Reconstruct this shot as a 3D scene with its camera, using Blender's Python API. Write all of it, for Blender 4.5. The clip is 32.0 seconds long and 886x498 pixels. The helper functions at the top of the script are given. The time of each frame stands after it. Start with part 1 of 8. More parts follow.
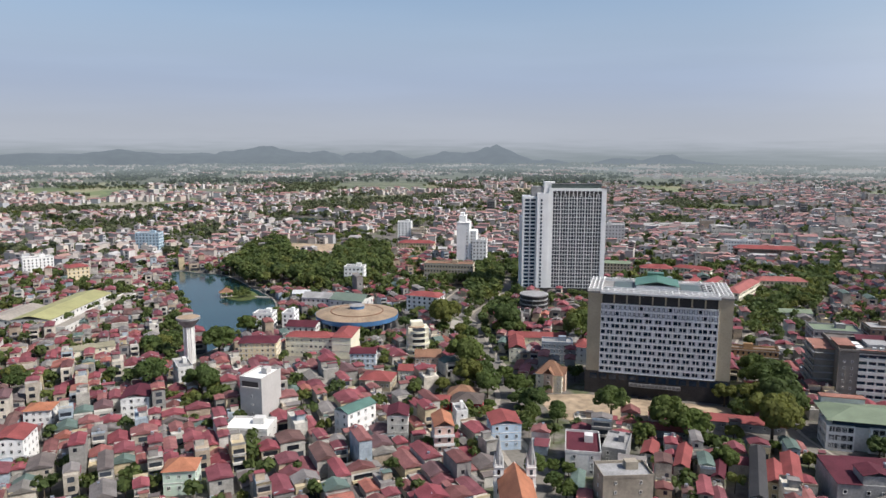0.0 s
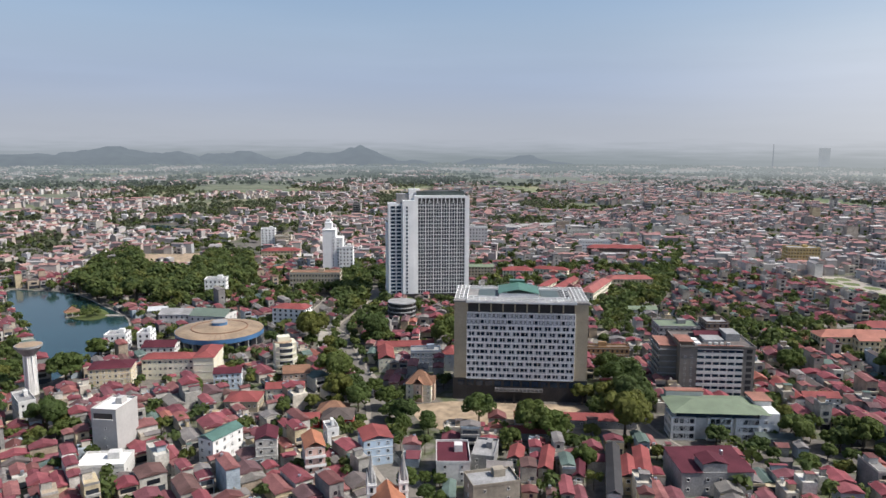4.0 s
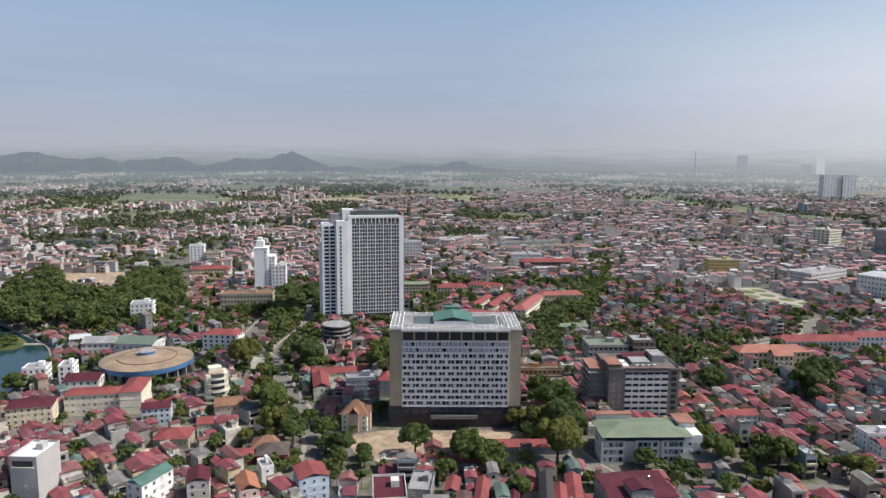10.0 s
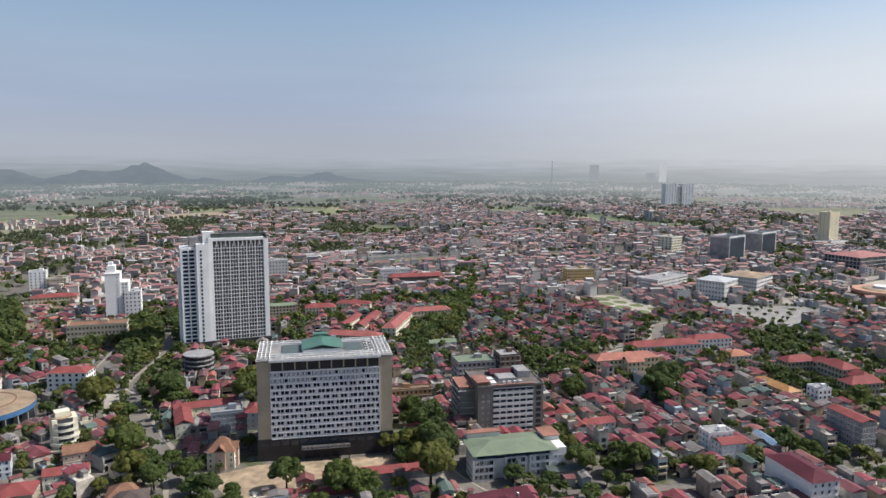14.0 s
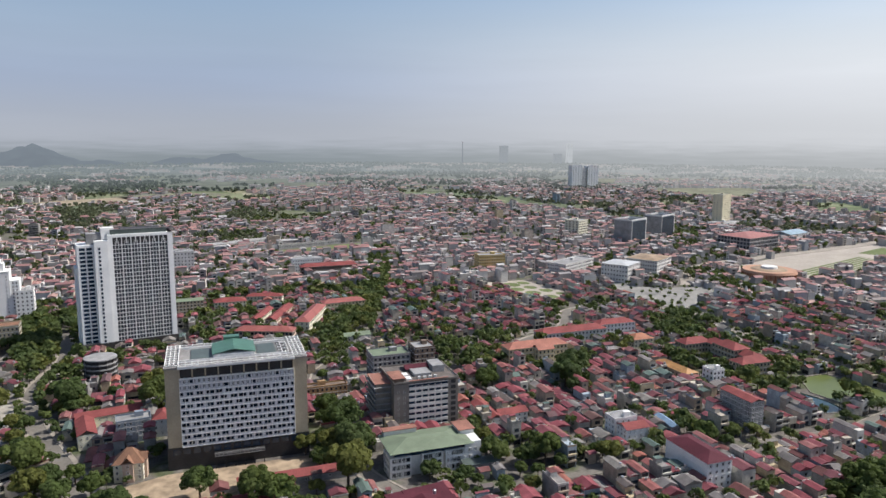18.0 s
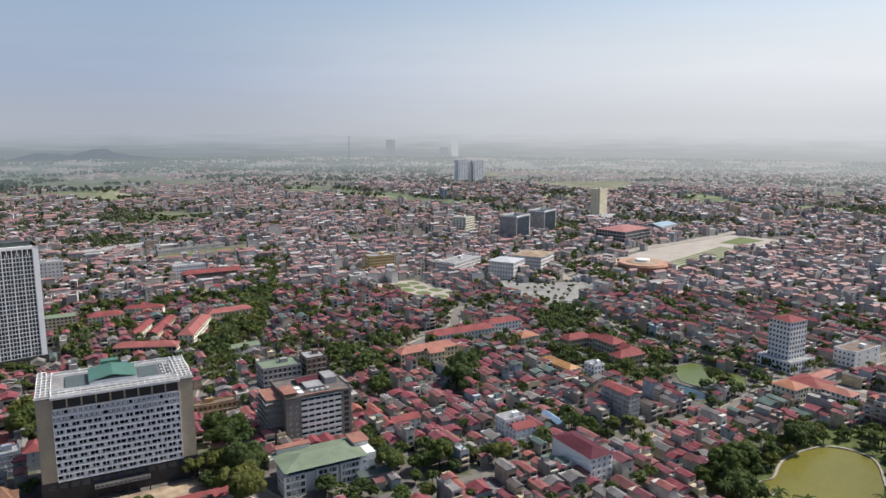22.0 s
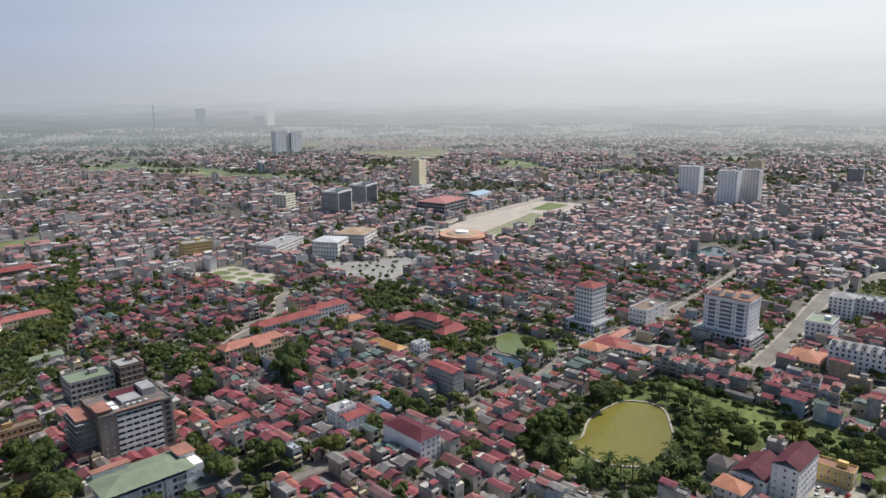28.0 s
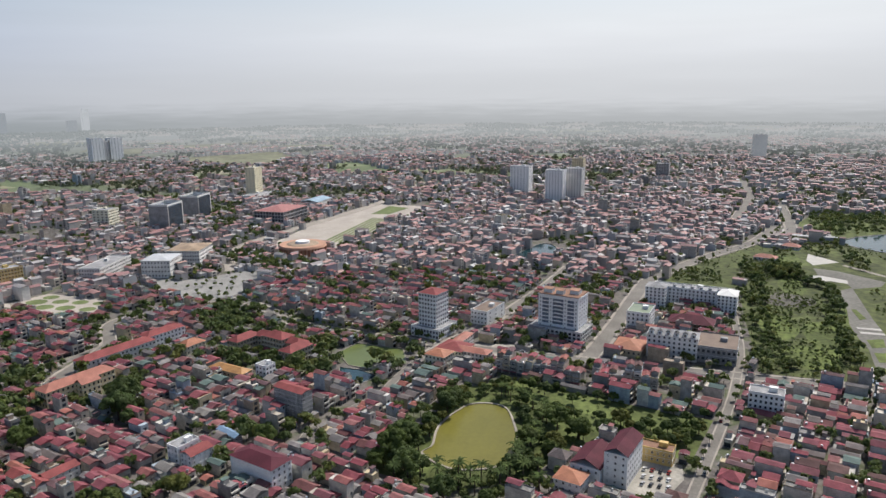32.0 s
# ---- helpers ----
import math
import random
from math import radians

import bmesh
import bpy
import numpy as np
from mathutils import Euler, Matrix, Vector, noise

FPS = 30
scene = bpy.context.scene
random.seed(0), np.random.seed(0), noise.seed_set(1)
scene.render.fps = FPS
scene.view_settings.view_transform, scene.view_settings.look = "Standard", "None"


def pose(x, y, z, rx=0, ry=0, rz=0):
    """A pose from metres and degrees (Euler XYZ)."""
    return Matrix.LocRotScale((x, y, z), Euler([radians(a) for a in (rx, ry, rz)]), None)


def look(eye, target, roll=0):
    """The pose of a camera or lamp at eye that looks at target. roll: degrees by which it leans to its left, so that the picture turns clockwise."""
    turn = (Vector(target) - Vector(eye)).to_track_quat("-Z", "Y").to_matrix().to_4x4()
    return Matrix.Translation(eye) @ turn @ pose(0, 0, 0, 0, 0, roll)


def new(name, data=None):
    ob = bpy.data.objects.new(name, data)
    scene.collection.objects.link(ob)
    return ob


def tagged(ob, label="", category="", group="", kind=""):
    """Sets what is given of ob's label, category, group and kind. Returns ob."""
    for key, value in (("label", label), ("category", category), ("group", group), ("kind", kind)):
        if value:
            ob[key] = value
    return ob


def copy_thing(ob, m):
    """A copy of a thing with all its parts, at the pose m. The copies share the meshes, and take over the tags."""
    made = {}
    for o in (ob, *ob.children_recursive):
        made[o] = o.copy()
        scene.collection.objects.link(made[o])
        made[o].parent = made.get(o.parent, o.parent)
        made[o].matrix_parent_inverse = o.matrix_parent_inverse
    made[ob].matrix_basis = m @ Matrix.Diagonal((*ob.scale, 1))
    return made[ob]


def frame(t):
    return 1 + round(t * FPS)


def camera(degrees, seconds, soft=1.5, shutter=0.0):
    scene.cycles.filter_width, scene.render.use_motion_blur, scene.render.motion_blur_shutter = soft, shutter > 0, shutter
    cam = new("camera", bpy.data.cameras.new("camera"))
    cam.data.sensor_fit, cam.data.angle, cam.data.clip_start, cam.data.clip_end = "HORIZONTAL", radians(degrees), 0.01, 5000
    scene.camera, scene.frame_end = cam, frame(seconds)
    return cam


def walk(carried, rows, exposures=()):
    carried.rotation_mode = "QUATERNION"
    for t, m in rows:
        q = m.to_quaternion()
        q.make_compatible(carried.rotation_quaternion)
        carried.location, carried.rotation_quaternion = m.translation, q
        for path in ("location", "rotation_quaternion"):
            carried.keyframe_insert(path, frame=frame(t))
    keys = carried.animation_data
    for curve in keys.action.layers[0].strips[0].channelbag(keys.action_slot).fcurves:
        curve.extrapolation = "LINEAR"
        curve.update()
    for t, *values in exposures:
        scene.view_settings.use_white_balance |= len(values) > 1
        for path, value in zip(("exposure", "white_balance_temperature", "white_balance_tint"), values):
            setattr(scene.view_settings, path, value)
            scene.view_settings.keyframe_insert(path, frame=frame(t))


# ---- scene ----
cam = camera(64.40, 32.0, soft=1.5)


def at(x, y, z, yaw, pitch, roll):
    return pose(x, y, z, 90 + pitch, 0, yaw) @ pose(0, 0, 0, 0, 0, roll)


walk(cam, [
    (0, at(0.00, -0.00, 122.57, 0.000, -8.430, 0.159)),
    (0.5, at(0.04, 0.03, 123.30, -1.738, -8.419, 0.170)),
    (1, at(0.06, 0.01, 124.03, -3.519, -8.427, 0.213)),
    (1.5, at(0.02, -0.09, 124.79, -5.320, -8.407, 0.183)),
    (2, at(0.05, -0.18, 125.61, -6.865, -8.397, 0.205)),
    (2.5, at(0.05, -0.22, 126.51, -8.143, -8.420, 0.243)),
    (3, at(0.05, -0.24, 127.44, -9.321, -8.415, 0.257)),
    (3.5, at(0.07, -0.27, 128.42, -10.192, -8.457, 0.255)),
    (5.5, at(-0.05, -0.33, 132.27, -12.680, -7.663, 0.336)),
    (6, at(-0.02, -0.36, 133.19, -13.046, -6.950, 0.351)),
    (6.5, at(0.00, -0.45, 134.07, -13.213, -6.908, 0.340)),
    (7, at(-0.05, -0.54, 135.01, -13.367, -7.868, 0.392)),
    (7.5, at(-0.13, -0.58, 136.13, -13.489, -8.089, 0.372)),
    (8, at(-0.16, -0.63, 137.36, -13.664, -8.099, 0.414)),
    (8.5, at(-0.17, -0.61, 138.59, -14.330, -8.103, 0.408)),
    (9, at(-0.17, -0.60, 139.78, -14.883, -8.093, 0.481)),
    (9.5, at(-0.12, -0.66, 140.95, -15.547, -8.085, 0.470)),
    (10, at(-0.05, -0.69, 142.11, -16.316, -8.053, 0.420)),
    (10.5, at(0.06, -0.71, 143.28, -17.486, -8.030, 0.453)),
    (11, at(0.11, -0.68, 144.38, -19.024, -8.010, 0.420)),
    (11.5, at(0.16, -0.60, 145.48, -20.551, -7.963, 0.424)),
    (12, at(0.18, -0.48, 146.54, -21.996, -7.927, 0.388)),
    (12.5, at(0.16, -0.44, 147.47, -23.362, -7.863, 0.388)),
    (13, at(0.17, -0.48, 148.46, -24.732, -7.510, 0.373)),
    (13.5, at(0.21, -0.52, 149.47, -26.024, -7.104, 0.273)),
    (14, at(0.23, -0.53, 150.41, -27.113, -7.261, 0.246)),
    (14.5, at(0.24, -0.49, 151.39, -28.189, -8.337, 0.190)),
    (16.5, at(0.27, -0.22, 156.23, -31.780, -8.866, 0.283)),
    (17, at(0.18, -0.17, 157.50, -32.596, -8.849, 0.237)),
    (17.5, at(0.04, -0.11, 158.77, -33.404, -8.866, 0.274)),
    (18, at(-0.07, -0.11, 160.05, -34.308, -8.874, 0.292)),
    (18.5, at(-0.18, -0.16, 161.32, -35.482, -8.871, 0.290)),
    (19, at(-0.34, -0.24, 162.69, -36.581, -8.862, 0.323)),
    (19.5, at(-0.47, -0.36, 164.13, -37.711, -8.868, 0.383)),
    (20, at(-0.54, -0.56, 165.50, -38.814, -8.873, 0.372)),
    (20.5, at(-0.58, -0.73, 166.73, -39.905, -8.851, 0.349)),
    (21, at(-0.65, -0.89, 167.86, -41.035, -8.843, 0.288)),
    (21.5, at(-0.72, -1.02, 169.00, -42.184, -8.811, 0.253)),
    (22, at(-0.82, -1.13, 170.10, -43.410, -9.439, 0.194)),
    (22.5, at(-0.94, -1.26, 171.24, -44.611, -10.639, 0.101)),
    (23, at(-0.92, -1.40, 172.44, -45.811, -11.672, 0.051)),
    (23.5, at(-0.84, -1.51, 173.69, -47.012, -12.203, -0.072)),
    (24, at(-0.66, -1.51, 174.99, -48.165, -12.220, -0.040)),
    (24.5, at(-0.42, -1.50, 176.28, -49.341, -12.216, -0.066)),
    (25, at(-0.23, -1.53, 177.53, -50.510, -12.209, -0.102)),
    (25.5, at(-0.06, -1.63, 178.72, -51.719, -12.215, -0.127)),
    (27.5, at(0.49, -2.70, 183.50, -56.297, -12.206, -0.174)),
    (28, at(0.55, -2.96, 184.69, -57.799, -12.210, -0.289)),
    (28.5, at(0.64, -3.14, 185.94, -59.552, -12.232, -0.272)),
    (29, at(0.73, -3.31, 187.18, -61.284, -12.255, -0.361)),
    (29.5, at(0.78, -3.50, 188.45, -62.998, -12.289, -0.432)),
    (30, at(0.87, -3.67, 189.73, -64.704, -12.289, -0.507)),
    (30.5, at(0.96, -3.83, 191.05, -66.417, -12.315, -0.518)),
    (31, at(0.96, -3.96, 192.34, -68.003, -12.352, -0.523)),
    (31.5, at(0.92, -4.04, 193.57, -69.540, -12.387, -0.588)),
    (32, at(0.91, -4.12, 194.77, -70.787, -12.396, -0.669)),
], exposures=[(0, 0.20), (7, 0.19), (14, 0.15), (20, 0.12), (25, 0.16), (32, 0.08)])

# ---- light ----
SUN_AZ, SUN_EL = 111.0, 50.0
world = bpy.data.worlds.new("sky")
scene.world = world
world.use_nodes = True
wt = world.node_tree
sky = wt.nodes.new("ShaderNodeTexSky")
sky.sky_type, sky.sun_disc = "NISHITA", False
sky.sun_elevation, sky.sun_rotation = radians(SUN_EL), radians(SUN_AZ)
sky.air_density, sky.dust_density, sky.ozone_density, sky.altitude = 1.0, 2.0, 2.2, 100
wt.nodes["Background"].inputs[1].default_value = 0.12
wt.links.new(sky.outputs[0], wt.nodes["Background"].inputs[0])
sun = new("sun", bpy.data.lights.new("sun", "SUN"))
sun.data.energy, sun.data.angle, sun.data.color = 4.9, radians(0.6), (1.0, 0.955, 0.905)
az, el = radians(SUN_AZ), radians(SUN_EL)
sun.matrix_world = look((0, 0, 500), (-math.sin(az) * math.cos(el) * 100, -math.cos(az) * math.cos(el) * 100, 500 - math.sin(el) * 100))

# ---- materials ----


def ramp_node(nt, stops, constant=False):
    r = nt.nodes.new("ShaderNodeValToRGB")
    r.color_ramp.interpolation = "CONSTANT" if constant else "LINEAR"
    els = r.color_ramp.elements
    while len(els) < len(stops):
        els.new(0.5)
    for e, (p, c) in zip(els, stops):
        e.position, e.color = p, (*c, 1)
    return r


def surf(name, colors, rough=0.8, fine=6.0, coarse=0.25, wear=0.35, stain=0.3, rand="", metal=0.0, bump=0.15, spec=0.3, stripe=0.0):
    """A surface with grain and stains at two scales; several colours are chosen by chance for each object or island."""
    m = bpy.data.materials.new(name)
    m.use_nodes = True
    nt = m.node_tree
    bs = nt.nodes["Principled BSDF"]
    bs.inputs["Roughness"].default_value, bs.inputs["Metallic"].default_value = rough, metal
    bs.inputs["Specular IOR Level"].default_value = spec
    geo = nt.nodes.new("ShaderNodeNewGeometry")

    def noise_of(scale, detail):
        n = nt.nodes.new("ShaderNodeTexNoise")
        n.inputs["Scale"].default_value, n.inputs["Detail"].default_value = scale, detail
        nt.links.new(geo.outputs["Position"], n.inputs["Vector"])
        return n

    if len(colors) == 1 or not rand:
        col = nt.nodes.new("ShaderNodeRGB")
        col.outputs[0].default_value = (*colors[0], 1)
    else:
        col = ramp_node(nt, [(i / len(colors), c) for i, c in enumerate(colors)], True)
        if rand == "object":
            src = nt.nodes.new("ShaderNodeObjectInfo").outputs["Random"]
        else:
            src = geo.outputs["Random Per Island"]
        nt.links.new(src, col.inputs[0])
    out = col.outputs[0]
    n1, n2 = noise_of(fine, 3), noise_of(coarse, 4)
    for n, amount, lo, hi in ((n1, wear, 0.35, 0.65), (n2, stain, 0.35, 0.7)):
        r = ramp_node(nt, [(lo, (1 - amount,) * 3), (hi, (1, 1, 1))])
        nt.links.new(n.outputs[0], r.inputs[0])
        mx = nt.nodes.new("ShaderNodeMix")
        mx.data_type, mx.blend_type = "RGBA", "MULTIPLY"
        mx.inputs[0].default_value = 1
        nt.links.new(out, mx.inputs[6])
        nt.links.new(r.outputs[0], mx.inputs[7])
        out = mx.outputs[2]
    nt.links.new(out, bs.inputs["Base Color"])
    if bump:
        b = nt.nodes.new("ShaderNodeBump")
        b.inputs["Strength"].default_value, b.inputs["Distance"].default_value = bump, 0.1
        nt.links.new(n1.outputs[0], b.inputs["Height"])
        nt.links.new(b.outputs[0], bs.inputs["Normal"])
    return m


WALLS = [(0.447, 0.427, 0.390), (0.635, 0.604, 0.533), (0.361, 0.346, 0.319), (0.635, 0.529, 0.350), (0.498, 0.472, 0.422), (0.688, 0.655, 0.597), (0.463, 0.377, 0.286), (0.412, 0.478, 0.527), (0.549, 0.487, 0.398), (0.671, 0.611, 0.511), (0.311, 0.294, 0.280)]
ROOFS = [(0.291, 0.082, 0.096), (0.219, 0.074, 0.089), (0.337, 0.132, 0.121), (0.328, 0.145, 0.138), (0.270, 0.090, 0.103), (0.180, 0.105, 0.095), (0.337, 0.102, 0.116), (0.255, 0.235, 0.225), (0.190, 0.160, 0.150), (0.408, 0.162, 0.127),
         (0.195, 0.086, 0.082), (0.260, 0.102, 0.113), (0.290, 0.265, 0.250), (0.230, 0.090, 0.103), (0.306, 0.090, 0.105), (0.225, 0.205, 0.195), (0.223, 0.099, 0.094), (0.150, 0.205, 0.180), (0.281, 0.084, 0.098), (0.332, 0.110, 0.121),
         (0.240, 0.080, 0.096), (0.328, 0.145, 0.138), (0.189, 0.112, 0.116), (0.280, 0.260, 0.235), (0.255, 0.086, 0.101)]
m_wall = surf("plaster_wall", WALLS, 0.9, 2.0, 0.3, 0.25, 0.35, "object", spec=0.12)
m_walls = surf("plaster_walls", WALLS, 0.9, 2.0, 0.3, 0.25, 0.35, "island", spec=0.12)
FAR_WALLS = [(0.56, 0.53, 0.49), (0.47, 0.44, 0.41), (0.37, 0.345, 0.325), (0.58, 0.52, 0.44), (0.66, 0.63, 0.60), (0.43, 0.39, 0.36), (0.44, 0.45, 0.46), (0.52, 0.48, 0.44), (0.50, 0.42, 0.37)]
m_walls_far = surf("plaster_walls_far", FAR_WALLS, 0.85, 0.5, 0.05, 0.15, 0.2, "island")
# far roofs: haze painted in as paler, greyer colours than the near ones
FAR_ROOFS = [(0.37, 0.19, 0.175), (0.30, 0.16, 0.155), (0.42, 0.39, 0.375), (0.40, 0.225, 0.195), (0.32, 0.295, 0.285), (0.28, 0.15, 0.145), (0.52, 0.50, 0.48), (0.42, 0.26, 0.22), (0.33, 0.185, 0.17), (0.25, 0.205, 0.19), (0.35, 0.20, 0.185)]
m_roofs_far = surf("hazed_sheet_roofs", FAR_ROOFS, 0.7, 0.5, 0.05, 0.2, 0.25, "island")
m_roof = surf("sheet_roof", ROOFS, 0.78, 3.0, 0.35, 0.3, 0.35, "object", spec=0.12)
m_roofs = surf("sheet_roofs", ROOFS, 0.78, 3.0, 0.2, 0.3, 0.35, "island", spec=0.12)
m_flat = surf("roof_terrace", [(0.34, 0.33, 0.31), (0.26, 0.25, 0.23), (0.40, 0.36, 0.33)], 0.9, 1.2, 0.3, 0.3, 0.4, "object")
m_glass = surf("window_glass", [(0.035, 0.04, 0.05), (0.06, 0.07, 0.085), (0.02, 0.022, 0.028)], 0.15, 0.5, 0.1, 0.2, 0.2, "object", spec=0.5, bump=0)
m_glass_i = surf("window_glass_rows", [(0.035, 0.04, 0.05), (0.06, 0.07, 0.085), (0.02, 0.022, 0.028)], 0.15, 0.5, 0.1, 0.2, 0.2, "island", spec=0.5, bump=0)
m_white = surf("white_paint", [(0.82, 0.81, 0.78)], 0.7, 1.0, 0.12, 0.1, 0.14)
m_offwhite = surf("offwhite_paint", [(0.70, 0.685, 0.65)], 0.75, 1.0, 0.12, 0.14, 0.2)
m_cream = surf("cream_paint", [(0.72, 0.60, 0.38)], 0.75, 1.0, 0.15, 0.12, 0.2)
m_beige = surf("beige_cladding", [(0.42, 0.36, 0.26)], 0.75, 1.5, 0.1, 0.15, 0.15)
m_grey = surf("grey_concrete", [(0.36, 0.355, 0.35)], 0.85, 1.5, 0.15, 0.25, 0.35)
m_dgrey = surf("dark_grey_stone", [(0.055, 0.052, 0.052)], 0.6, 1.5, 0.15, 0.25, 0.3)
m_brown = surf("brown_stone", [(0.22, 0.16, 0.12)], 0.8, 1.5, 0.15, 0.2, 0.3)
m_red = surf("red_sheet_roof", [(0.29, 0.083, 0.078)], 0.75, 2.5, 0.15, 0.25, 0.3, spec=0.15)
m_purple = surf("maroon_sheet_roof", [(0.115, 0.030, 0.042)], 0.75, 2.5, 0.15, 0.25, 0.3, spec=0.15)
m_orange = surf("orange_tile_roof", [(0.44, 0.18, 0.10)], 0.7, 3.0, 0.2, 0.3, 0.3)
m_tile = surf("brown_tile_roof", [(0.30, 0.16, 0.10)], 0.8, 3.0, 0.2, 0.35, 0.3)
m_green = surf("green_sheet_roof", [(0.195, 0.24, 0.16)], 0.6, 2.0, 0.12, 0.15, 0.25)
m_teal = surf("teal_canopy", [(0.085, 0.19, 0.14)], 0.4, 2.0, 0.2, 0.15, 0.25)
m_blue = surf("blue_fascia", [(0.10, 0.24, 0.46)], 0.5, 2.0, 0.1, 0.2, 0.3)
m_sand = surf("weathered_dome_roof", [(0.42, 0.31, 0.21)], 0.8, 1.2, 0.08, 0.25, 0.4)
m_yellow = surf("yellow_paint", [(0.70, 0.50, 0.19)], 0.75, 1.0, 0.15, 0.15, 0.25)
m_pale = surf("pale_yellow_paint", [(0.74, 0.70, 0.54)], 0.75, 1.0, 0.12, 0.1, 0.15)
m_hotel = surf("hotel_panel", [(0.60, 0.62, 0.66)], 0.7, 1.0, 0.12, 0.12, 0.2)
m_aglass = surf("apartment_glass", [(0.065, 0.075, 0.095)], 0.15, 0.4, 0.05, 0.3, 0.3, spec=0.6, bump=0)
m_bglass = surf("blue_curtain_glass", [(0.03, 0.055, 0.09)], 0.12, 0.4, 0.05, 0.3, 0.3, spec=0.6, bump=0)
m_steel = surf("stainless_tank", [(0.6, 0.62, 0.64)], 0.3, 2, 0.5, 0.1, 0.1, metal=0.8)
m_asphalt = surf("asphalt", [(0.215, 0.197, 0.17)], 0.9, 0.6, 0.05, 0.2, 0.3)
m_paving = surf("paving", [(0.37, 0.33, 0.28)], 0.9, 0.5, 0.04, 0.2, 0.25)
m_sandlot = surf("sandy_ground", [(0.47, 0.36, 0.245)], 0.95, 0.2, 0.05, 0.35, 0.35)
m_grass = surf("grass", [(0.145, 0.18, 0.05)], 0.95, 0.25, 0.03, 0.4, 0.5)
m_bark = surf("bark", [(0.12, 0.09, 0.065)], 0.95, 3, 0.5, 0.4, 0.3)
m_leaf = surf("foliage", [(0.125, 0.175, 0.048), (0.155, 0.20, 0.052), (0.105, 0.155, 0.045), (0.20, 0.215, 0.052), (0.115, 0.16, 0.05), (0.135, 0.185, 0.045)], 0.75, 1.0, 0.15, 0.3, 0.3, "object", bump=0)


def foliage(name, stops, scale):
    """Many crowns in one mesh: the green drifts from tree to tree, and each tuft is a little lighter or darker."""
    m = surf(name, [(0.8, 0.8, 0.8), (0.9, 0.9, 0.9), (1, 1, 1), (1.12, 1.12, 1.1)], 0.75, 0.8, 0.12, 0.25, 0.25, "island", bump=0)
    nt = m.node_tree
    bs = nt.nodes["Principled BSDF"]
    shade = bs.inputs["Base Color"].links[0].from_socket
    geo, n = nt.nodes.new("ShaderNodeNewGeometry"), nt.nodes.new("ShaderNodeTexNoise")
    n.inputs["Scale"].default_value, n.inputs["Detail"].default_value = scale, 3
    nt.links.new(geo.outputs["Position"], n.inputs["Vector"])
    tone = ramp_node(nt, stops)
    nt.links.new(n.outputs[0], tone.inputs[0])
    mx = nt.nodes.new("ShaderNodeMix")
    mx.data_type, mx.blend_type = "RGBA", "MULTIPLY"
    mx.inputs[0].default_value = 1
    nt.links.new(tone.outputs[0], mx.inputs[6])
    nt.links.new(shade, mx.inputs[7])
    nt.links.new(mx.outputs[2], bs.inputs["Base Color"])
    return m


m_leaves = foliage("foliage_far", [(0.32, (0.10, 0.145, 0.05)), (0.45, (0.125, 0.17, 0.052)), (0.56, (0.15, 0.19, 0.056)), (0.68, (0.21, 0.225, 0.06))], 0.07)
# paler, greyer green paints haze onto far trees; meadow bushes share it
m_leaves_pale = foliage("pale_hazed_foliage", [(0.32, (0.14, 0.17, 0.10)), (0.5, (0.165, 0.19, 0.105)), (0.68, (0.21, 0.22, 0.125))], 0.03)


def translucent(m, amount):
    """Thin leaves: part of the light passes through them."""
    nt = m.node_tree
    bs, out = nt.nodes["Principled BSDF"], nt.nodes["Material Output"]
    tr, mx = nt.nodes.new("ShaderNodeBsdfTranslucent"), nt.nodes.new("ShaderNodeMixShader")
    src = bs.inputs["Base Color"].links[0].from_socket
    nt.links.new(src, tr.inputs[0])
    mx.inputs[0].default_value = amount
    nt.links.new(bs.outputs[0], mx.inputs[1])
    nt.links.new(tr.outputs[0], mx.inputs[2])
    nt.links.new(mx.outputs[0], out.inputs[0])


for leaf_ in (m_leaf, m_leaves, m_leaves_pale):
    translucent(leaf_, 0.5)


def water(name, color, rough=0.12, spec=0.5):
    m = surf(name, [color], rough, 0.35, 0.03, 0.1, 0.2, bump=0.04, spec=spec)
    return m


m_lake = water("lake_water", (0.018, 0.05, 0.055))
m_pond = water("green_pond_water", (0.17, 0.155, 0.032), 0.3, 0.15)
m_pond2 = water("pale_green_water", (0.13, 0.16, 0.05), 0.3, 0.2)


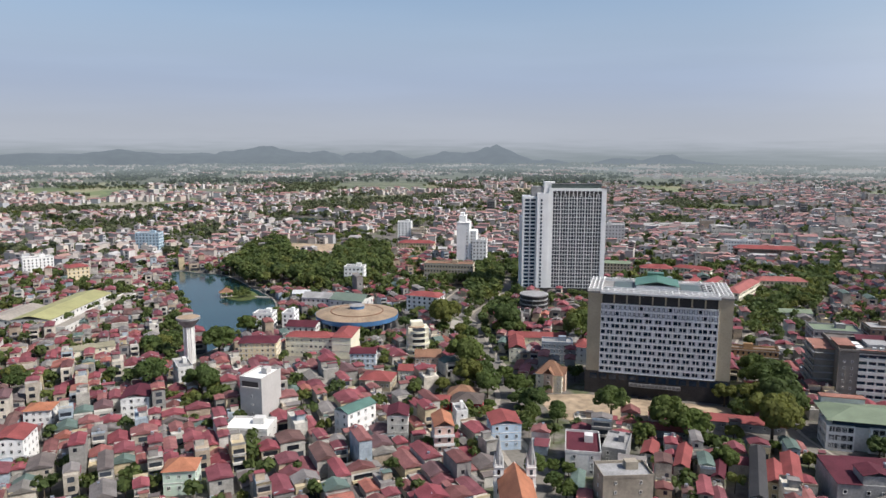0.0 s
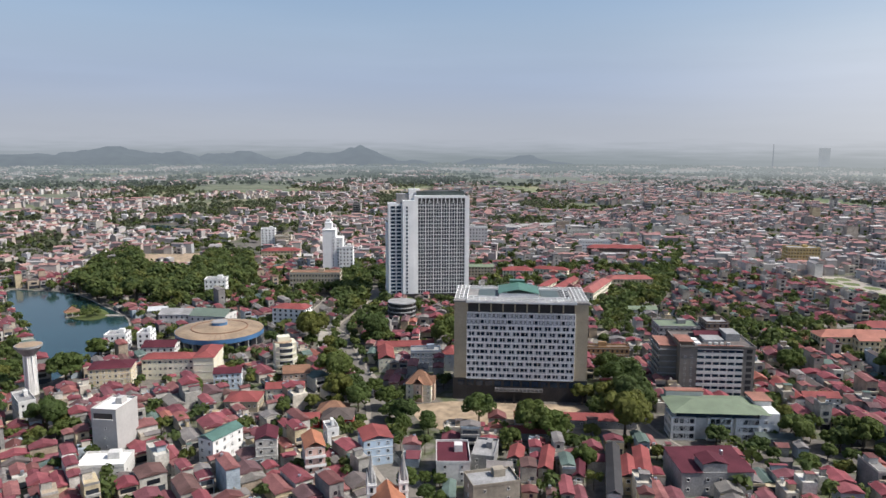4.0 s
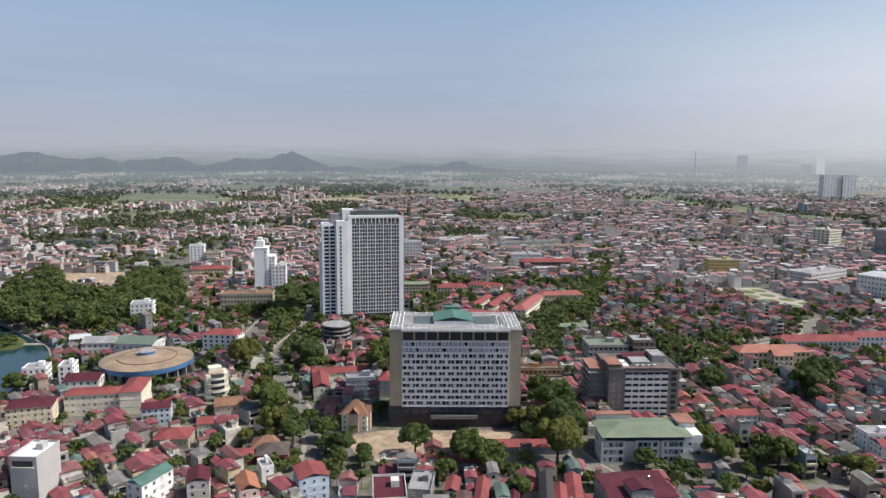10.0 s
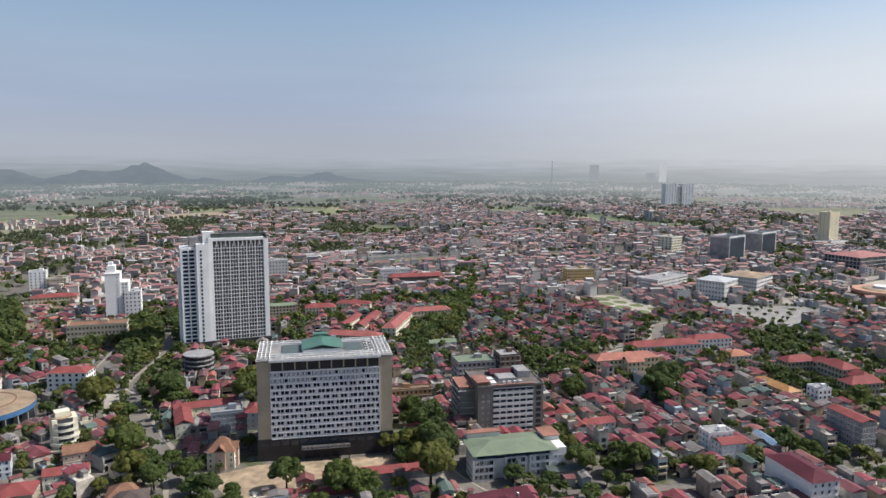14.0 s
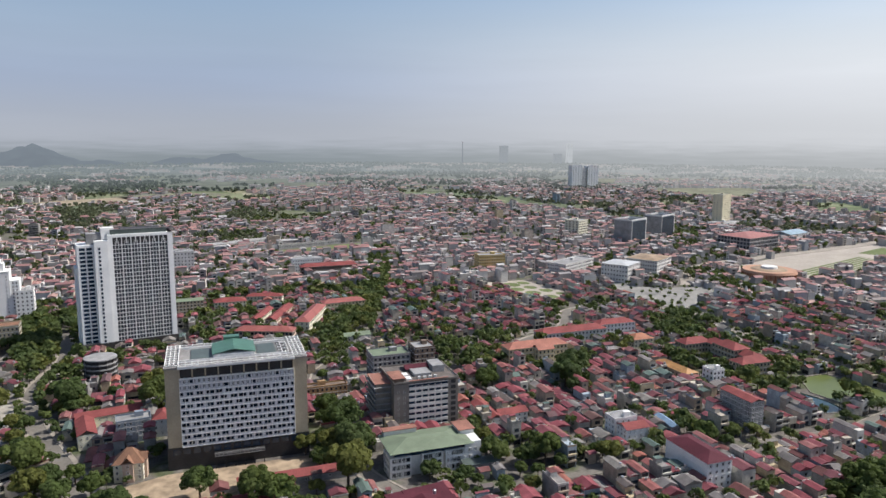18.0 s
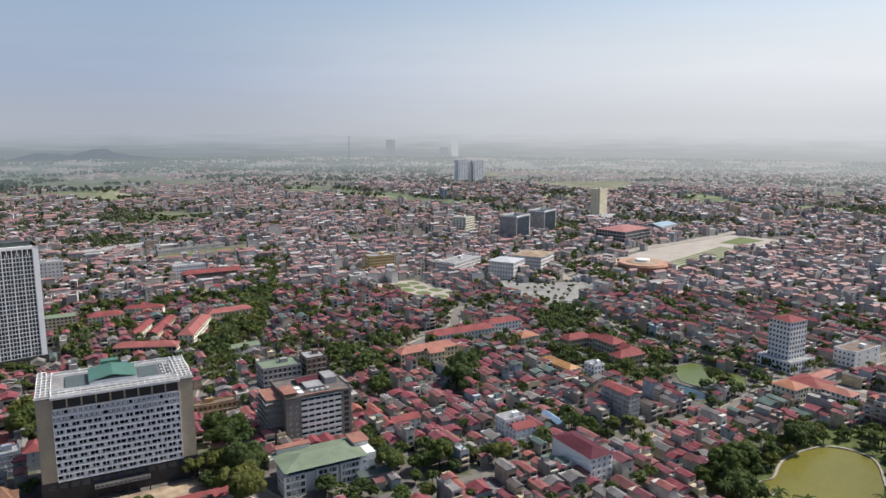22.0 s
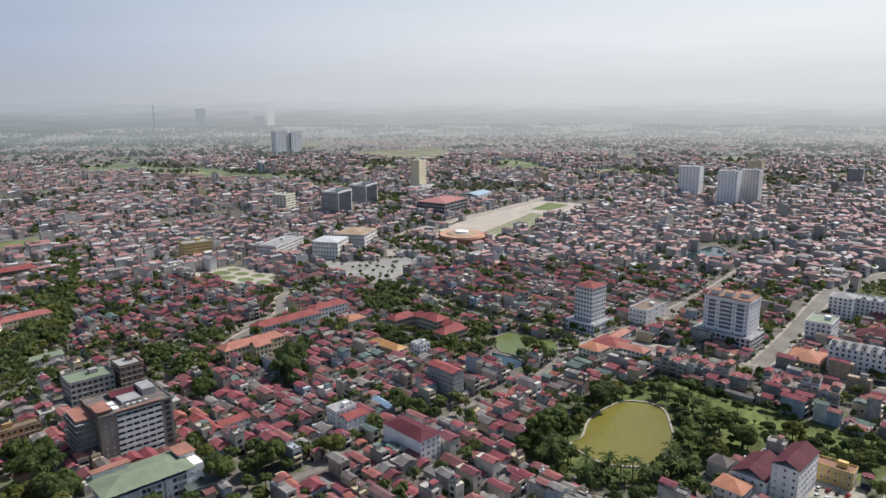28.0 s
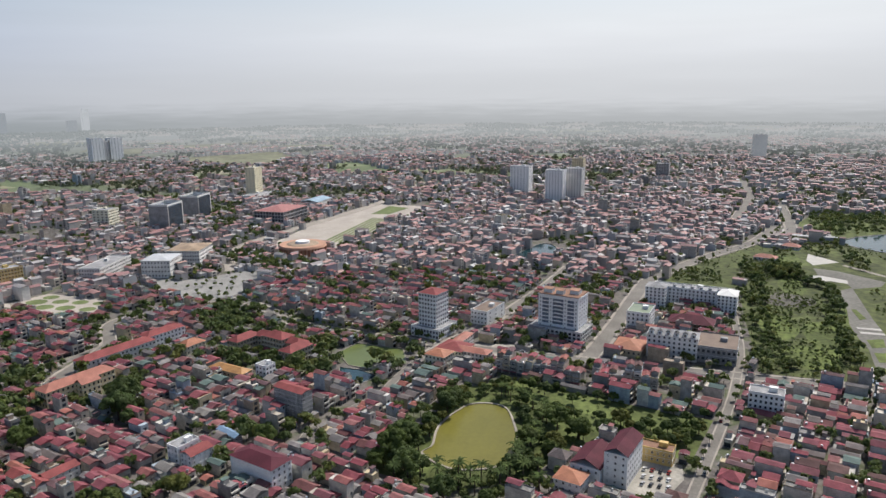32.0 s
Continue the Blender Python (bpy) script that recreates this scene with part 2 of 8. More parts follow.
def ground_material():
    m = bpy.data.materials.new("town_and_field_ground")
    m.use_nodes = True
    nt = m.node_tree
    bs = nt.nodes["Principled BSDF"]
    bs.inputs["Roughness"].default_value = 0.95
    bs.inputs["Specular IOR Level"].default_value = 0.1
    geo = nt.nodes.new("ShaderNodeNewGeometry")

    def tex(kind, scale, **k):
        n = nt.nodes.new(kind)
        n.inputs["Scale"].default_value = scale
        mp = nt.nodes.new("ShaderNodeMapping")
        mp.inputs["Rotation"].default_value = (0, 0, radians(k.get("turn", 0)))
        mp.inputs["Scale"].default_value = k.get("stretch", (1, 1, 1))
        nt.links.new(geo.outputs["Position"], mp.inputs[0])
        nt.links.new(mp.outputs[0], n.inputs["Vector"])
        return n

    def mix(a, b, fac, mode="MIX"):
        mx = nt.nodes.new("ShaderNodeMix")
        mx.data_type, mx.blend_type = "RGBA", mode
        nt.links.new(a, mx.inputs[6])
        nt.links.new(b, mx.inputs[7])
        if isinstance(fac, float):
            mx.inputs[0].default_value = fac
        else:
            nt.links.new(fac, mx.inputs[0])
        return mx.outputs[2]

    town_n = tex("ShaderNodeTexNoise", 0.05)
    town = ramp_node(nt, [(0.3, (0.11, 0.10, 0.09)), (0.5, (0.16, 0.145, 0.13)), (0.62, (0.085, 0.10, 0.05)), (0.75, (0.20, 0.18, 0.16))])
    nt.links.new(town_n.outputs[0], town.inputs[0])
    cells = tex("ShaderNodeTexVoronoi", 0.012, turn=20, stretch=(1, 0.45, 1))
    fields = ramp_node(nt, [(0.0, (0.13, 0.16, 0.09)), (0.3, (0.20, 0.22, 0.13)), (0.5, (0.14, 0.17, 0.10)), (0.65, (0.26, 0.25, 0.16)), (0.8, (0.16, 0.19, 0.10)), (0.95, (0.32, 0.30, 0.22))], True)
    sep = nt.nodes.new("ShaderNodeSeparateColor")
    nt.links.new(cells.outputs["Color"], sep.inputs[0])
    nt.links.new(sep.outputs[0], fields.inputs[0])
    ln = nt.nodes.new("ShaderNodeVectorMath")
    ln.operation = "LENGTH"
    nt.links.new(geo.outputs["Position"], ln.inputs[0])
    far = nt.nodes.new("ShaderNodeMapRange")
    far.inputs["From Min"].default_value, far.inputs["From Max"].default_value = 1250, 1900
    nt.links.new(ln.outputs["Value"], far.inputs[0])
    c = mix(town.outputs[0], fields.outputs[0], far.outputs[0])
    fn = tex("ShaderNodeTexNoise", 0.4)
    fr = ramp_node(nt, [(0.3, (0.7, 0.7, 0.7)), (0.7, (1.15, 1.15, 1.15))])
    nt.links.new(fn.outputs[0], fr.inputs[0])
    c = mix(c, fr.outputs[0], 1.0, "MULTIPLY")
    nt.links.new(c, bs.inputs["Base Color"])
    return m


m_ground = ground_material()


def distance_material():
    """Glowing painted haze over the far plain that thins out upwards into the sky."""
    m = bpy.data.materials.new("painted_haze_glow")
    m.use_nodes = True
    nt = m.node_tree
    nt.nodes.remove(nt.nodes["Principled BSDF"])
    geo = nt.nodes.new("ShaderNodeNewGeometry")
    sep = nt.nodes.new("ShaderNodeSeparateXYZ")
    nt.links.new(geo.outputs["Position"], sep.inputs[0])
    def span(src, a, b, c, d):
        mr = nt.nodes.new("ShaderNodeMapRange")
        for k, v in zip(("From Min", "From Max", "To Min", "To Max"), (a, b, c, d)):
            mr.inputs[k].default_value = v
        mr.interpolation_type = "SMOOTHSTEP"
        nt.links.new(src, mr.inputs[0])
        return mr.outputs[0]

    def mix(a, b, fac):
        k = nt.nodes.new("ShaderNodeMix")
        k.data_type = "RGBA"
        k.inputs[6].default_value, k.inputs[7].default_value = (*a, 1), (*b, 1)
        nt.links.new(fac, k.inputs[0])
        return k

    # painted haze: the farthest plain is darker and bluer, the low air above it paler, and all of it brighter towards
    # the sun
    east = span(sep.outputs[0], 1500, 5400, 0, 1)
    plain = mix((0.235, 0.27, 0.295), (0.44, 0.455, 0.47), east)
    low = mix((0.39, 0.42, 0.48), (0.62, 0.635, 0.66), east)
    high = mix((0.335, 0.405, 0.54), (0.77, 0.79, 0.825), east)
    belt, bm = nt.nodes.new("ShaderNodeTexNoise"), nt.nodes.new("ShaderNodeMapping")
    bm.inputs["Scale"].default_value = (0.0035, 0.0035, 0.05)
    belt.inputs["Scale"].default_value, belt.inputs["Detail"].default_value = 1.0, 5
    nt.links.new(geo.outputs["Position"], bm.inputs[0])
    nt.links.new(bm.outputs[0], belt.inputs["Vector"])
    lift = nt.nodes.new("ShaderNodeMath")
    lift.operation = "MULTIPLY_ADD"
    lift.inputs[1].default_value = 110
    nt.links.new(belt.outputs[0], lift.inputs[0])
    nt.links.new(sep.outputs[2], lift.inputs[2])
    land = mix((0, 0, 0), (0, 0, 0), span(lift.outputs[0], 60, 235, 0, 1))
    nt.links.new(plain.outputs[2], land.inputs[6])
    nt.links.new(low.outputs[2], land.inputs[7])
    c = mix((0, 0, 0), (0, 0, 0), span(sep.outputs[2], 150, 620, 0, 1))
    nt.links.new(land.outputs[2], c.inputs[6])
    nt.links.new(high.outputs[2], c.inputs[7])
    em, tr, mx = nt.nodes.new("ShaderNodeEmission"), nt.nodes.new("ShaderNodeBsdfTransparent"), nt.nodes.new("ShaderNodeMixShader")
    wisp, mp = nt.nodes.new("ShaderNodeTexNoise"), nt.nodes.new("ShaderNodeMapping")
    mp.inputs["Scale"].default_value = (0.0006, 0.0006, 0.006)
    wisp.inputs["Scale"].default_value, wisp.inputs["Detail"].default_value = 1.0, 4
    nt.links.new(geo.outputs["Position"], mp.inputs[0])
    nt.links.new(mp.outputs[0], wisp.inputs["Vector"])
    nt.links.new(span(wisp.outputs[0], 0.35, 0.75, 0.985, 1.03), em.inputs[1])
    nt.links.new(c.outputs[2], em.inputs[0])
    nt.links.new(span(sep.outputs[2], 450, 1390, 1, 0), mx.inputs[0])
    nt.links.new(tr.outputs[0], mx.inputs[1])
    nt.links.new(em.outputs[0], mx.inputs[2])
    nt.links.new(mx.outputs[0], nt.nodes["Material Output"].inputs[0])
    return m


m_haze = distance_material()


def painted_haze_material(name, base, air, east, r0, r1, most, rand=""):
    """Far surface with haze painted in: a pale glow takes over with distance."""
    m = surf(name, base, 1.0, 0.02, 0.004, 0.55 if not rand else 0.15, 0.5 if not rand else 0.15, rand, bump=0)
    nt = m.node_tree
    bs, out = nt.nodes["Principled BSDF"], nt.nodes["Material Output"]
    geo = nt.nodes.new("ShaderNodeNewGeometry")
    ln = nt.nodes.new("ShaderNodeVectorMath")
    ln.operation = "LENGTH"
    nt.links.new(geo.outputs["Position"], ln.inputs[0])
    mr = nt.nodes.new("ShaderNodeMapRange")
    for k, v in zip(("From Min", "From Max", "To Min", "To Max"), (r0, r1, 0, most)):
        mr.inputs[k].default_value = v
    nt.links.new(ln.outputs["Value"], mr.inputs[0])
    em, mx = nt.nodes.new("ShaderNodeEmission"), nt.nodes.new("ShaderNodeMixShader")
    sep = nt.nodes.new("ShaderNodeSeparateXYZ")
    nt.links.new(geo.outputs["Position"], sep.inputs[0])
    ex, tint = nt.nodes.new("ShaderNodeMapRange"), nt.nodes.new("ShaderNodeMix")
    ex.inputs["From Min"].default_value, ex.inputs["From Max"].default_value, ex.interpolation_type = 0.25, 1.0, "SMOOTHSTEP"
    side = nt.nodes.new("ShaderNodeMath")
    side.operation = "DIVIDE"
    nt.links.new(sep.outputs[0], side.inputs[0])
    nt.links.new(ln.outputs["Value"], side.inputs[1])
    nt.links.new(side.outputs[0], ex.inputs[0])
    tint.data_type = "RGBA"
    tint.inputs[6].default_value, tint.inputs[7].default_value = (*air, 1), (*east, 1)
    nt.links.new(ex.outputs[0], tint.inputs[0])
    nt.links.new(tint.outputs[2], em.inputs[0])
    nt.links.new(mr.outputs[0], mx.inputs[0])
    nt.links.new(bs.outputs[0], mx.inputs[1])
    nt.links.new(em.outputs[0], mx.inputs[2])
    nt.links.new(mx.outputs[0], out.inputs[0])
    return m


# all of these carry distance haze as glow in the material
m_farland = painted_haze_material("backdrop_land", [(0.19, 0.21, 0.14)], (0.25, 0.285, 0.305), (0.44, 0.455, 0.47), 2000, 3700, 0.94)
m_farwood = painted_haze_material("hazed_woods", [(0.09, 0.12, 0.065)], (0.22, 0.255, 0.27), (0.385, 0.405, 0.415), 2000, 3500, 0.92)
m_farfield = painted_haze_material("hazed_fields", [(0.26, 0.265, 0.17)], (0.29, 0.32, 0.32), (0.46, 0.47, 0.465), 2200, 4100, 0.9)
m_farhill = painted_haze_material("hazed_hills", [(0.10, 0.13, 0.11)], (0.205, 0.24, 0.285), (0.38, 0.40, 0.425), 3000, 4500, 0.85)
m_fartower = painted_haze_material("hazed_towers", [(0.20, 0.22, 0.24)], (0.25, 0.29, 0.335), (0.42, 0.44, 0.46), 2200, 4300, 0.9)
m_farpale = painted_haze_material("hazed_pale_tower", [(0.55, 0.57, 0.6)], (0.44, 0.48, 0.52), (0.56, 0.58, 0.60), 2200, 4300, 0.9)
# haze glow from 1600 m on, painted for the tower in the fields
m_farslab = painted_haze_material("hazed_grey_tower", [(0.50, 0.53, 0.57)], (0.30, 0.33, 0.36), (0.34, 0.36, 0.385), 1600, 2700, 0.9)
m_farwalls = painted_haze_material("hazed_house_walls", FAR_WALLS, (0.35, 0.37, 0.385), (0.50, 0.505, 0.51), 1900, 3700, 0.88, "island")
m_farroofs = painted_haze_material("hazed_house_roofs", FAR_ROOFS, (0.30, 0.31, 0.325), (0.46, 0.465, 0.475), 1900, 3700, 0.88, "island")
m_field_green = surf("paddy_field", [(0.185, 0.205, 0.14)], 0.95, 0.06, 0.012, 0.3, 0.35, bump=0)
m_field_olive = surf("stubble_field", [(0.235, 0.24, 0.16)], 0.95, 0.06, 0.012, 0.3, 0.35, bump=0)
m_field_tan = surf("ploughed_field", [(0.40, 0.33, 0.23)], 0.95, 0.06, 0.012, 0.3, 0.35, bump=0)


# ---- mesh helpers ----
class Shape:
    """Collects simple solids into one mesh."""

    def __init__(self):
        self.v, self.f, self.mi = [], [], []

    def add(self, verts, faces, mi=0):
        n = len(self.v)
        self.v += verts
        self.f += [tuple(i + n for i in f) for f in faces]
        self.mi += [mi] * len(faces)
        return self

    def box(self, x0, x1, y0, y1, z0, z1, mi=0):
        v = [(x0, y0, z0), (x1, y0, z0), (x1, y1, z0), (x0, y1, z0), (x0, y0, z1), (x1, y0, z1), (x1, y1, z1), (x0, y1, z1)]
        return self.add(v, [(0, 3, 2, 1), (4, 5, 6, 7), (0, 1, 5, 4), (1, 2, 6, 5), (2, 3, 7, 6), (3, 0, 4, 7)], mi)

    def gable(self, x0, x1, y0, y1, z, h, over=0.4, along="y", thick=0.18, mi=0):
        """A pitched roof whose ridge runs along an axis."""
        x0, x1, y0, y1 = x0 - over, x1 + over, y0 - over, y1 + over
        if along == "y":
            xm = (x0 + x1) / 2
            top = [(x0, y0, z), (xm, y0, z + h), (x1, y0, z), (x0, y1, z), (xm, y1, z + h), (x1, y1, z)]
        else:
            ym = (y0 + y1) / 2
            top = [(x1, y0, z), (x1, ym, z + h), (x1, y1, z), (x0, y0, z), (x0, ym, z + h), (x0, y1, z)]
        v = top + [(a, b, c - thick) for a, b, c in top]
        return self.add(v, [(0, 1, 4, 3), (1, 2, 5, 4), (6, 9, 10, 7), (7, 10, 11, 8), (0, 6, 7, 1), (1, 7, 8, 2), (3, 4, 10, 9), (4, 5, 11, 10), (0, 3, 9, 6), (2, 8, 11, 5)], mi)

    def hip(self, x0, x1, y0, y1, z, h, over=0.6, mi=0):
        x0, x1, y0, y1 = x0 - over, x1 + over, y0 - over, y1 + over
        w, d = x1 - x0, y1 - y0
        k = min(w, d) / 2
        if w > d:
            r0, r1 = (x0 + k, (y0 + y1) / 2, z + h), (x1 - k, (y0 + y1) / 2, z + h)
            faces = [(0, 1, 5, 4), (1, 2, 5), (2, 3, 4, 5), (3, 0, 4), (0, 3, 2, 1)]
        else:
            r0, r1 = ((x0 + x1) / 2, y0 + k, z + h), ((x0 + x1) / 2, y1 - k, z + h)
            faces = [(0, 1, 4), (1, 2, 5, 4), (2, 3, 5), (3, 0, 4, 5), (0, 3, 2, 1)]
        return self.add([(x0, y0, z), (x1, y0, z), (x1, y1, z), (x0, y1, z), r0, r1], faces, mi)

    def shed(self, x0, x1, y0, y1, z, h, over=0.3, thick=0.12, mi=0):
        x0, x1, y0, y1 = x0 - over, x1 + over, y0 - over, y1 + over
        v = [(x0, y0, z), (x1, y0, z), (x1, y1, z + h), (x0, y1, z + h)]
        v += [(a, b, c - thick) for a, b, c in v]
        return self.add(v, [(0, 1, 2, 3), (7, 6, 5, 4), (0, 4, 5, 1), (1, 5, 6, 2), (2, 6, 7, 3), (3, 7, 4, 0)], mi)

    def cyl(self, cx, cy, z0, z1, r0, r1, n=16, cap=True, mi=0):
        a = [2 * math.pi * i / n for i in range(n)]
        v = [(cx + r0 * math.cos(t), cy + r0 * math.sin(t), z0) for t in a] + [(cx + r1 * math.cos(t), cy + r1 * math.sin(t), z1) for t in a]
        f = [(i, (i + 1) % n, n + (i + 1) % n, n + i) for i in range(n)]
        if cap:
            f += [tuple(range(n, 2 * n)), tuple(reversed(range(n)))]
        return self.add(v, f, mi)

    def ring(self, outer, inner, z0, z1):
        """A kerb or parapet between two outlines of the same count."""
        n = len(outer)
        v = [(x, y, z1) for x, y in outer] + [(x, y, z1) for x, y in inner] + [(x, y, z0) for x, y in outer] + [(x, y, z0) for x, y in inner]
        f = []
        for i in range(n):
            j = (i + 1) % n
            f += [(i, j, n + j, n + i), (2 * n + i, 2 * n + j, j, i), (n + i, n + j, 3 * n + j, 3 * n + i)]
        return self.add(v, f)

    def parapet(self, x0, x1, y0, y1, z0, z1, t=0.25):
        self.box(x0, x1, y0, y0 + t, z0, z1)
        self.box(x0, x1, y1 - t, y1, z0, z1)
        self.box(x0, x0 + t, y0 + t, y1 - t, z0, z1)
        return self.box(x1 - t, x1, y0 + t, y1 - t, z0, z1)

    def mesh(self, name, *mats):
        me = bpy.data.meshes.new(name)
        me.from_pydata(self.v, [], self.f)
        for m in mats:
            me.materials.append(m)
        if len(mats) > 1:
            me.polygons.foreach_set("material_index", self.mi)
        return me


def part(name, shape, material, parent, label=""):
    ob = new(name, shape if isinstance(shape, bpy.types.Mesh) else shape.mesh(name, material))
    ob.parent = parent
    return tagged(ob, label)


def thing(name, x, y, z=0, ang=0, label="", category="", group=""):
    ob = new(name)
    ob.matrix_world = pose(x, y, z, 0, 0, ang)
    return tagged(ob, label, category, group)


def smooth(ob):
    for p in ob.data.polygons:
        p.use_smooth = True
    return ob


# ---- map of taken ground ----
TAKEN = []


def taken(poly, margin=0.0):
    p = np.array(poly, float)
    c = p.mean(0)
    q = p + (p - c) / np.maximum(np.linalg.norm(p - c, axis=1, keepdims=True), 1e-6) * margin
    TAKEN.append((q, q.min(0), q.max(0)))


def inside(pts, poly):
    x, y = pts[:, 0], pts[:, 1]
    hit = np.zeros(len(pts), bool)
    n = len(poly)
    for i in range(n):
        (x0, y0), (x1, y1) = poly[i], poly[(i + 1) % n]
        if y0 == y1:
            continue
        cross = ((y0 > y) != (y1 > y)) & (x < (x1 - x0) * (y - y0) / (y1 - y0) + x0)
        hit ^= cross
    return hit


def free(pts):
    ok = np.ones(len(pts), bool)
    for poly, lo, hi in TAKEN:
        near = np.all((pts >= lo) & (pts <= hi), axis=1) & ok
        if near.any():
            k = np.where(near)[0]
            ok[k[inside(pts[k], poly)]] = False
    return ok


OCC = np.zeros((1100, 1000), bool)


def occ_cells(p):
    return ((np.atleast_2d(p) - np.array([-700.0, -600.0])) / 2.0).astype(int).clip([0, 0], [1099, 999])


def mark(x, y, r):
    n = int(r / 2.0)
    i, j = occ_cells((x, y))[0]
    OCC[max(0, i - n):i + n + 1, max(0, j - n):j + n + 1] = True


def rect(x, y, ang, w, d):
    c, s = math.cos(radians(ang)), math.sin(radians(ang))
    return [(x + a * c - b * s, y + a * s + b * c) for a, b in ((0, 0), (w, 0), (w, d), (0, d))]


# ---- ground, roads, water ----
def sheet(name, poly, z, material, label, category, kind="structure", claim=True, margin=0):
    sh = Shape().add([(x, y, z) for x, y in poly] + [(x, y, z - 0.6) for x, y in poly],
                     [tuple(range(len(poly)))] + [(i, i + len(poly), (i + 1) % len(poly) + len(poly), (i + 1) % len(poly)) for i in range(len(poly))])
    area = sum(poly[i][0] * poly[(i + 1) % len(poly)][1] - poly[(i + 1) % len(poly)][0] * poly[i][1] for i in range(len(poly)))
    if area < 0:
        sh.f = [tuple(reversed(f)) for f in sh.f]
    ob = tagged(new(name, sh.mesh(name, material)), label, category, "", kind)
    if claim:
        taken(poly, margin)
    return ob


def curve_points(pts, step=8.0):
    """A smooth line through points."""
    p = np.array(pts, float)
    p = np.vstack([2 * p[0] - p[1], p, 2 * p[-1] - p[-2]])
    out = []
    for i in range(1, len(p) - 2):
        n = max(2, int(np.linalg.norm(p[i + 1] - p[i]) / step))
        for t in np.linspace(0, 1, n, endpoint=False):
            a, b, c, d = p[i - 1:i + 3]
            out.append(0.5 * (2 * b + (c - a) * t + (2 * a - 5 * b + 4 * c - d) * t * t + (3 * b - a - 3 * c + d) * t ** 3))
    return np.array(out + [p[-2]])


def smooth_loop(pts, per=5):
    p = np.array(pts, float)
    n = len(p)
    out = []
    for i in range(n):
        a, b, c, d = p[(i - 1) % n], p[i], p[(i + 1) % n], p[(i + 2) % n]
        for t in np.linspace(0, 1, per, endpoint=False):
            out.append(tuple(0.5 * (2 * b + (c - a) * t + (2 * a - 5 * b + 4 * c - d) * t * t + (3 * b - a - 3 * c + d) * t ** 3)))
    return out


ROAD_LINES = []


def road(pts, width, material=None, label="grey asphalt town street between rows of houses", pave=2.5, z=0.05):
    line = curve_points(pts)
    tang = np.gradient(line, axis=0)
    tang /= np.linalg.norm(tang, axis=1, keepdims=True)
    nor = np.stack([-tang[:, 1], tang[:, 0]], 1)
    n = len(line)

    def strip(name, a, b, z0, z1, mat_, lab, cat):
        A, B = line + nor * a, line + nor * b
        sh = Shape()
        v = [(*p, z1) for p in A] + [(*p, z1) for p in B] + [(*p, z0) for p in A] + [(*p, z0) for p in B]
        f = []
        for i in range(n - 1):
            f += [(i, n + i, n + i + 1, i + 1), (2 * n + i, i, i + 1, 2 * n + i + 1), (n + i, 3 * n + i, 3 * n + i + 1, n + i + 1)]
        sh.add(v, f)
        return tagged(new(name, sh.mesh(name, mat_)), lab, cat, "", "structure")

    z += 0.013 * len(ROAD_LINES)
    strip("road", width / 2, -width / 2, -0.3, z, material or m_asphalt, label, "road")
    if pave:
        for s in (1, -1):
            a, b = sorted((s * width / 2, s * (width / 2 + pave)), reverse=True)
            strip("pavement", a, b, -0.3, z + 0.15, m_paving, "pale paved footway with a raised kerb", "pavement")
    half = width / 2 + pave
    for i in range(0, n - 1):
        a, b = line[i], line[i + 1]
        taken([a + nor[i] * half, b + nor[i + 1] * half, b - nor[i + 1] * half, a - nor[i] * half], 0.5)
    ROAD_LINES.append((line, nor, half))
    return line


def ground_sheet():
    sh = Shape()
    n, radii = 96, [0, 60, 150, 300, 600, 1200, 2400, 4930]
    sh.v.append((0, 0, 0))
    for r in radii[1:]:
        sh.v += [(r * math.cos(2 * math.pi * i / n), r * math.sin(2 * math.pi * i / n), 0) for i in range(n)]
    for i in range(n):
        sh.f.append((0, 1 + i, 1 + (i + 1) % n))
    for k in range(len(radii) - 2):
        a, b = 1 + k * n, 1 + (k + 1) * n
        sh.f += [(a + i, b + i, b + (i + 1) % n, a + (i + 1) % n) for i in range(n)]
    sh.mi = [0] * len(sh.f)
    tagged(new("ground", sh.mesh("ground", m_ground)), "brown town soil turning into green fields far off", "ground", "", "structure")


ground_sheet()


def far_land():
    sh = Shape()
    n, radii = 120, [2250, 2700, 3300, 3800, 4300, 4905]
    for r in radii:
        sh.v += [(r * math.cos(2 * math.pi * i / n), r * math.sin(2 * math.pi * i / n), 0.35) for i in range(n)]
    for k in range(len(radii) - 1):
        sh.f += [(k * n + i, (k + 1) * n + i, (k + 1) * n + (i + 1) % n, k * n + (i + 1) % n) for i in range(n)]
    sh.mi = [0] * len(sh.f)
    # the plain's haze is painted as glow that grows with distance
    tagged(new("backdrop_land", sh.mesh("backdrop_land", m_farland)), "grey-green plain of far fields with painted haze", "backdrop", "", "structure")


far_land()


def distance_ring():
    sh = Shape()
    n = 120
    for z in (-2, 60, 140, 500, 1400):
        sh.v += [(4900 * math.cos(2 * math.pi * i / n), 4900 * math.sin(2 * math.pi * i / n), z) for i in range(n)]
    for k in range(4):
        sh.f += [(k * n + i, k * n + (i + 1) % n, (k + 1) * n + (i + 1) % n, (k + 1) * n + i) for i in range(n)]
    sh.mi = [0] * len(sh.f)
    tagged(new("backdrop", sh.mesh("backdrop", m_haze)), "pale blue-grey ring of painted haze along the horizon", "backdrop", "", "structure")


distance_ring()

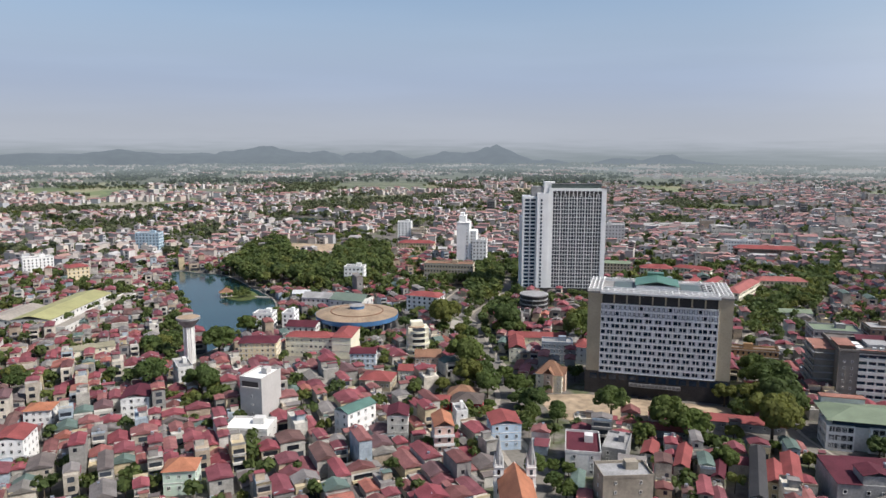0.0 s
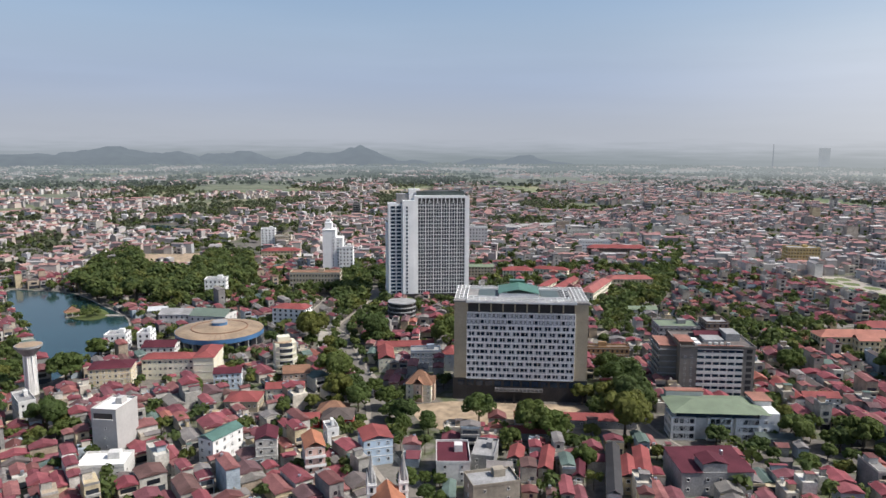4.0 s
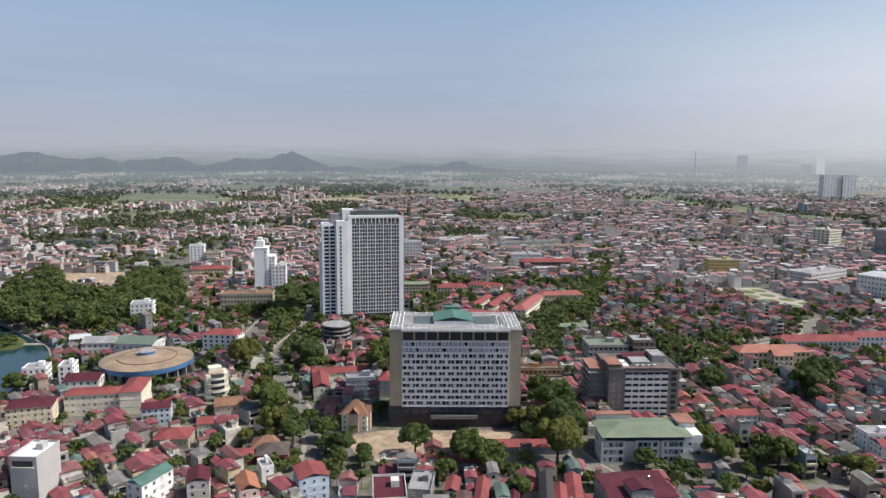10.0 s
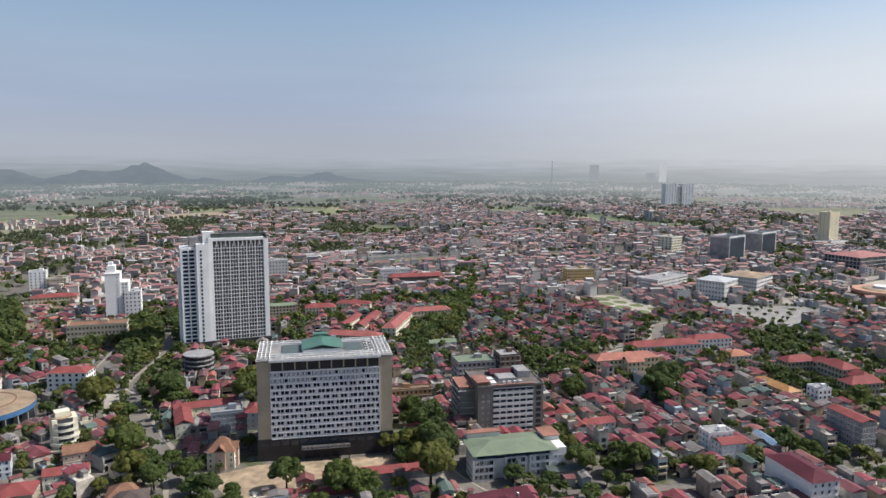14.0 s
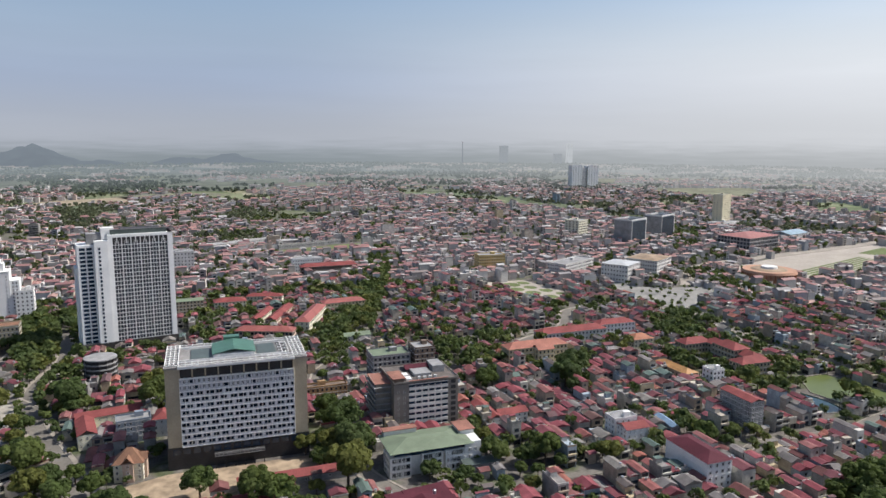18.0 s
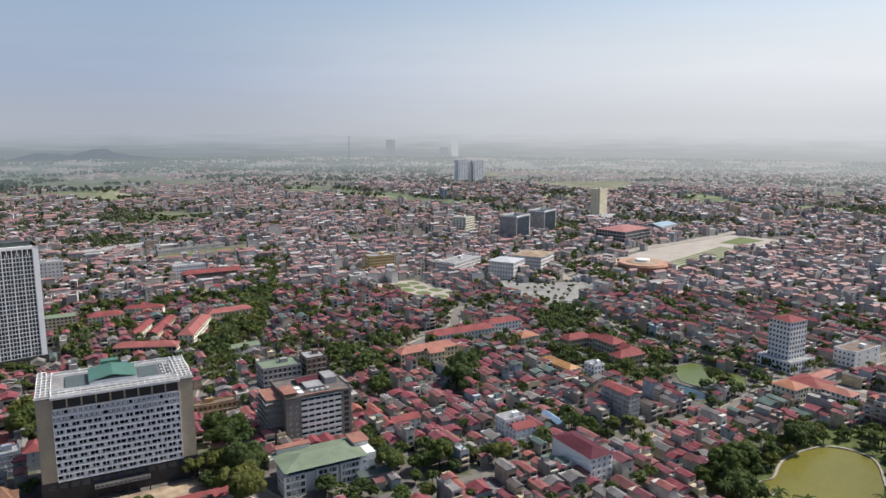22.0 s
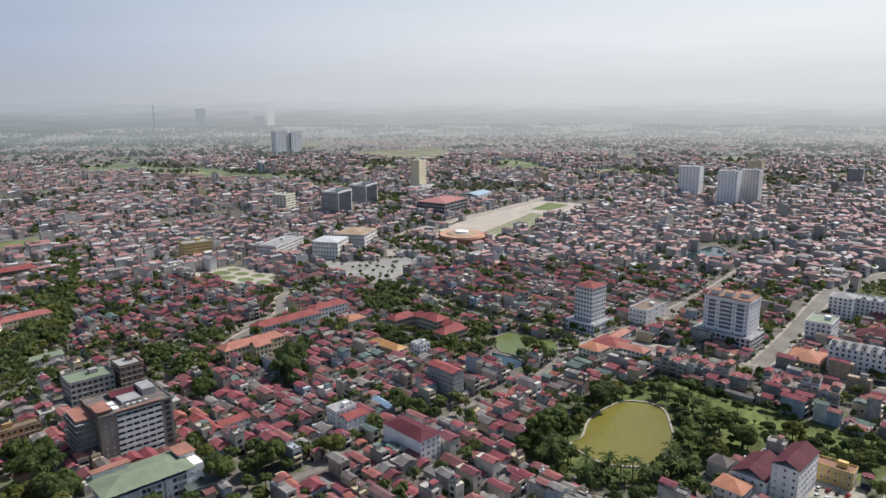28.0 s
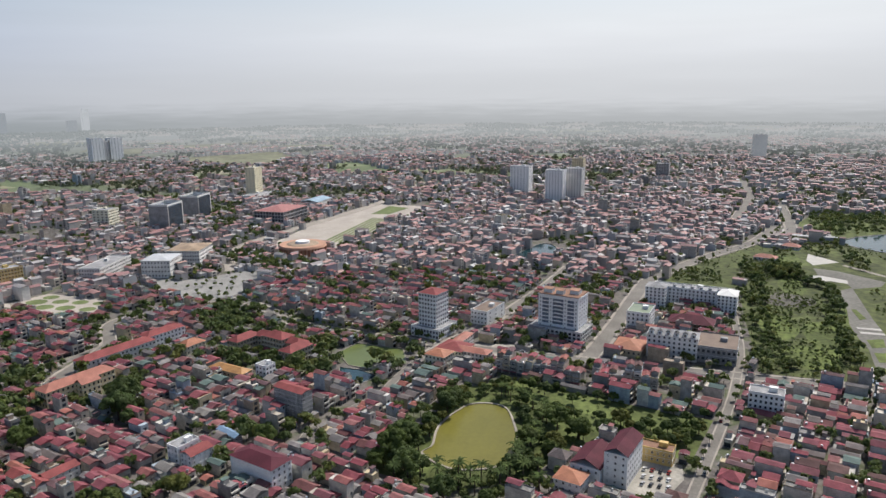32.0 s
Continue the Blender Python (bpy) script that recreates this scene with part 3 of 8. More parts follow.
# water
def pool(name, pts, material, label, z=-0.02, bank=True, margin=3, wide=1.1, curved=True):
    loop = smooth_loop(pts) if curved else pts
    ob = sheet(name, loop, z + 0.08, material, label, "water", margin=margin)
    if bank:
        c = np.mean(loop, axis=0)
        outer = [tuple(np.array(p) + (np.array(p) - c) / np.linalg.norm(np.array(p) - c) * wide) for p in loop]
        sh = Shape().ring(outer, loop, -0.3, 0.55)
        tagged(new("embankment", sh.mesh("embankment", m_paving)), "pale stone embankment round the water", "embankment", "", "structure")
    return ob


pool("water_lake", [(-262, 668), (-225, 582), (-192, 520), (-172, 470), (-152, 428), (-141, 402), (-133, 434), (-130, 466), (-124, 498), (-134, 545), (-163, 592), (-200, 646), (-232, 662)], m_lake, "dark green-blue town lake with still water")
pool("water_pond", [(404, 116), (405, 97), (379, 84), (354, 77), (336, 80), (324, 103), (334, 125), (345, 123), (367, 127), (388, 124)], m_pond, "yellow-green park pond with a stone edge", wide=1.4)
pool("water_garden_pond", [(461, 243), (484, 238), (483, 198), (455, 184), (437, 200), (440, 224)], m_pond2, "pale green garden pond beside a street", wide=0.6, curved=False)
pool("water_canal", [(434, 228), (434, 211), (427, 194), (413, 200), (419, 220)], m_lake, "narrow dark green pool beside a footpath", wide=0.6, curved=False)
pool("water_far_lake", [(1012, -200), (1066, -232), (1095, -290), (1000, -300), (962, -250)], m_lake, "pale far lake behind the big park")
pool("water_back_pond", [(812, 190), (904, 172), (881, 148), (808, 152)], m_lake, "small dark pond among far houses")
pool("water_north_lake", [(-259, 1120), (-251, 1185), (-182, 1150), (-165, 1095), (-230, 1085)], m_lake, "narrow teal lake far behind the town", bank=False)


def lake_island():
    sheet("island", smooth_loop([(-184, 571), (-172, 550), (-158, 544), (-150, 560), (-166, 584)]), 0.5, m_grass, "small green island in the lake", "island", claim=False)
    sheet("causeway", [(-152, 560), (-130, 556), (-130, 553), (-152, 556)], 0.6, m_paving, "narrow pale causeway to the island", "path", claim=False)
    t = thing("pavilion", -176, 560, 0.5, 20, "small pale lakeside pavilion with a tiled roof", "pavilion")
    part("floor", Shape().box(-5, 5, -4, 4, -0.3, 0.4), m_paving, t)
    for x in (-4, 0, 4):
        for y in (-3, 3):
            part("column", Shape().cyl(x, y, 0.4, 3.6, 0.25, 0.25, 8), m_white, t)
    part("roof", Shape().hip(-5, 5, -4, 4, 3.6, 2.4), m_tile, t)
    part("upper_roof", Shape().hip(-2, 2, -1.5, 1.5, 5.6, 1.6), m_tile, t)


lake_island()

# open ground
m_lawn = surf("clipped_lawn", [(0.165, 0.205, 0.075)], 0.95, 0.3, 0.03, 0.3, 0.3)
m_meadow = surf("meadow_scrub", [(0.165, 0.21, 0.052)], 0.95, 0.2, 0.02, 0.5, 0.5)
m_scrub = surf("olive_scrub", [(0.125, 0.15, 0.045)], 0.95, 0.12, 0.018, 0.55, 0.5)
m_gravel = surf("meadow_gravel", [(0.19, 0.18, 0.14)], 0.95, 0.5, 0.05, 0.4, 0.5)
m_square = surf("grey_square_paving", [(0.31, 0.30, 0.275)], 0.9, 0.3, 0.03, 0.2, 0.25)
m_yard = surf("pale_concrete_yard", [(0.42, 0.39, 0.33)], 0.9, 0.5, 0.08, 0.2, 0.3)
m_prom = surf("grey_park_paving", [(0.215, 0.205, 0.18)], 0.95, 0.3, 0.03, 0.25, 0.3, spec=0.1)
m_parade = surf("pink_beige_paving", [(0.42, 0.375, 0.32)], 0.95, 0.3, 0.03, 0.15, 0.2)
sheet("square", [(588, 595), (618, 495), (672, 462), (632, 420), (553, 418), (550, 456)], 0.06, m_square, "wide pale paved town square with low hedges", "square")
sheet("parade_ground", [(778, 519), (932, 536), (1175, 522), (1160, 412), (977, 428), (797, 420)], 0.06, m_parade, "wide sandy parade ground with green lawns", "square")
for i in range(6):
    k0, k1 = i / 6 + 0.02, i / 6 + 0.13
    sheet("lawn", [(843 - 15 * k0, 421 + 41 * k0), (1022 + 8 * k0, 436 + 40 * k0), (1022 + 8 * k1, 436 + 40 * k1), (843 - 15 * k1, 421 + 41 * k1)], 0.12, m_lawn, "clipped green lawn strip on the parade ground", "lawn", claim=False)
sheet("lawn", [(1062, 492), (1150, 498), (1140, 455), (1068, 462)], 0.12, m_lawn, "clipped green lawn on the parade ground", "lawn", claim=False)
sheet("garden_square", [(477, 618), (524, 606), (524, 530), (480, 501), (462, 535)], 0.06, m_parade, "pale gravelled public garden with lawns", "garden")
for gx, gy, gr in ((497, 592, 9), (486, 570, 8), (505, 570, 7), (514, 592, 7), (490, 548, 8), (509, 549, 7), (475, 536, 6), (493, 524, 7), (512, 528, 6)):
    sheet("lawn", [(gx + gr * math.cos(a * 0.52), gy + gr * 1.2 * math.sin(a * 0.52)) for a in range(12)], 0.12, m_lawn, "round green lawn in the garden square", "lawn", claim=False)
sheet("building_site", [(46, 334), (70, 336), (136, 318), (143, 308), (137, 301), (100, 304), (62, 296), (50, 310)], 0.07, m_sandlot, "bare sandy building site with dug soil", "building site")
sheet("paved_yard", [(6, 487), (18, 478), (14, 438), (4, 442)], 0.075, m_yard, "pale paved yard between trees beside the arena", "yard")
sheet("school_yard", [(322, 14), (330, -4), (350, -12), (365, -11), (364, 9), (346, 17)], 0.07, m_yard, "pale concrete school yard with parked cars", "yard")
sheet("park_lawn", [(309, 151), (354, 140), (425, 130), (452, 105), (444, 65), (432, 16), (426, -28), (372, -16), (371, 14), (391, 20), (360, 51), (325, 65), (303, 98)], 0.03, m_grass, "green park lawn with paths round the pond", "lawn")
sheet("park_meadow", [(852, -70), (975, -134), (1010, -190), (900, -330), (590, -330), (515, -220), (514, -62), (650, -59), (694, -60)], 0.03, m_scrub, "wide green meadow with bushes and graves", "lawn")
for mi_, (mx_, my_, ma, mb) in enumerate(((630, -85, 40, 16), (610, -120, 50, 18), (680, -140, 45, 14), (770, -112, 38, 13), (560, -100, 30, 20), (900, -120, 40, 16))):
    sheet("lawn", smooth_loop([(mx_ + ma * math.cos(q * 0.9) * (0.8 + 0.3 * math.sin(q * 2.3)), my_ + mb * math.sin(q * 0.9)) for q in range(7)]), 0.045 + 0.005 * mi_, m_meadow, "green patch of rough meadow grass", "lawn", claim=False)
sheet("far_park", [(1110, -162), (1165, -168), (1260, -208), (1270, -340), (1104, -330), (1102, -285), (1070, -226), (1016, -192)], 0.03, m_grass, "green wooded park land behind the far lake", "lawn")
sheet("scrub_land", [(694, 14), (755, 14), (800, -2), (880, -42), (975, -96), (940, -118), (852, -69), (780, -60), (694, -57)], 0.03, m_scrub, "rough green scrub beside a street", "lawn")
sheet("gravel_patch", smooth_loop([(700, -82), (738, -94), (728, -122), (706, -124), (692, -104)]), 0.09, m_gravel, "pale worn gravel oval on the meadow", "ground", claim=False)
sheet("pale_yard", [(1010, -122), (1045, -116), (1112, -158), (1080, -166)], 0.09, m_paving, "pale sandy yard beside the park", "yard")
m_plaza = surf("pale_plaza_paving", [(0.50, 0.475, 0.43)], 0.9, 0.4, 0.04, 0.15, 0.2)
sheet("promenade", [(765, -154), (780, -168), (674, -164), (590, -164), (500, -156), (506, -138), (539, -139), (588, -144), (614, -142), (650, -142), (694, -148)], 0.07, m_prom, "wide grey paved park promenade between beds", "promenade", claim=False)
for bed in ([(699, -152), (700, -156), (672, -159), (667, -153)], [(612, -147), (618, -160), (597, -157), (593, -147)], [(582, -146), (583, -156), (563, -153), (561, -145)], [(548, -144), (549, -153), (528, -150), (526, -143)]):
    sheet("flower_bed", bed, 0.2, m_meadow, "clipped green bed with a kerb on the promenade", "flower bed", claim=False)
for step_ in ((640, -146), (628, -146)):
    sheet("promenade_step", [(step_[0], step_[1]), (step_[0] + 5, step_[1]), (step_[0] + 5, step_[1] - 18), (step_[0], step_[1] - 18)], 0.22, m_plaza, "pale stone step across the promenade", "step", claim=False)
sheet("park_plaza", [(858, -144), (851, -166), (813, -205), (792, -196), (775, -168), (801, -165), (819, -144)], 0.08, m_prom, "grey paved park square behind trees", "square", claim=False)
sheet("park_plaza", [(820, -131), (824, -145), (810, -169), (795, -167), (802, -152), (792, -135)], 0.1, m_plaza, "bright pale paved park terrace", "square", claim=False)
sheet("park_plaza", [(934, -149), (921, -159), (896, -176), (873, -146), (895, -142)], 0.09, m_plaza, "bright pale paved park forecourt", "square", claim=False)
sheet("park_plaza", [(1103, -139), (1109, -160), (1048, -144), (1005, -131), (1014, -121), (1036, -130)], 0.12, m_plaza, "bright pale sandy forecourt by the street", "square")
sheet("park_path", [(880, -176), (884, -180), (838, -214), (760, -236), (690, -220), (692, -214), (760, -230), (834, -210)], 0.09, m_paving, "pale curved path through the park lawn", "path", claim=False)

sheet("sports_ground", [(-193, 872), (-119, 866), (-104, 768), (-178, 782)], 0.06, m_sandlot, "bare brown sports ground behind trees", "field")

sheet("sports_lawn", [(362, 922), (450, 910), (512, 944), (500, 966), (420, 965), (368, 960)], 0.05, m_lawn, "green sports lawn far behind the schools", "lawn", margin=24)

# streets
road([(40, 200), (38, 230), (31, 262), (26, 292), (33, 330), (30, 369), (22, 440), (26, 500), (50, 560), (60, 640)], 9)
road([(24, 330), (-6, 350), (-40, 372), (-120, 395)], 5, pave=0)
road([(22, 470), (10, 505), (4, 540), (20, 600)], 6, pave=1.5)
road([(527, 345), (515, 310), (508, 270), (504, 231), (503, 175), (502, 130), (502, 53), (504, -44), (508, -138)], 9, pave=3)
road([(470, 178), (520, 165), (569, 150), (690, 129), (790, 118)], 8)
road([(504, 58), (584, 47), (719, 33), (767, 22), (884, -32), (986, -90), (1125, -134)], 12)
road([(986, -90), (1061, -145), (1359, -162)], 14)
road([(1132, -75), (1419, -116), (1691, -119)], 16)
road([(325, -14), (432, -35), (489, -44), (559, -51), (647, -51), (690, -52)], 4.5, pave=1)
road([(516, 175), (440, 180), (395, 180)], 5, pave=0.8)
road([(395, 182), (330, 198), (305, 150), (290, 90), (300, 40)], 4, pave=0.6)
road([(335, 405), (365, 415), (420, 430), (470, 470), (540, 440), (560, 400), (527, 330)], 9)
road([(155, 250), (150, 290), (165, 330), (175, 380), (190, 430), (240, 480), (330, 600), (430, 760)], 7, pave=1.5)
road([(180, 240), (240, 225), (300, 205), (330, 198)], 5, pave=0)
road([(240, 480), (330, 440), (420, 430)], 6, pave=1)
road([(660, 480), (760, 545), (930, 545), (1200, 530), (1500, 560)], 14, m_paving)


# ---- windows ----
WINDOWS = {}


def window_mesh(w, h):
    key = (round(w, 1), round(h, 1))
    if key not in WINDOWS:
        t = min(0.14, w * 0.12)
        corner = [(-1, 0), (1, 0), (1, 1), (-1, 1)]
        v = [(s * w / 2, 0.05, k * h) for s, k in corner] + [(s * w / 2, -0.14, k * h) for s, k in corner]
        inner = [(s * (w / 2 - t), t + k * (h - 2 * t)) for s, k in corner]
        v += [(x, -0.14, z) for x, z in inner] + [(x, 0.0, z) for x, z in inner]
        sh = Shape()
        for i in range(4):
            j = (i + 1) % 4
            sh.add([], [])
            sh.f += [(i, j, 4 + j, 4 + i), (4 + i, 4 + j, 8 + j, 8 + i), (8 + i, 8 + j, 12 + j, 12 + i)]
            sh.mi += [0, 0, 0]
        sh.v = v
        sh.f.append((12, 13, 14, 15))
        sh.mi.append(1)
        WINDOWS[key] = sh.mesh("window", m_offwhite, m_glass)
    return WINDOWS[key]


def window_rows(thing_, w, d, z0, z1, floors, bays, sbays, size, sep, sides="fr l", name="window"):
    """Windows on the front and both ends of a block; few ones apiece, many joined."""
    fh = (z1 - z0) / floors
    ww, wh = size
    me = window_mesh(ww, wh)
    joined = Shape()
    spots = []
    for k in range(floors):
        z = z0 + k * fh + (fh - wh) * 0.5
        if "f" in sides:
            spots += [(w * (i + 0.5) / bays, 0, z, 0) for i in range(bays)]
        if "l" in sides:
            spots += [(0, d * (i + 0.5) / sbays, z, -90) for i in range(sbays)]
        if "r" in sides:
            spots += [(w, d * (i + 0.5) / sbays, z, 90) for i in range(sbays)]
        if "b" in sides:
            spots += [(w * (i + 0.5) / bays, d, z, 180) for i in range(bays)]
    for x, y, z, a in spots:
        if sep:
            ob = new(name, me)
            ob.parent, ob.matrix_basis = thing_, pose(x, y, z, 0, 0, a)
        else:
            c, s = math.cos(radians(a)), math.sin(radians(a))
            q = Shape()
            q.box(-ww / 2, ww / 2, -0.06, 0.05, 0, wh)
            joined.add([(x + p * c - r * s, y + p * s + r * c, z + e) for p, r, e in q.v], q.f)
    if spots and not sep:
        tagged(part("window_panes", joined, m_glass_i, thing_), kind="stuff")


m_steel_roof = surf("pale_metal_roof", [(0.52, 0.53, 0.53)], 0.6, 1.0, 0.1, 0.12, 0.2)
m_bright = surf("bright_white_paint", [(0.82, 0.82, 0.80)], 0.75, 1.0, 0.12, 0.06, 0.1)


def building(name, label, category, x, y, ang, w, d, h, floors, bays, sbays, wall, roof="flat", roofmat=None, rh=2.5, win=(1.2, 1.5), sep=False, z0=0.6, sides="f l r", group="", cornice=True, claim=True, margin=2.0):
    t = thing(name, x, y, 0, ang, label, category, group)
    part("wall", Shape().box(0, w, 0, d, -0.3, h), wall, t)
    if cornice:
        k_ = 0.1 if wall in (m_white, m_bright) else 0.14
        me = Shape().box(-k_, w + k_, -k_, d + k_, -0.28, -0.06).mesh("floor_band", m_offwhite if wall not in (m_white, m_bright) else m_white)
        for k in range(1, floors + 1):
            ob = new("floor_band", me)
            ob.parent, ob.matrix_basis = t, pose(0, 0, z0 + (h - z0) * k / floors)
    if roof == "flat":
        part("roof", Shape().box(0.25, w - 0.25, 0.25, d - 0.25, h, h + 0.12), roofmat or m_grey, t)
        part("parapet", Shape().parapet(-0.1, w + 0.1, -0.1, d + 0.1, h - 0.05, h + 1.0), wall, t)
        k = min(5.0, w * 0.25)
        part("stair_tower", Shape().box(w * 0.55, w * 0.55 + k, d * 0.5, d * 0.5 + min(4, d * 0.3), h, h + 2.8), wall, t)
    elif roof == "hip":
        part("roof", Shape().hip(0, w, 0, d, h, rh), roofmat or m_red, t)
    elif roof == "gable":
        part("roof", Shape().gable(0, w, 0, d, h, rh, along="x" if w > d else "y"), roofmat or m_red, t)
    window_rows(t, w, d, z0, h, floors, bays, sbays, win, sep, sides)
    if claim:
        taken(rect(x, y, ang, w, d), margin)
    return t


# ---- the hotel with the pergola roof ----
m_deck = surf("grey_roof_deck", [(0.33, 0.315, 0.30)], 0.9, 0.8, 0.12, 0.25, 0.35)
m_deepglass = surf("dull_green_glazing", [(0.10, 0.125, 0.115)], 0.4, 0.6, 0.1, 0.2, 0.25, bump=0)


def hotel():
    w, d, h, a0 = 67.0, 36.0, 52.0, 11.5
    t = thing("hotel", 71.5, 339.0, 0, -15.5, "broad white grid-fronted hotel block with beige ends on a dark base", "hotel")
    e = 6.5
    part("core", Shape().box(e, w - e, 2.2, d - 2, a0, h - 1), m_bglass, t, "dark glazing behind the white grid")
    part("podium", Shape().box(-0.5, w + 0.5, 0.5, d, -0.3, a0), m_dgrey, t, "dark stone base storeys")
    part("end_wall", Shape().box(0, e, 0.4, d * 0.8, a0, h - 1.0), m_beige, t, "beige clad end wall")
    part("end_wall", Shape().box(w - e, w, 0.4, d * 0.8, a0, h - 1.0), m_beige, t, "beige clad end wall")
    part("rear_block", Shape().box(w * 0.82, w + 2.5, d * 0.72, d, 0, h - 4), m_beige, t)
    part("rear_block", Shape().box(0.5, w * 0.8, d * 0.78, d, a0, h - 3), m_offwhite, t)
    # white grid: slabs, mullions and infill panels
    fw, floors = w - 2 * e, 11
    top = h - 6.2
    fh = (top - a0) / floors
    rng = random.Random(5)
    for k in range(floors + 1):
        z = a0 + k * fh
        part("floor_slab", Shape().box(e, w - e, -0.25, 2.4, z - 0.19, z + 0.19), m_bright, t)
    bay = fw / 24
    panels = [(q, Shape().box(0, bay * q, 0.1, 0.6, 0.19, fh - 0.19).mesh("infill_panel", m_hotel)) for q in (0.28, 0.38, 0.50)]
    wide = Shape().box(-bay * 0.30, bay * 0.30, 0.1, 0.6, 0.9, fh - 0.22).mesh("infill_panel", m_hotel)
    rail = Shape().box(e, w - e, 0.0, 0.12, 0.19, 0.78).mesh("balustrade", m_hotel)
    lintel = Shape().box(e, w - e, 0.02, 0.14, fh - 0.55, fh - 0.19).mesh("lintel", m_hotel)
    for i in range(25):
        part("mullion", Shape().box(e + i * bay - 0.11, e + i * bay + 0.11, -0.28, 0.6, a0 + 0.2, top - 0.2), m_bright, t)
    for k in range(floors):
        z = a0 + k * fh
        for nm, me in (("balustrade", rail), ("lintel", lintel)):
            ob = new(nm, me)
            ob.parent, ob.matrix_basis = t, pose(0, 0, z)
        for i in range(24):
            if k > 8 and (i + k) % 6:
                ob = new("infill_panel", wide)
                ob.parent, ob.matrix_basis = t, pose(e + (i + 0.5) * bay, 0, z)
            elif (i * 5 + k * 3) % 9:
                q, me = panels[(i * 7 + k * 5 + (i * k) % 3) % 3]
                ob = new("infill_panel", me)
                ob.parent, ob.matrix_basis = t, pose(e + i * bay + (0 if (i + k) % 2 else bay * (1 - q)), 0, z)
    # dark loggia under the roof with piers
    part("loggia", Shape().box(e, w - e, 0.8, 3, top + 0.3, h - 1.2), m_dgrey, t, "dark set-back top storey")
    for i in range(10):
        x = e + i * fw / 9
        part("pier", Shape().box(x - 0.35, x + 0.35, -0.1, 1.6, top + 0.3, h - 0.9), m_beige, t)
    # roof deck, open pergola of white beams all round it, skylights and the green-roofed hall
    part("roof", Shape().box(-0.3, w + 0.3, 0, d, h - 1.0, h - 0.2), m_deck, t, "grey paved roof deck")
    part("roof_edge", Shape().box(e - 0.6, w - e + 0.6, -1.2, -0.1, h - 1.0, h - 0.1), m_white, t)
    for y in (-1.2, 1.8, 5.6, d - 4.0, d - 0.4):
        part("pergola_rail", Shape().box(0.0 if y > 0 else e - 0.6, w if y > 0 else w - e + 0.6, y - 0.2, y + 0.2, h + 0.1, h + 0.5), m_white, t)
    for i in range(19):
        x = e + i * fw / 18
        part("pergola_beam", Shape().box(x - 0.13, x + 0.13, -1.6, 6.0, h + 0.5, h + 0.8), m_white, t)
        if i % 2 == 0:
            part("pergola_beam", Shape().box(x - 0.13, x + 0.13, d - 4.4, d, h + 0.5, h + 0.8), m_white, t)
    for x in (0.2, 2.2, 4.2, 6.2, w - 6.2, w - 4.2, w - 2.2, w - 0.2):
        part("pergola_beam", Shape().box(x - 0.16, x + 0.16, 1.4, d, h + 0.5, h + 0.8), m_white, t)
    for i in range(6):
        y = 9.0 + i * (d - 15.5) / 5
        part("pergola_rail", Shape().box(0.0, 6.4, y - 0.18, y + 0.18, h + 0.1, h + 0.5), m_white, t)
        part("pergola_rail", Shape().box(w - 6.4, w, y - 0.18, y + 0.18, h + 0.1, h + 0.5), m_white, t)
    for i in range(10):
        x = -0.3 + i * (w + 0.6) / 9
        for y in (1.2, d - 4.0):
            part("pergola_post", Shape().box(x - 0.18, x + 0.18, y - 0.18, y + 0.18, h - 0.2, h + 0.12), m_white, t)
    part("roof_walkway", Shape().box(7, w - 8, 7.6, 8.0, h - 0.2, h + 0.8), m_white, t)
    part("roof_walkway", Shape().box(7, w - 8, d - 6.4, d - 6.0, h - 0.2, h + 0.8), m_white, t)
    part("roof_well", Shape().box(12, 21, 10, d - 9, h - 0.2, h + 0.35), m_deepglass, t, "dark green-grey roof glazing")
    part("roof_well", Shape().box(w - 23, w - 14, 10, d - 9, h - 0.2, h + 0.35), m_deepglass, t, "dark green-grey roof glazing")
    for i in range(4):
        part("roof_rail", Shape().box(w - 12.4 + i * 1.5, w - 12.1 + i * 1.5, 9, d - 8, h - 0.2, h + 0.5), m_white, t)
    hall = part("roof_hall", Shape().box(22.5, w - 24.5, 8.5, d - 8, h - 0.2, h + 2.2), m_white, t, "white rooftop hall")
    part("hall_roof", Shape().gable(22.5, w - 24.5, 8.5, d - 8, h + 2.3, 2.2, 0.5, "y"), m_teal, hall, "green sheet roof")
    part("lift_house", Shape().box(28, 36, d - 8, d - 3, h - 0.2, h + 5.2), m_teal, t)
    part("tank", Shape().cyl(39, d - 5, h - 0.2, h + 3.2, 1.5, 1.5, 14), m_steel, t)
    for i in range(7):
        part("air_unit", Shape().box(w - 13 + (i % 2) * 2.4, w - 11.2 + (i % 2) * 2.4, 9 + i * 2.6, 10.6 + i * 2.6, h - 0.2, h + 1.2), m_grey, t)
    # entrance canopy, base openings
    part("canopy", Shape().box(21, 45, -4.0, 0.6, 6.2, 6.9), m_dgrey, t)
    for i in range(6):
        part("canopy_post", Shape().box(21.3 + i * 4.6, 21.8 + i * 4.6, -3.8, -3.3, 0, 6.2), m_dgrey, t)
    lattice = Shape().box(21, 45, -4.25, -4.05, 6.3, 6.6).box(21, 45, -4.25, -4.05, 7.9, 8.2)
    for i in range(13):
        lattice.box(21 + i * 1.98, 21.24 + i * 1.98, -4.25, -4.05, 6.6, 7.9)
    part("canopy_lattice", lattice, m_grey, t, "pale lattice rail above the entrance")
    for i in range(14):
        part("base_window", Shape().box(2 + i * 4.7, 5.4 + i * 4.7, 0.3, 0.6, 7.6, 10.3), m_bglass, t)
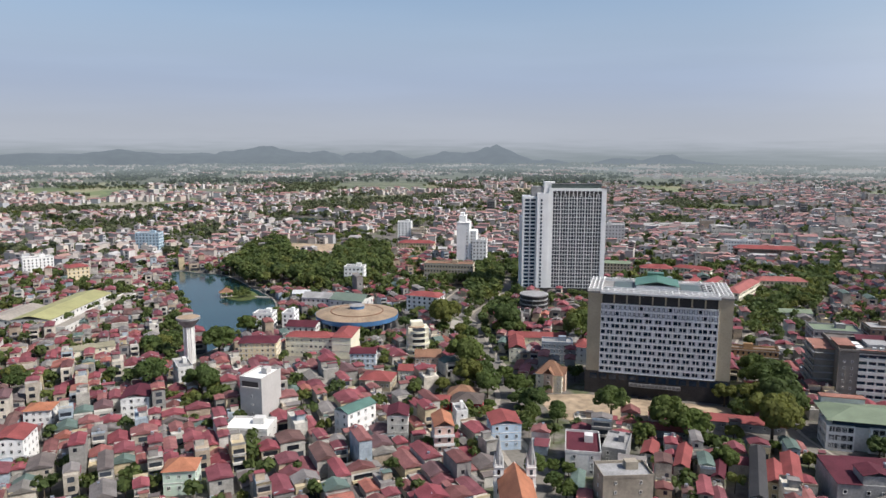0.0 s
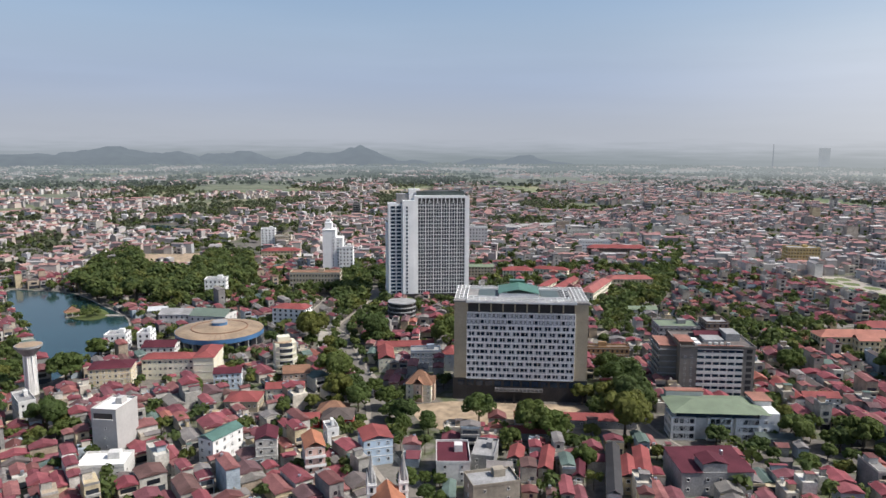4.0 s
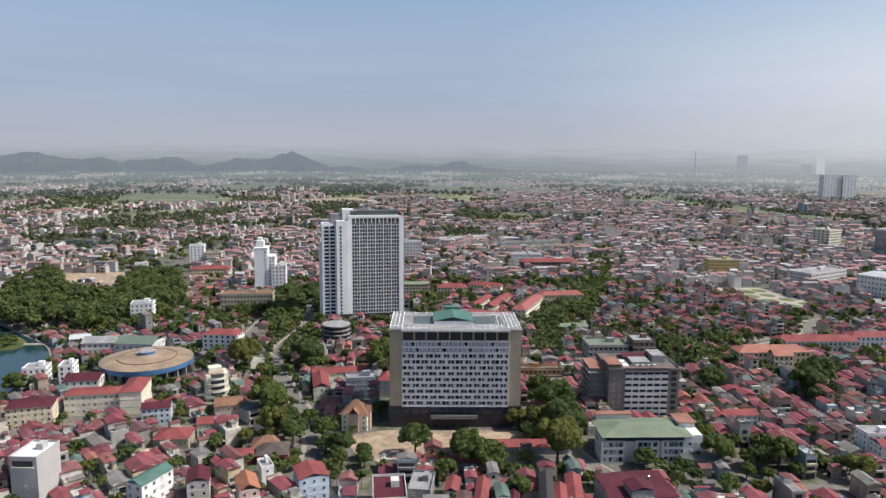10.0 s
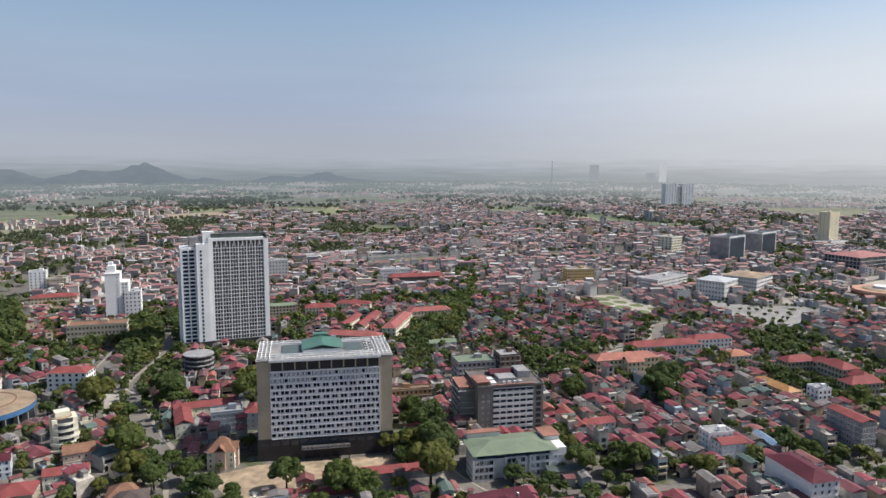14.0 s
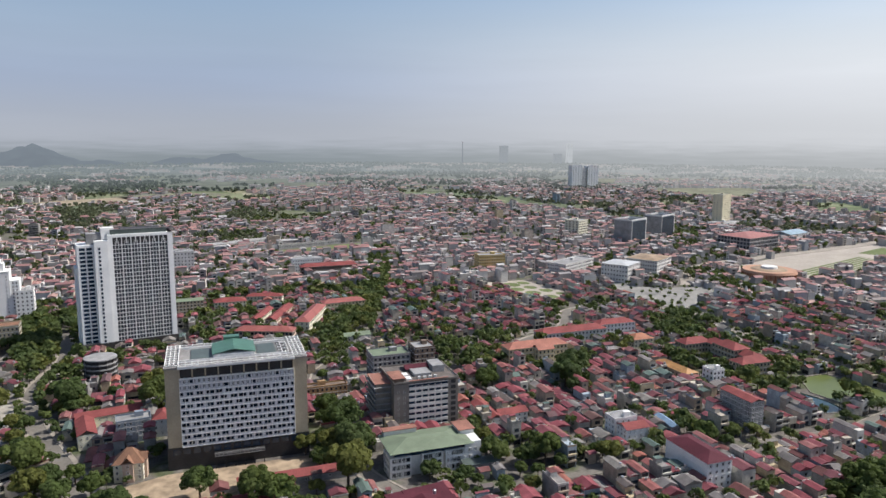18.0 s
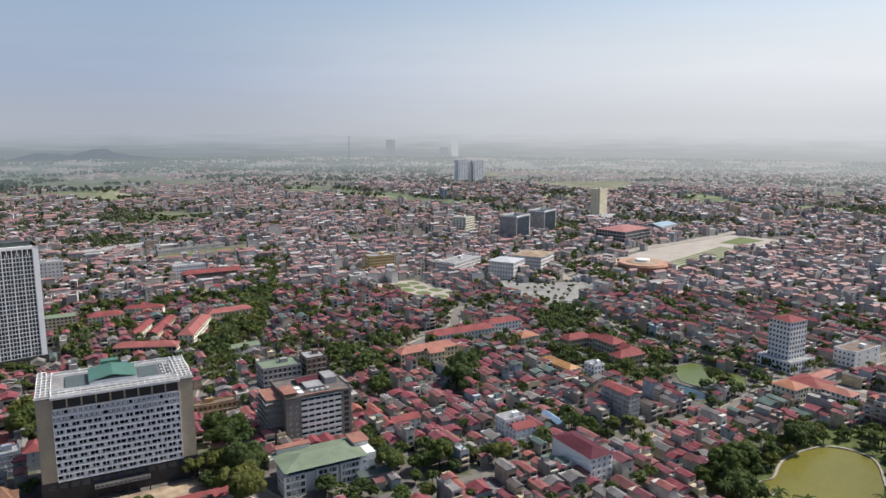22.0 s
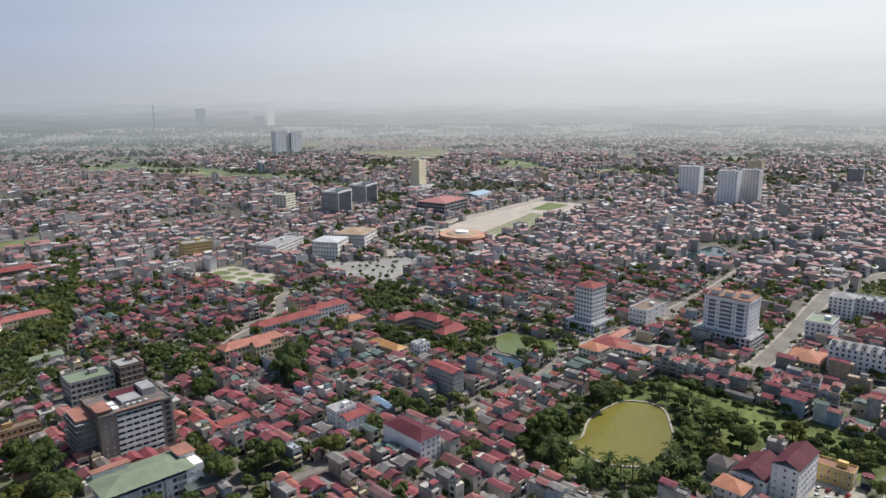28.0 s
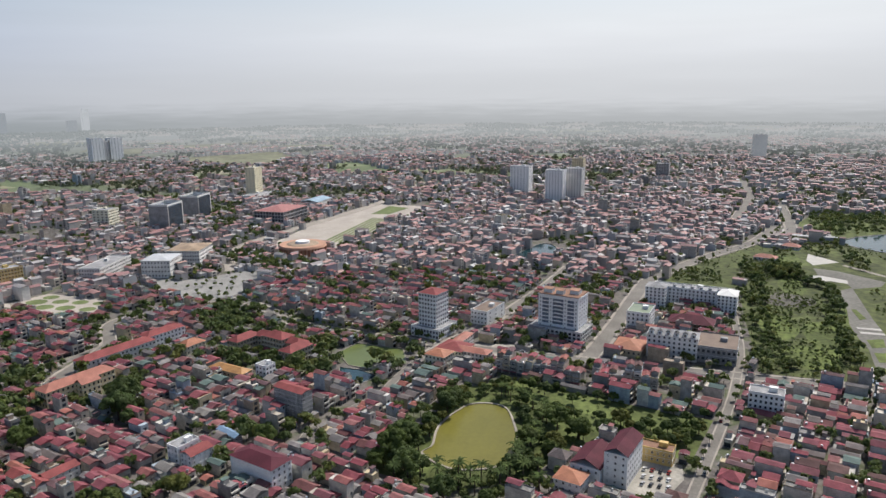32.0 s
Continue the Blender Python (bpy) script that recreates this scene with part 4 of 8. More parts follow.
    taken(rect(69, 335, -15.5, 72, 46), 2)


hotel()


# ---- the tall white apartment tower ----
def apartment_tower():
    t = thing("apartment_tower", 86.0, 571.0, 0, -4.0, "tall white apartment tower with a close grid of windows", "tower")
    w, d, h, base = 46.0, 26.0, 88.0, 6.0
    part("core", Shape().box(0.8, w - 0.8, 0.9, d, 0, h - 1.5), m_aglass, t, "dark glazing behind the grid")
    part("podium", Shape().box(-22, w + 4, -2, d + 4, -0.3, base), m_dgrey, t, "dark podium storeys")
    floors, bays = 25, 18
    fh = (h - 5 - base) / floors
    for k in range(floors + 1):
        z = base + k * fh
        part("floor_slab", Shape().box(3.0, w - 3.6, 0.1, 1.3, z - 0.22, z + 0.22), m_bright, t)
    bw = (w - 6.6) / bays
    for i in range(bays + 1):
        x = 3.0 + i * bw
        wide = 0.3 if i % 3 else 0.7
        part("mullion", Shape().box(x - wide / 2, x + wide / 2, -0.15, 1.3, base, h - 4.6), m_bright, t)
    part("pier", Shape().box(w - 3.6, w, -0.4, d, base, h), m_bright, t, "white end pier")
    part("pier", Shape().box(0, 3.0, -0.4, 3, base, h - 2), m_bright, t)
    part("cornice", Shape().box(0, w, -0.4, d, h - 2.2, h), m_bright, t)
    # stepped left wing with its own window column
    part("wing", Shape().box(-9.5, 0, -1.2, d - 3, base, h - 4), m_bright, t, "white set-forward wing")
    part("wing", Shape().box(-21, -9.5, 1.2, d - 5, base, h - 7), m_bright, t, "white lower wing")
    part("wing", Shape().box(-23, -21, 5, d - 7, base, h - 24), m_bright, t, "white lower wing")
    pane = Shape().box(-1.9, 1.9, -0.1, 0.1, 0.35, fh - 0.75).mesh("window", m_bglass)
    slim = Shape().box(-0.7, 0.7, -0.1, 0.1, 0.5, fh - 0.8).mesh("window", m_bglass)
    for k in range(floors - 1):
        z = base + k * fh
        for x, y, me in ((-12.6, 1.15, pane), (-17.4, 1.15, pane), (-6.0, -1.25, slim)):
            ob = new("window", me)
            ob.parent, ob.matrix_basis = t, pose(x, y, z, 0, 0, 0)
    # flat dark panel paints the shade of an open storey
    part("top_storey", Shape().box(3.2, w - 3.8, -0.1, 0.2, h - 6.4, h - 2.4), m_dgrey, t, "dark panel for the shade of an open storey")
    for i in range(13):
        x = 3.0 + i * (w - 6.6) / 12
        part("pier", Shape().box(x - 0.3, x + 0.3, -0.3, 0.4, h - 6.6, h - 2.2), m_bright, t)
    part("roof_screen", Shape().box(2, w - 4, 2.0, 2.5, h, h + 3.4), m_deepglass, t, "dark glazed roof screen")
    part("roof_screen", Shape().box(w - 4.5, w - 4, 2.5, d - 2, h, h + 3.4), m_deepglass, t, "dark glazed roof screen")
    part("roof_rail", Shape().box(1.8, w - 3.8, 1.8, 2.7, h + 3.4, h + 3.8), m_grey, t)
    part("plant_room", Shape().box(-4, 5, 3, 12, h - 4, h + 5), m_white, t)
    part("plant_room", Shape().box(-14, -4, 4, 14, h - 7, h + 1), m_grey, t)
    part("plant_room", Shape().box(10, 38, 8, 20, h, h + 3.2), m_dgrey, t)
    part("mast", Shape().cyl(1, 8, h + 5, h + 11, 0.12, 0.08, 6), m_steel, t)
    taken(rect(62, 565, -4, 80, 40), 2)


apartment_tower()


# ---- office block and the green-roofed annexe ----
m_taupe = surf("taupe_stone", [(0.26, 0.235, 0.205)], 0.8, 1.5, 0.15, 0.15, 0.25)


m_terrace = surf("grey_brown_terrace", [(0.19, 0.165, 0.15)], 0.9, 1.0, 0.2, 0.3, 0.4)
m_dullrose = surf("dull_terracotta", [(0.36, 0.17, 0.125)], 0.8, 1.5, 0.15, 0.25, 0.35)


def office():
    t = thing("office_block", 184.0, 316.0, 0, -15.0, "grey office block with white window bands and terracotta terraces", "office")
    w, d, h, floors = 37.0, 30.0, 28.5, 8
    fh = (h - 3) / floors
    part("core", Shape().box(0.5, w - 0.5, 0.5, d, -0.3, h - 0.4), m_bglass, t, "dark strip glazing")
    part("corner_pier", Shape().box(0, 8.5, 0, d * 0.55, 0, h), m_taupe, t, "brown-grey stone corner pier")
    part("corner_pier", Shape().box(w - 6.0, w, 0, 6, 0, h), m_taupe, t)
    # dark panels on the solid pier paint the shade inside its openings
    for k in range(floors):
        part("pier_opening", Shape().box(w - 4.2, w - 1.4, -0.06, 0.05, 3.6 + k * fh, 5.6 + k * fh), m_dgrey, t)
    for k in range(floors + 1):
        z = 3 + k * fh
        part("white_band", Shape().box(8.5, w - 6, -0.35, 1.0, z - 1.0, z + 0.55), m_offwhite, t)
        part("side_band", Shape().box(-0.3, 0.4, d * 0.55, d, z - 0.9, z + 0.4), m_brown, t)
        part("end_band", Shape().box(w - 0.4, w + 0.3, 6, d, z - 0.9, z + 0.4), m_offwhite, t)
    for i in range(1, 6):
        x = 8.5 + i * (w - 14.5) / 6
        part("mullion", Shape().box(x - 0.3, x + 0.3, -0.2, 0.8, 2, h - 2), m_offwhite, t)
    for k in range(floors - 1):
        for y in (1.5, 4):
            ob = new("window", window_mesh(1.2, 1.6))
            ob.parent, ob.matrix_basis = t, pose(w, y, 4 + k * fh, 0, 0, 90)
        for x in (2.5, 5.8):
            ob = new("window", window_mesh(1.0, 1.2))
            ob.parent, ob.matrix_basis = t, pose(x, 0, 4 + k * fh, 0, 0, 0)
    part("side_wing", Shape().box(-8.5, 0, 7, 25, -0.3, h - 1.5), m_taupe, t, "brown-grey side wing with open balconies")
    for k in range(floors):
        z = 3 + k * fh
        part("balcony", Shape().box(-10.0, -0.2, 5.6, 26, z - 0.2, z + 0.1).box(-10.0, -9.8, 5.6, 26, z + 0.1, z + 1.0), m_grey, t)
        for i in range(4):
            ob = new("window", window_mesh(1.6, 1.8))
            ob.parent, ob.matrix_basis = t, pose(-8.5, 9.5 + i * 4.3, z + 0.4, 0, 0, -90)
    part("terrace_roof", Shape().box(-9.0, 0.2, 6.5, 25.5, h - 1.5, h - 1.1), m_dullrose, t)
    part("terrace", Shape().box(-0.3, w + 0.3, -0.5, d, h - 0.4, h + 0.3), m_terrace, t, "grey-brown roof terrace")
    part("parapet", Shape().parapet(-0.2, w + 0.2, -0.4, d, h + 0.3, h + 1.1, 0.3), m_taupe, t)
    part("terrace_edge", Shape().box(8.5, w - 6, -0.7, 0.5, h + 1.1, h + 1.35), m_dullrose, t, "terracotta terrace edge")
    part("terrace_roof", Shape().box(-0.5, 7, 1.5, 15, h + 2.2, h + 2.6), m_dullrose, t, "terracotta flat roof")
    part("roof_house", Shape().box(0.2, 6.4, 2, 14.5, h + 0.3, h + 2.2), m_brown, t)
    part("skylight", Shape().box(8, 11, 3, 7.5, h + 0.3, h + 1.4), m_white, t)
    part("skylight", Shape().box(8, 11, 9.5, 14, h + 0.3, h + 1.4), m_white, t)
    part("plant_room", Shape().box(14, 24, 8, 18, h + 0.3, h + 1.9), m_grey, t)
    part("roof_house", Shape().box(26, 33, 12, 24, h + 0.3, h + 4.2), m_grey, t)
    part("roof", Shape().gable(12, 27, 18, 27, h + 1.5, 1.6, 0.3, "x"), m_purple, t)
    for i in range(4):
        part("air_unit", Shape().box(15 + i * 3.1, 16.6 + i * 3.1, 4, 5.4, h + 0.3, h + 1.5), m_offwhite, t)
    taken(rect(184, 316, -15, w, d), 2)


office()


def green_annexe():
    t = thing("annexe", 156.0, 272.0, 0, -14.5, "white annexe with blue-grey windows under a pale green sheet roof", "building")
    w, d, h = 46.0, 22.0, 12.5
    part("wall", Shape().box(2.5, w, 1.8, d, -0.3, h), m_offwhite, t)
    part("wall", Shape().box(0, 10.5, 0, 12, -0.3, h - 2), m_white, t, "white projecting bay")
    part("wall", Shape().box(16, 26.5, 0.2, 6, -0.3, h - 2), m_white, t)
    part("wall", Shape().box(28, 38.5, 0.2, 6, -0.3, h - 2), m_white, t)
    part("end_tower", Shape().box(w - 7.5, w + 0.6, 0.4, d - 2, -0.3, h + 0.8), m_white, t, "white end tower")
    part("roof", Shape().hip(0.5, w - 4, -0.5, d, h + 0.6, 2.6, 0.8), m_green, t, "pale green sheet roof")
    part("lift_house", Shape().box(2, 19, d - 3, d + 1, h + 0.5, h + 3.6), m_offwhite, t)
    part("terrace_roof", Shape().box(1.6, 19.4, d - 3.4, d + 1.4, h + 3.6, h + 3.9), m_dullrose, t, "terracotta flat roof")
    part("terrace_roof", Shape().box(w - 8, w + 1, 9, d - 1, h + 3.2, h + 3.5), m_dullrose, t, "terracotta flat roof")
    part("lift_house", Shape().box(w - 7.2, w + 0.3, 9.6, d - 2, h + 0.8, h + 3.2), m_offwhite, t)
    part("eaves_glazing", Shape().box(2.4, w - 7.6, 1.5, 1.78, h - 2.4, h - 0.2), m_bglass, t, "dark strip glazing")
    for k in range(3):
        z = 0.9 + k * 3.5
        for x0 in (0.9, 16.8, 28.8):
            for i in range(4):
                ob = new("window", window_mesh(2.2, 2.4))
                ob.parent, ob.matrix_basis = t, pose(x0 + 1.1 + i * 2.3, 0 if x0 < 1 else 0.2, z, 0, 0, 0)
        for i in range(2):
            ob = new("window", window_mesh(1.7, 1.7))
            ob.parent, ob.matrix_basis = t, pose(w - 5.2 + i * 3, 0.4, z + 0.4, 0, 0, 0)
        for i in range(5):
            ob = new("window", window_mesh(1.6, 2.0))
            ob.parent, ob.matrix_basis = t, pose(0, 1.5 + i * 2.2, z, 0, 0, -90)
    part("porch", Shape().box(36, 54, -6, -0.2, 0, 4.2), m_grey, t)
    part("porch_roof", Shape().shed(36, 54, -6, -0.2, 4.4, 0.6, 0.4), m_deepglass, t, "dull green sheet porch roof")
    taken(rect(155, 265, -14.5, 56, 30), 1)


green_annexe()


# ---- the round arena by the lake ----
def arena():
    t = thing("round_arena", -58.0, 465.0, 0, 0, "round arena with a weathered tan roof and blue rim", "arena")
    R = 28.0
    part("wall", Shape().cyl(0, 0, -0.3, 7.0, R - 5, R - 3.4, 48), m_grey, t)
    part("glazing", Shape().cyl(0, 0, 1.2, 5.6, R - 4.6, R - 3.6, 48, False), m_bglass, t)
    for i in range(24):
        a = 2 * math.pi * i / 24
        ob = part("buttress", Shape().box(R - 5, R - 0.5, -0.35, 0.35, 0, 7.0), m_grey, t)
        ob.matrix_basis = pose(0, 0, 0, 0, 0, 15 * i)
    part("rim", Shape().cyl(0, 0, 7.0, 10.0, R - 0.4, R, 72, False), m_blue, t, "blue painted rim")
    part("soffit", Shape().cyl(0, 0, 6.9, 7.2, R - 0.4, R - 0.4, 48), m_dgrey, t)
    n = 48
    for i in range(n):
        a0, a1 = 2 * math.pi * i / n, 2 * math.pi * (i + 0.94) / n
        pts = []
        for r, z in ((R - 0.2, 10.0), (R * 0.62, 11.4), (5.0, 13.2)):
            pts += [(r * math.cos(a0), r * math.sin(a0), z), (r * math.cos(a1), r * math.sin(a1), z)]
        part("roof_segment", Shape().add(pts, [(0, 1, 3, 2), (2, 3, 5, 4)]), m_sand, t)
    part("roof_shell", Shape().cyl(0, 0, 9.8, 13.05, R - 0.3, 5.0, 48), m_tile, t)
    part("roof_ring", Shape().ring([(R * 0.64 * math.cos(a * 0.131), R * 0.64 * math.sin(a * 0.131)) for a in range(48)], [(R * 0.61 * math.cos(a * 0.131), R * 0.61 * math.sin(a * 0.131)) for a in range(48)], 11.0, 11.65), m_tile, t)
    part("lantern", Shape().cyl(0, 0, 13.0, 15.0, 5.0, 4.7, 32), m_blue, t, "blue roof lantern")
    part("lantern_cap", Shape().cyl(0, 0, 15.0, 15.6, 5.4, 4.0, 32), m_grey, t)
    taken([(-58 + 31 * math.cos(a * 0.4), 465 + 31 * math.sin(a * 0.4)) for a in range(16)], 2)


arena()


m_clay = surf("pale_clay_roof", [(0.52, 0.29, 0.19)], 0.8, 1.5, 0.1, 0.15, 0.25)


def round_theatre():
    t = thing("round_hall", 755.0, 444.0, 0, 0, "low round orange-brown hall with a flat roof", "hall")
    part("wall", Shape().cyl(0, 0, -0.3, 13, 27.6, 28.2, 40), m_clay, t)
    for i in range(40):
        a = 2 * math.pi * i / 40
        part("column", Shape().cyl(28.6 * math.cos(a), 28.6 * math.sin(a), 0, 12.5, 0.6, 0.6, 8), m_orange, t)
    part("roof", Shape().cyl(0, 0, 12.5, 15.0, 30, 28.5, 48), m_clay, t, "orange-brown flat roof")
    part("roof_top", Shape().cyl(0, 0, 15, 16.2, 20, 17, 40), m_sand, t)
    part("lantern", Shape().cyl(0, 0, 16.2, 18.6, 9, 8.5, 32), m_white, t, "white roof lantern")
    part("steps", Shape().box(-34, -23, -11, 11, -0.2, 2.0), m_paving, t)
    taken([(755 + 36 * math.cos(a * 0.4), 444 + 36 * math.sin(a * 0.4)) for a in range(16)], 2)


round_theatre()


def water_tower():
    t = thing("water_tower", -143.0, 385.0, 0, 0, "white concrete water tower with a round grey tank", "water tower")
    part("shaft", Shape().cyl(0, 0, 0, 21, 3.2, 2.6, 20), m_offwhite, t)
    for i in range(8):
        ob = part("rib", Shape().box(2.5, 3.3, -0.2, 0.2, 0, 21), m_white, t)
        ob.matrix_basis = pose(0, 0, 0, 0, 0, 45 * i)
    part("tank", Shape().cyl(0, 0, 21, 25.5, 3.0, 6.4, 28), m_grey, t)
    part("tank_rim", Shape().cyl(0, 0, 25.5, 26.6, 6.6, 6.6, 28), m_grey, t)
    part("cap", Shape().cyl(0, 0, 26.6, 27.2, 6.2, 1.0, 28), m_sand, t)
    taken(rect(-149, 380, 0, 12, 12), 1)


water_tower()


def church():
    t = thing("church", 17.9, 232.0, 0, 0, "pale grey church with two needle spires and an orange roof", "church")
    part("nave", Shape().box(1.5, 12.7, -30, -1, -0.3, 8), m_offwhite, t)
    part("roof", Shape().gable(1.5, 12.7, -30, -1.2, 8, 5.5, 0.6, "y"), m_orange, t, "orange tile roof")
    for x in (0.0, 11.2):
        tw = part("tower", Shape().box(x, x + 3.2, -3.2, 0, -0.3, 13.5), m_white, t)
        for z in (3, 7, 10):
            part("window", Shape().box(x + 1.1, x + 2.1, 0.0, 0.14, z, z + 1.8).box(x + 1.1, x + 2.1, -3.34, -3.2, z, z + 1.8), m_glass, tw)
            part("cornice", Shape().box(x - 0.2, x + 3.4, -3.4, 0.2, z + 2.4, z + 2.7), m_offwhite, tw)
        part("spire", Shape().cyl(x + 1.6, -1.6, 13.5, 23.5, 1.7, 0.08, 8), m_grey, tw, "slim grey spire")
        for a, b in ((0.2, -3.0), (3.0, -3.0), (0.2, -0.2), (3.0, -0.2)):
            part("pinnacle", Shape().cyl(x + a, b, 13.5, 17, 0.32, 0.03, 6), m_offwhite, tw)
        part("cross", Shape().box(x + 1.52, x + 1.68, -1.68, -1.52, 23.4, 24.8).box(x + 1.2, x + 2.0, -1.66, -1.54, 24.1, 24.25), m_grey, tw)
    part("gable_front", Shape().add([(3.2, -0.3, 0), (11.2, -0.3, 0), (11.2, -0.3, 9), (7.2, -0.3, 13.5), (3.2, -0.3, 9), (3.2, -1.0, 0), (11.2, -1.0, 0), (11.2, -1.0, 9), (7.2, -1.0, 13.5), (3.2, -1.0, 9)],
                                    [(4, 3, 2, 1, 0), (5, 6, 7, 8, 9), (2, 3, 8, 7), (3, 4, 9, 8)]), m_offwhite, t)
    taken(rect(16, 198, 0, 18, 38), 1)


church()

# ---- other landmarks ----
m_mint = surf("mint_paint", [(0.58, 0.70, 0.58)], 0.8, 1.0, 0.2, 0.1, 0.2)
m_lightblue = surf("light_blue_paint", [(0.50, 0.60, 0.70)], 0.8, 1.0, 0.2, 0.1, 0.2)
m_pink_render = surf("pinkish_render", [(0.60, 0.44, 0.34)], 0.8, 1.0, 0.2, 0.15, 0.25)
m_redfront = surf("bright_red_front", [(0.42, 0.035, 0.04)], 0.6, 1.0, 0.2, 0.15, 0.2)
m_slate = surf("dark_weathered_tiles", [(0.13, 0.105, 0.095)], 0.8, 2.0, 0.2, 0.3, 0.35, spec=0.15)
m_brick = surf("brick_red_roof", [(0.35, 0.115, 0.10)], 0.7, 2.0, 0.15, 0.25, 0.3)
m_rose = surf("rose_tile_roof", [(0.43, 0.17, 0.12)], 0.7, 3.0, 0.2, 0.3, 0.3)
B = building
B("school", "cream three-storey school with a red sheet roof", "school", -92, 399, -6, 28, 10, 11.5, 3, 10, 2, m_pale, "hip", m_red, 2.5, (1.8, 1.5), True)
B("school_wing", "cream school wing with a blank gable end", "school", -64, 394, -6, 11, 24, 12.5, 3, 3, 5, m_pale, "hip", m_red, 2.5, (1.4, 1.6), True, 0.6, "l")
B("cream_block", "cream apartment block with a maroon hipped roof", "building", -115, 383, 2, 21, 15, 12, 4, 7, 4, m_cream, "hip", m_purple, 2.5, (1.3, 1.5), True)
B("blue_house", "pale blue house with white window trim and a red roof", "house", -51, 374, 0, 14, 10, 9, 3, 5, 3, m_lightblue, "gable", m_purple, 2, (1.3, 1.5), True)
B("brown_roofed_house", "pale house with a brown tiled roof", "house", -15, 371, 0, 14, 11, 8, 2, 5, 3, m_pink_render, "gable", m_tile, 3, (1.3, 1.5), True)
block_ = B("white_tower_block", "plain white rendered block with few small windows", "building", -90, 300, -18, 11, 16, 20, 5, 0, 0, surf("weathered_white_render", [(0.44, 0.425, 0.405)], 0.85, 0.8, 0.1, 0.06, 0.12), "flat", m_white, 2, (1.0, 1.2), True, 4, "f", "", False)
# no recess here: a dark panel on the wall paints the loggia's shade
part("loggia", Shape().box(1.2, 9.4, -0.12, 0.1, 16.6, 19.0), m_dgrey, block_, "dark panel for the shade in a loggia")
part("loggia_sill", Shape().box(1.0, 9.6, -0.4, 0.1, 16.2, 16.6), m_offwhite, block_)
for z_ in (4.0, 8.0, 12.0):
    ob_ = new("window", window_mesh(0.8, 0.9))
    ob_.parent, ob_.matrix_basis = block_, pose(6.0, 0, z_)
B("low_hall", "low hall with a bright white roof", "hall", -90, 276, -4, 18, 13, 6, 1, 4, 2, m_offwhite, "flat", m_white, 2, (1.5, 1.5), True)
B("hall", "small pale-roofed hall beside the arena", "hall", -117, 534, 0, 13, 12, 8, 2, 4, 3, m_offwhite, "gable", m_steel_roof, 2)
B("hall", "grey sheet-roofed hall beside the arena", "hall", -106, 517, -10, 22, 16, 9, 2, 6, 3, m_offwhite, "gable", m_grey, 3)
B("hall", "dull green sheet-roofed hall beside the arena", "hall", -83, 504, -18, 26, 20, 10.5, 2, 6, 3, m_offwhite, "gable", surf("dull_green_roof", [(0.16, 0.205, 0.165)], 0.65, 1.5, 0.1, 0.2, 0.3), 3.5)
B("red_hall", "low hall with a wide dark red roof near the lake", "hall", -100, 436, -6, 19, 15, 8, 2, 5, 4, m_offwhite, "gable", m_purple, 2.5)
B("white_house", "plain white flat-roofed house near the lake", "house", -127, 459, -4, 13, 11, 10, 3, 4, 3, m_white)
B("white_house", "narrow white house with a terrace near the lake", "house", -106, 452, -4, 8, 12, 12, 4, 2, 3, m_bright)
B("white_flats", "white five-storey flats with red roof trim", "building", -26, 494, -22, 24, 14, 16, 5, 6, 4, m_white, "hip", m_red, 2.5, (1.5, 1.6))
def balcony_house():
    t = thing("balcony_house", -14, 398, 0, 10, "pale stepped house with wide curved balconies", "house")
    part("wall", Shape().box(-6, 6, 0, 10, -0.3, 17).box(-4, 3, 3, 9, 17, 20), m_pale, t)
    for k in range(5):
        r = 8.4 - 0.9 * k
        z = 1.2 + 3.3 * k
        half = [(r * math.cos(math.pi * (1 + q / 12)), 0.5 + r * 0.75 * math.sin(math.pi * (1 + q / 12))) for q in range(13)]
        inner = [(p * 0.93, 0.5 + (q - 0.5) * 0.93) for p, q in half]
        sh = Shape().add([(p, q, z) for p, q in half] + [(p, q, z + 0.3) for p, q in half], [tuple(range(12, -1, -1)), tuple(range(13, 26))] + [(i, i + 1, i + 14, i + 13) for i in range(12)])
        slab = part("balcony", sh, m_white, t)
        sh = Shape().add([(p, q, z + 0.3) for p, q in half] + [(p, q, z + 1.2) for p, q in half] + [(p, q, z + 0.3) for p, q in inner] + [(p, q, z + 1.2) for p, q in inner],
                         [q for i in range(12) for q in ((i, i + 1, i + 14, i + 13), (26 + i, 39 + i, 40 + i, 27 + i), (13 + i, 14 + i, 40 + i, 39 + i))])
        part("balustrade", sh, m_pale, slab)
        part("glass_door", Shape().box(-3.6, 3.6, -0.06, 0.05, z + 0.4, z + 2.7), m_glass, t)
    part("roof_terrace", Shape().cyl(-1, 5, 17, 17.5, 5.2, 5.2, 24), m_sand, t)
    taken(rect(-22, 388, 10, 16, 22), 1)


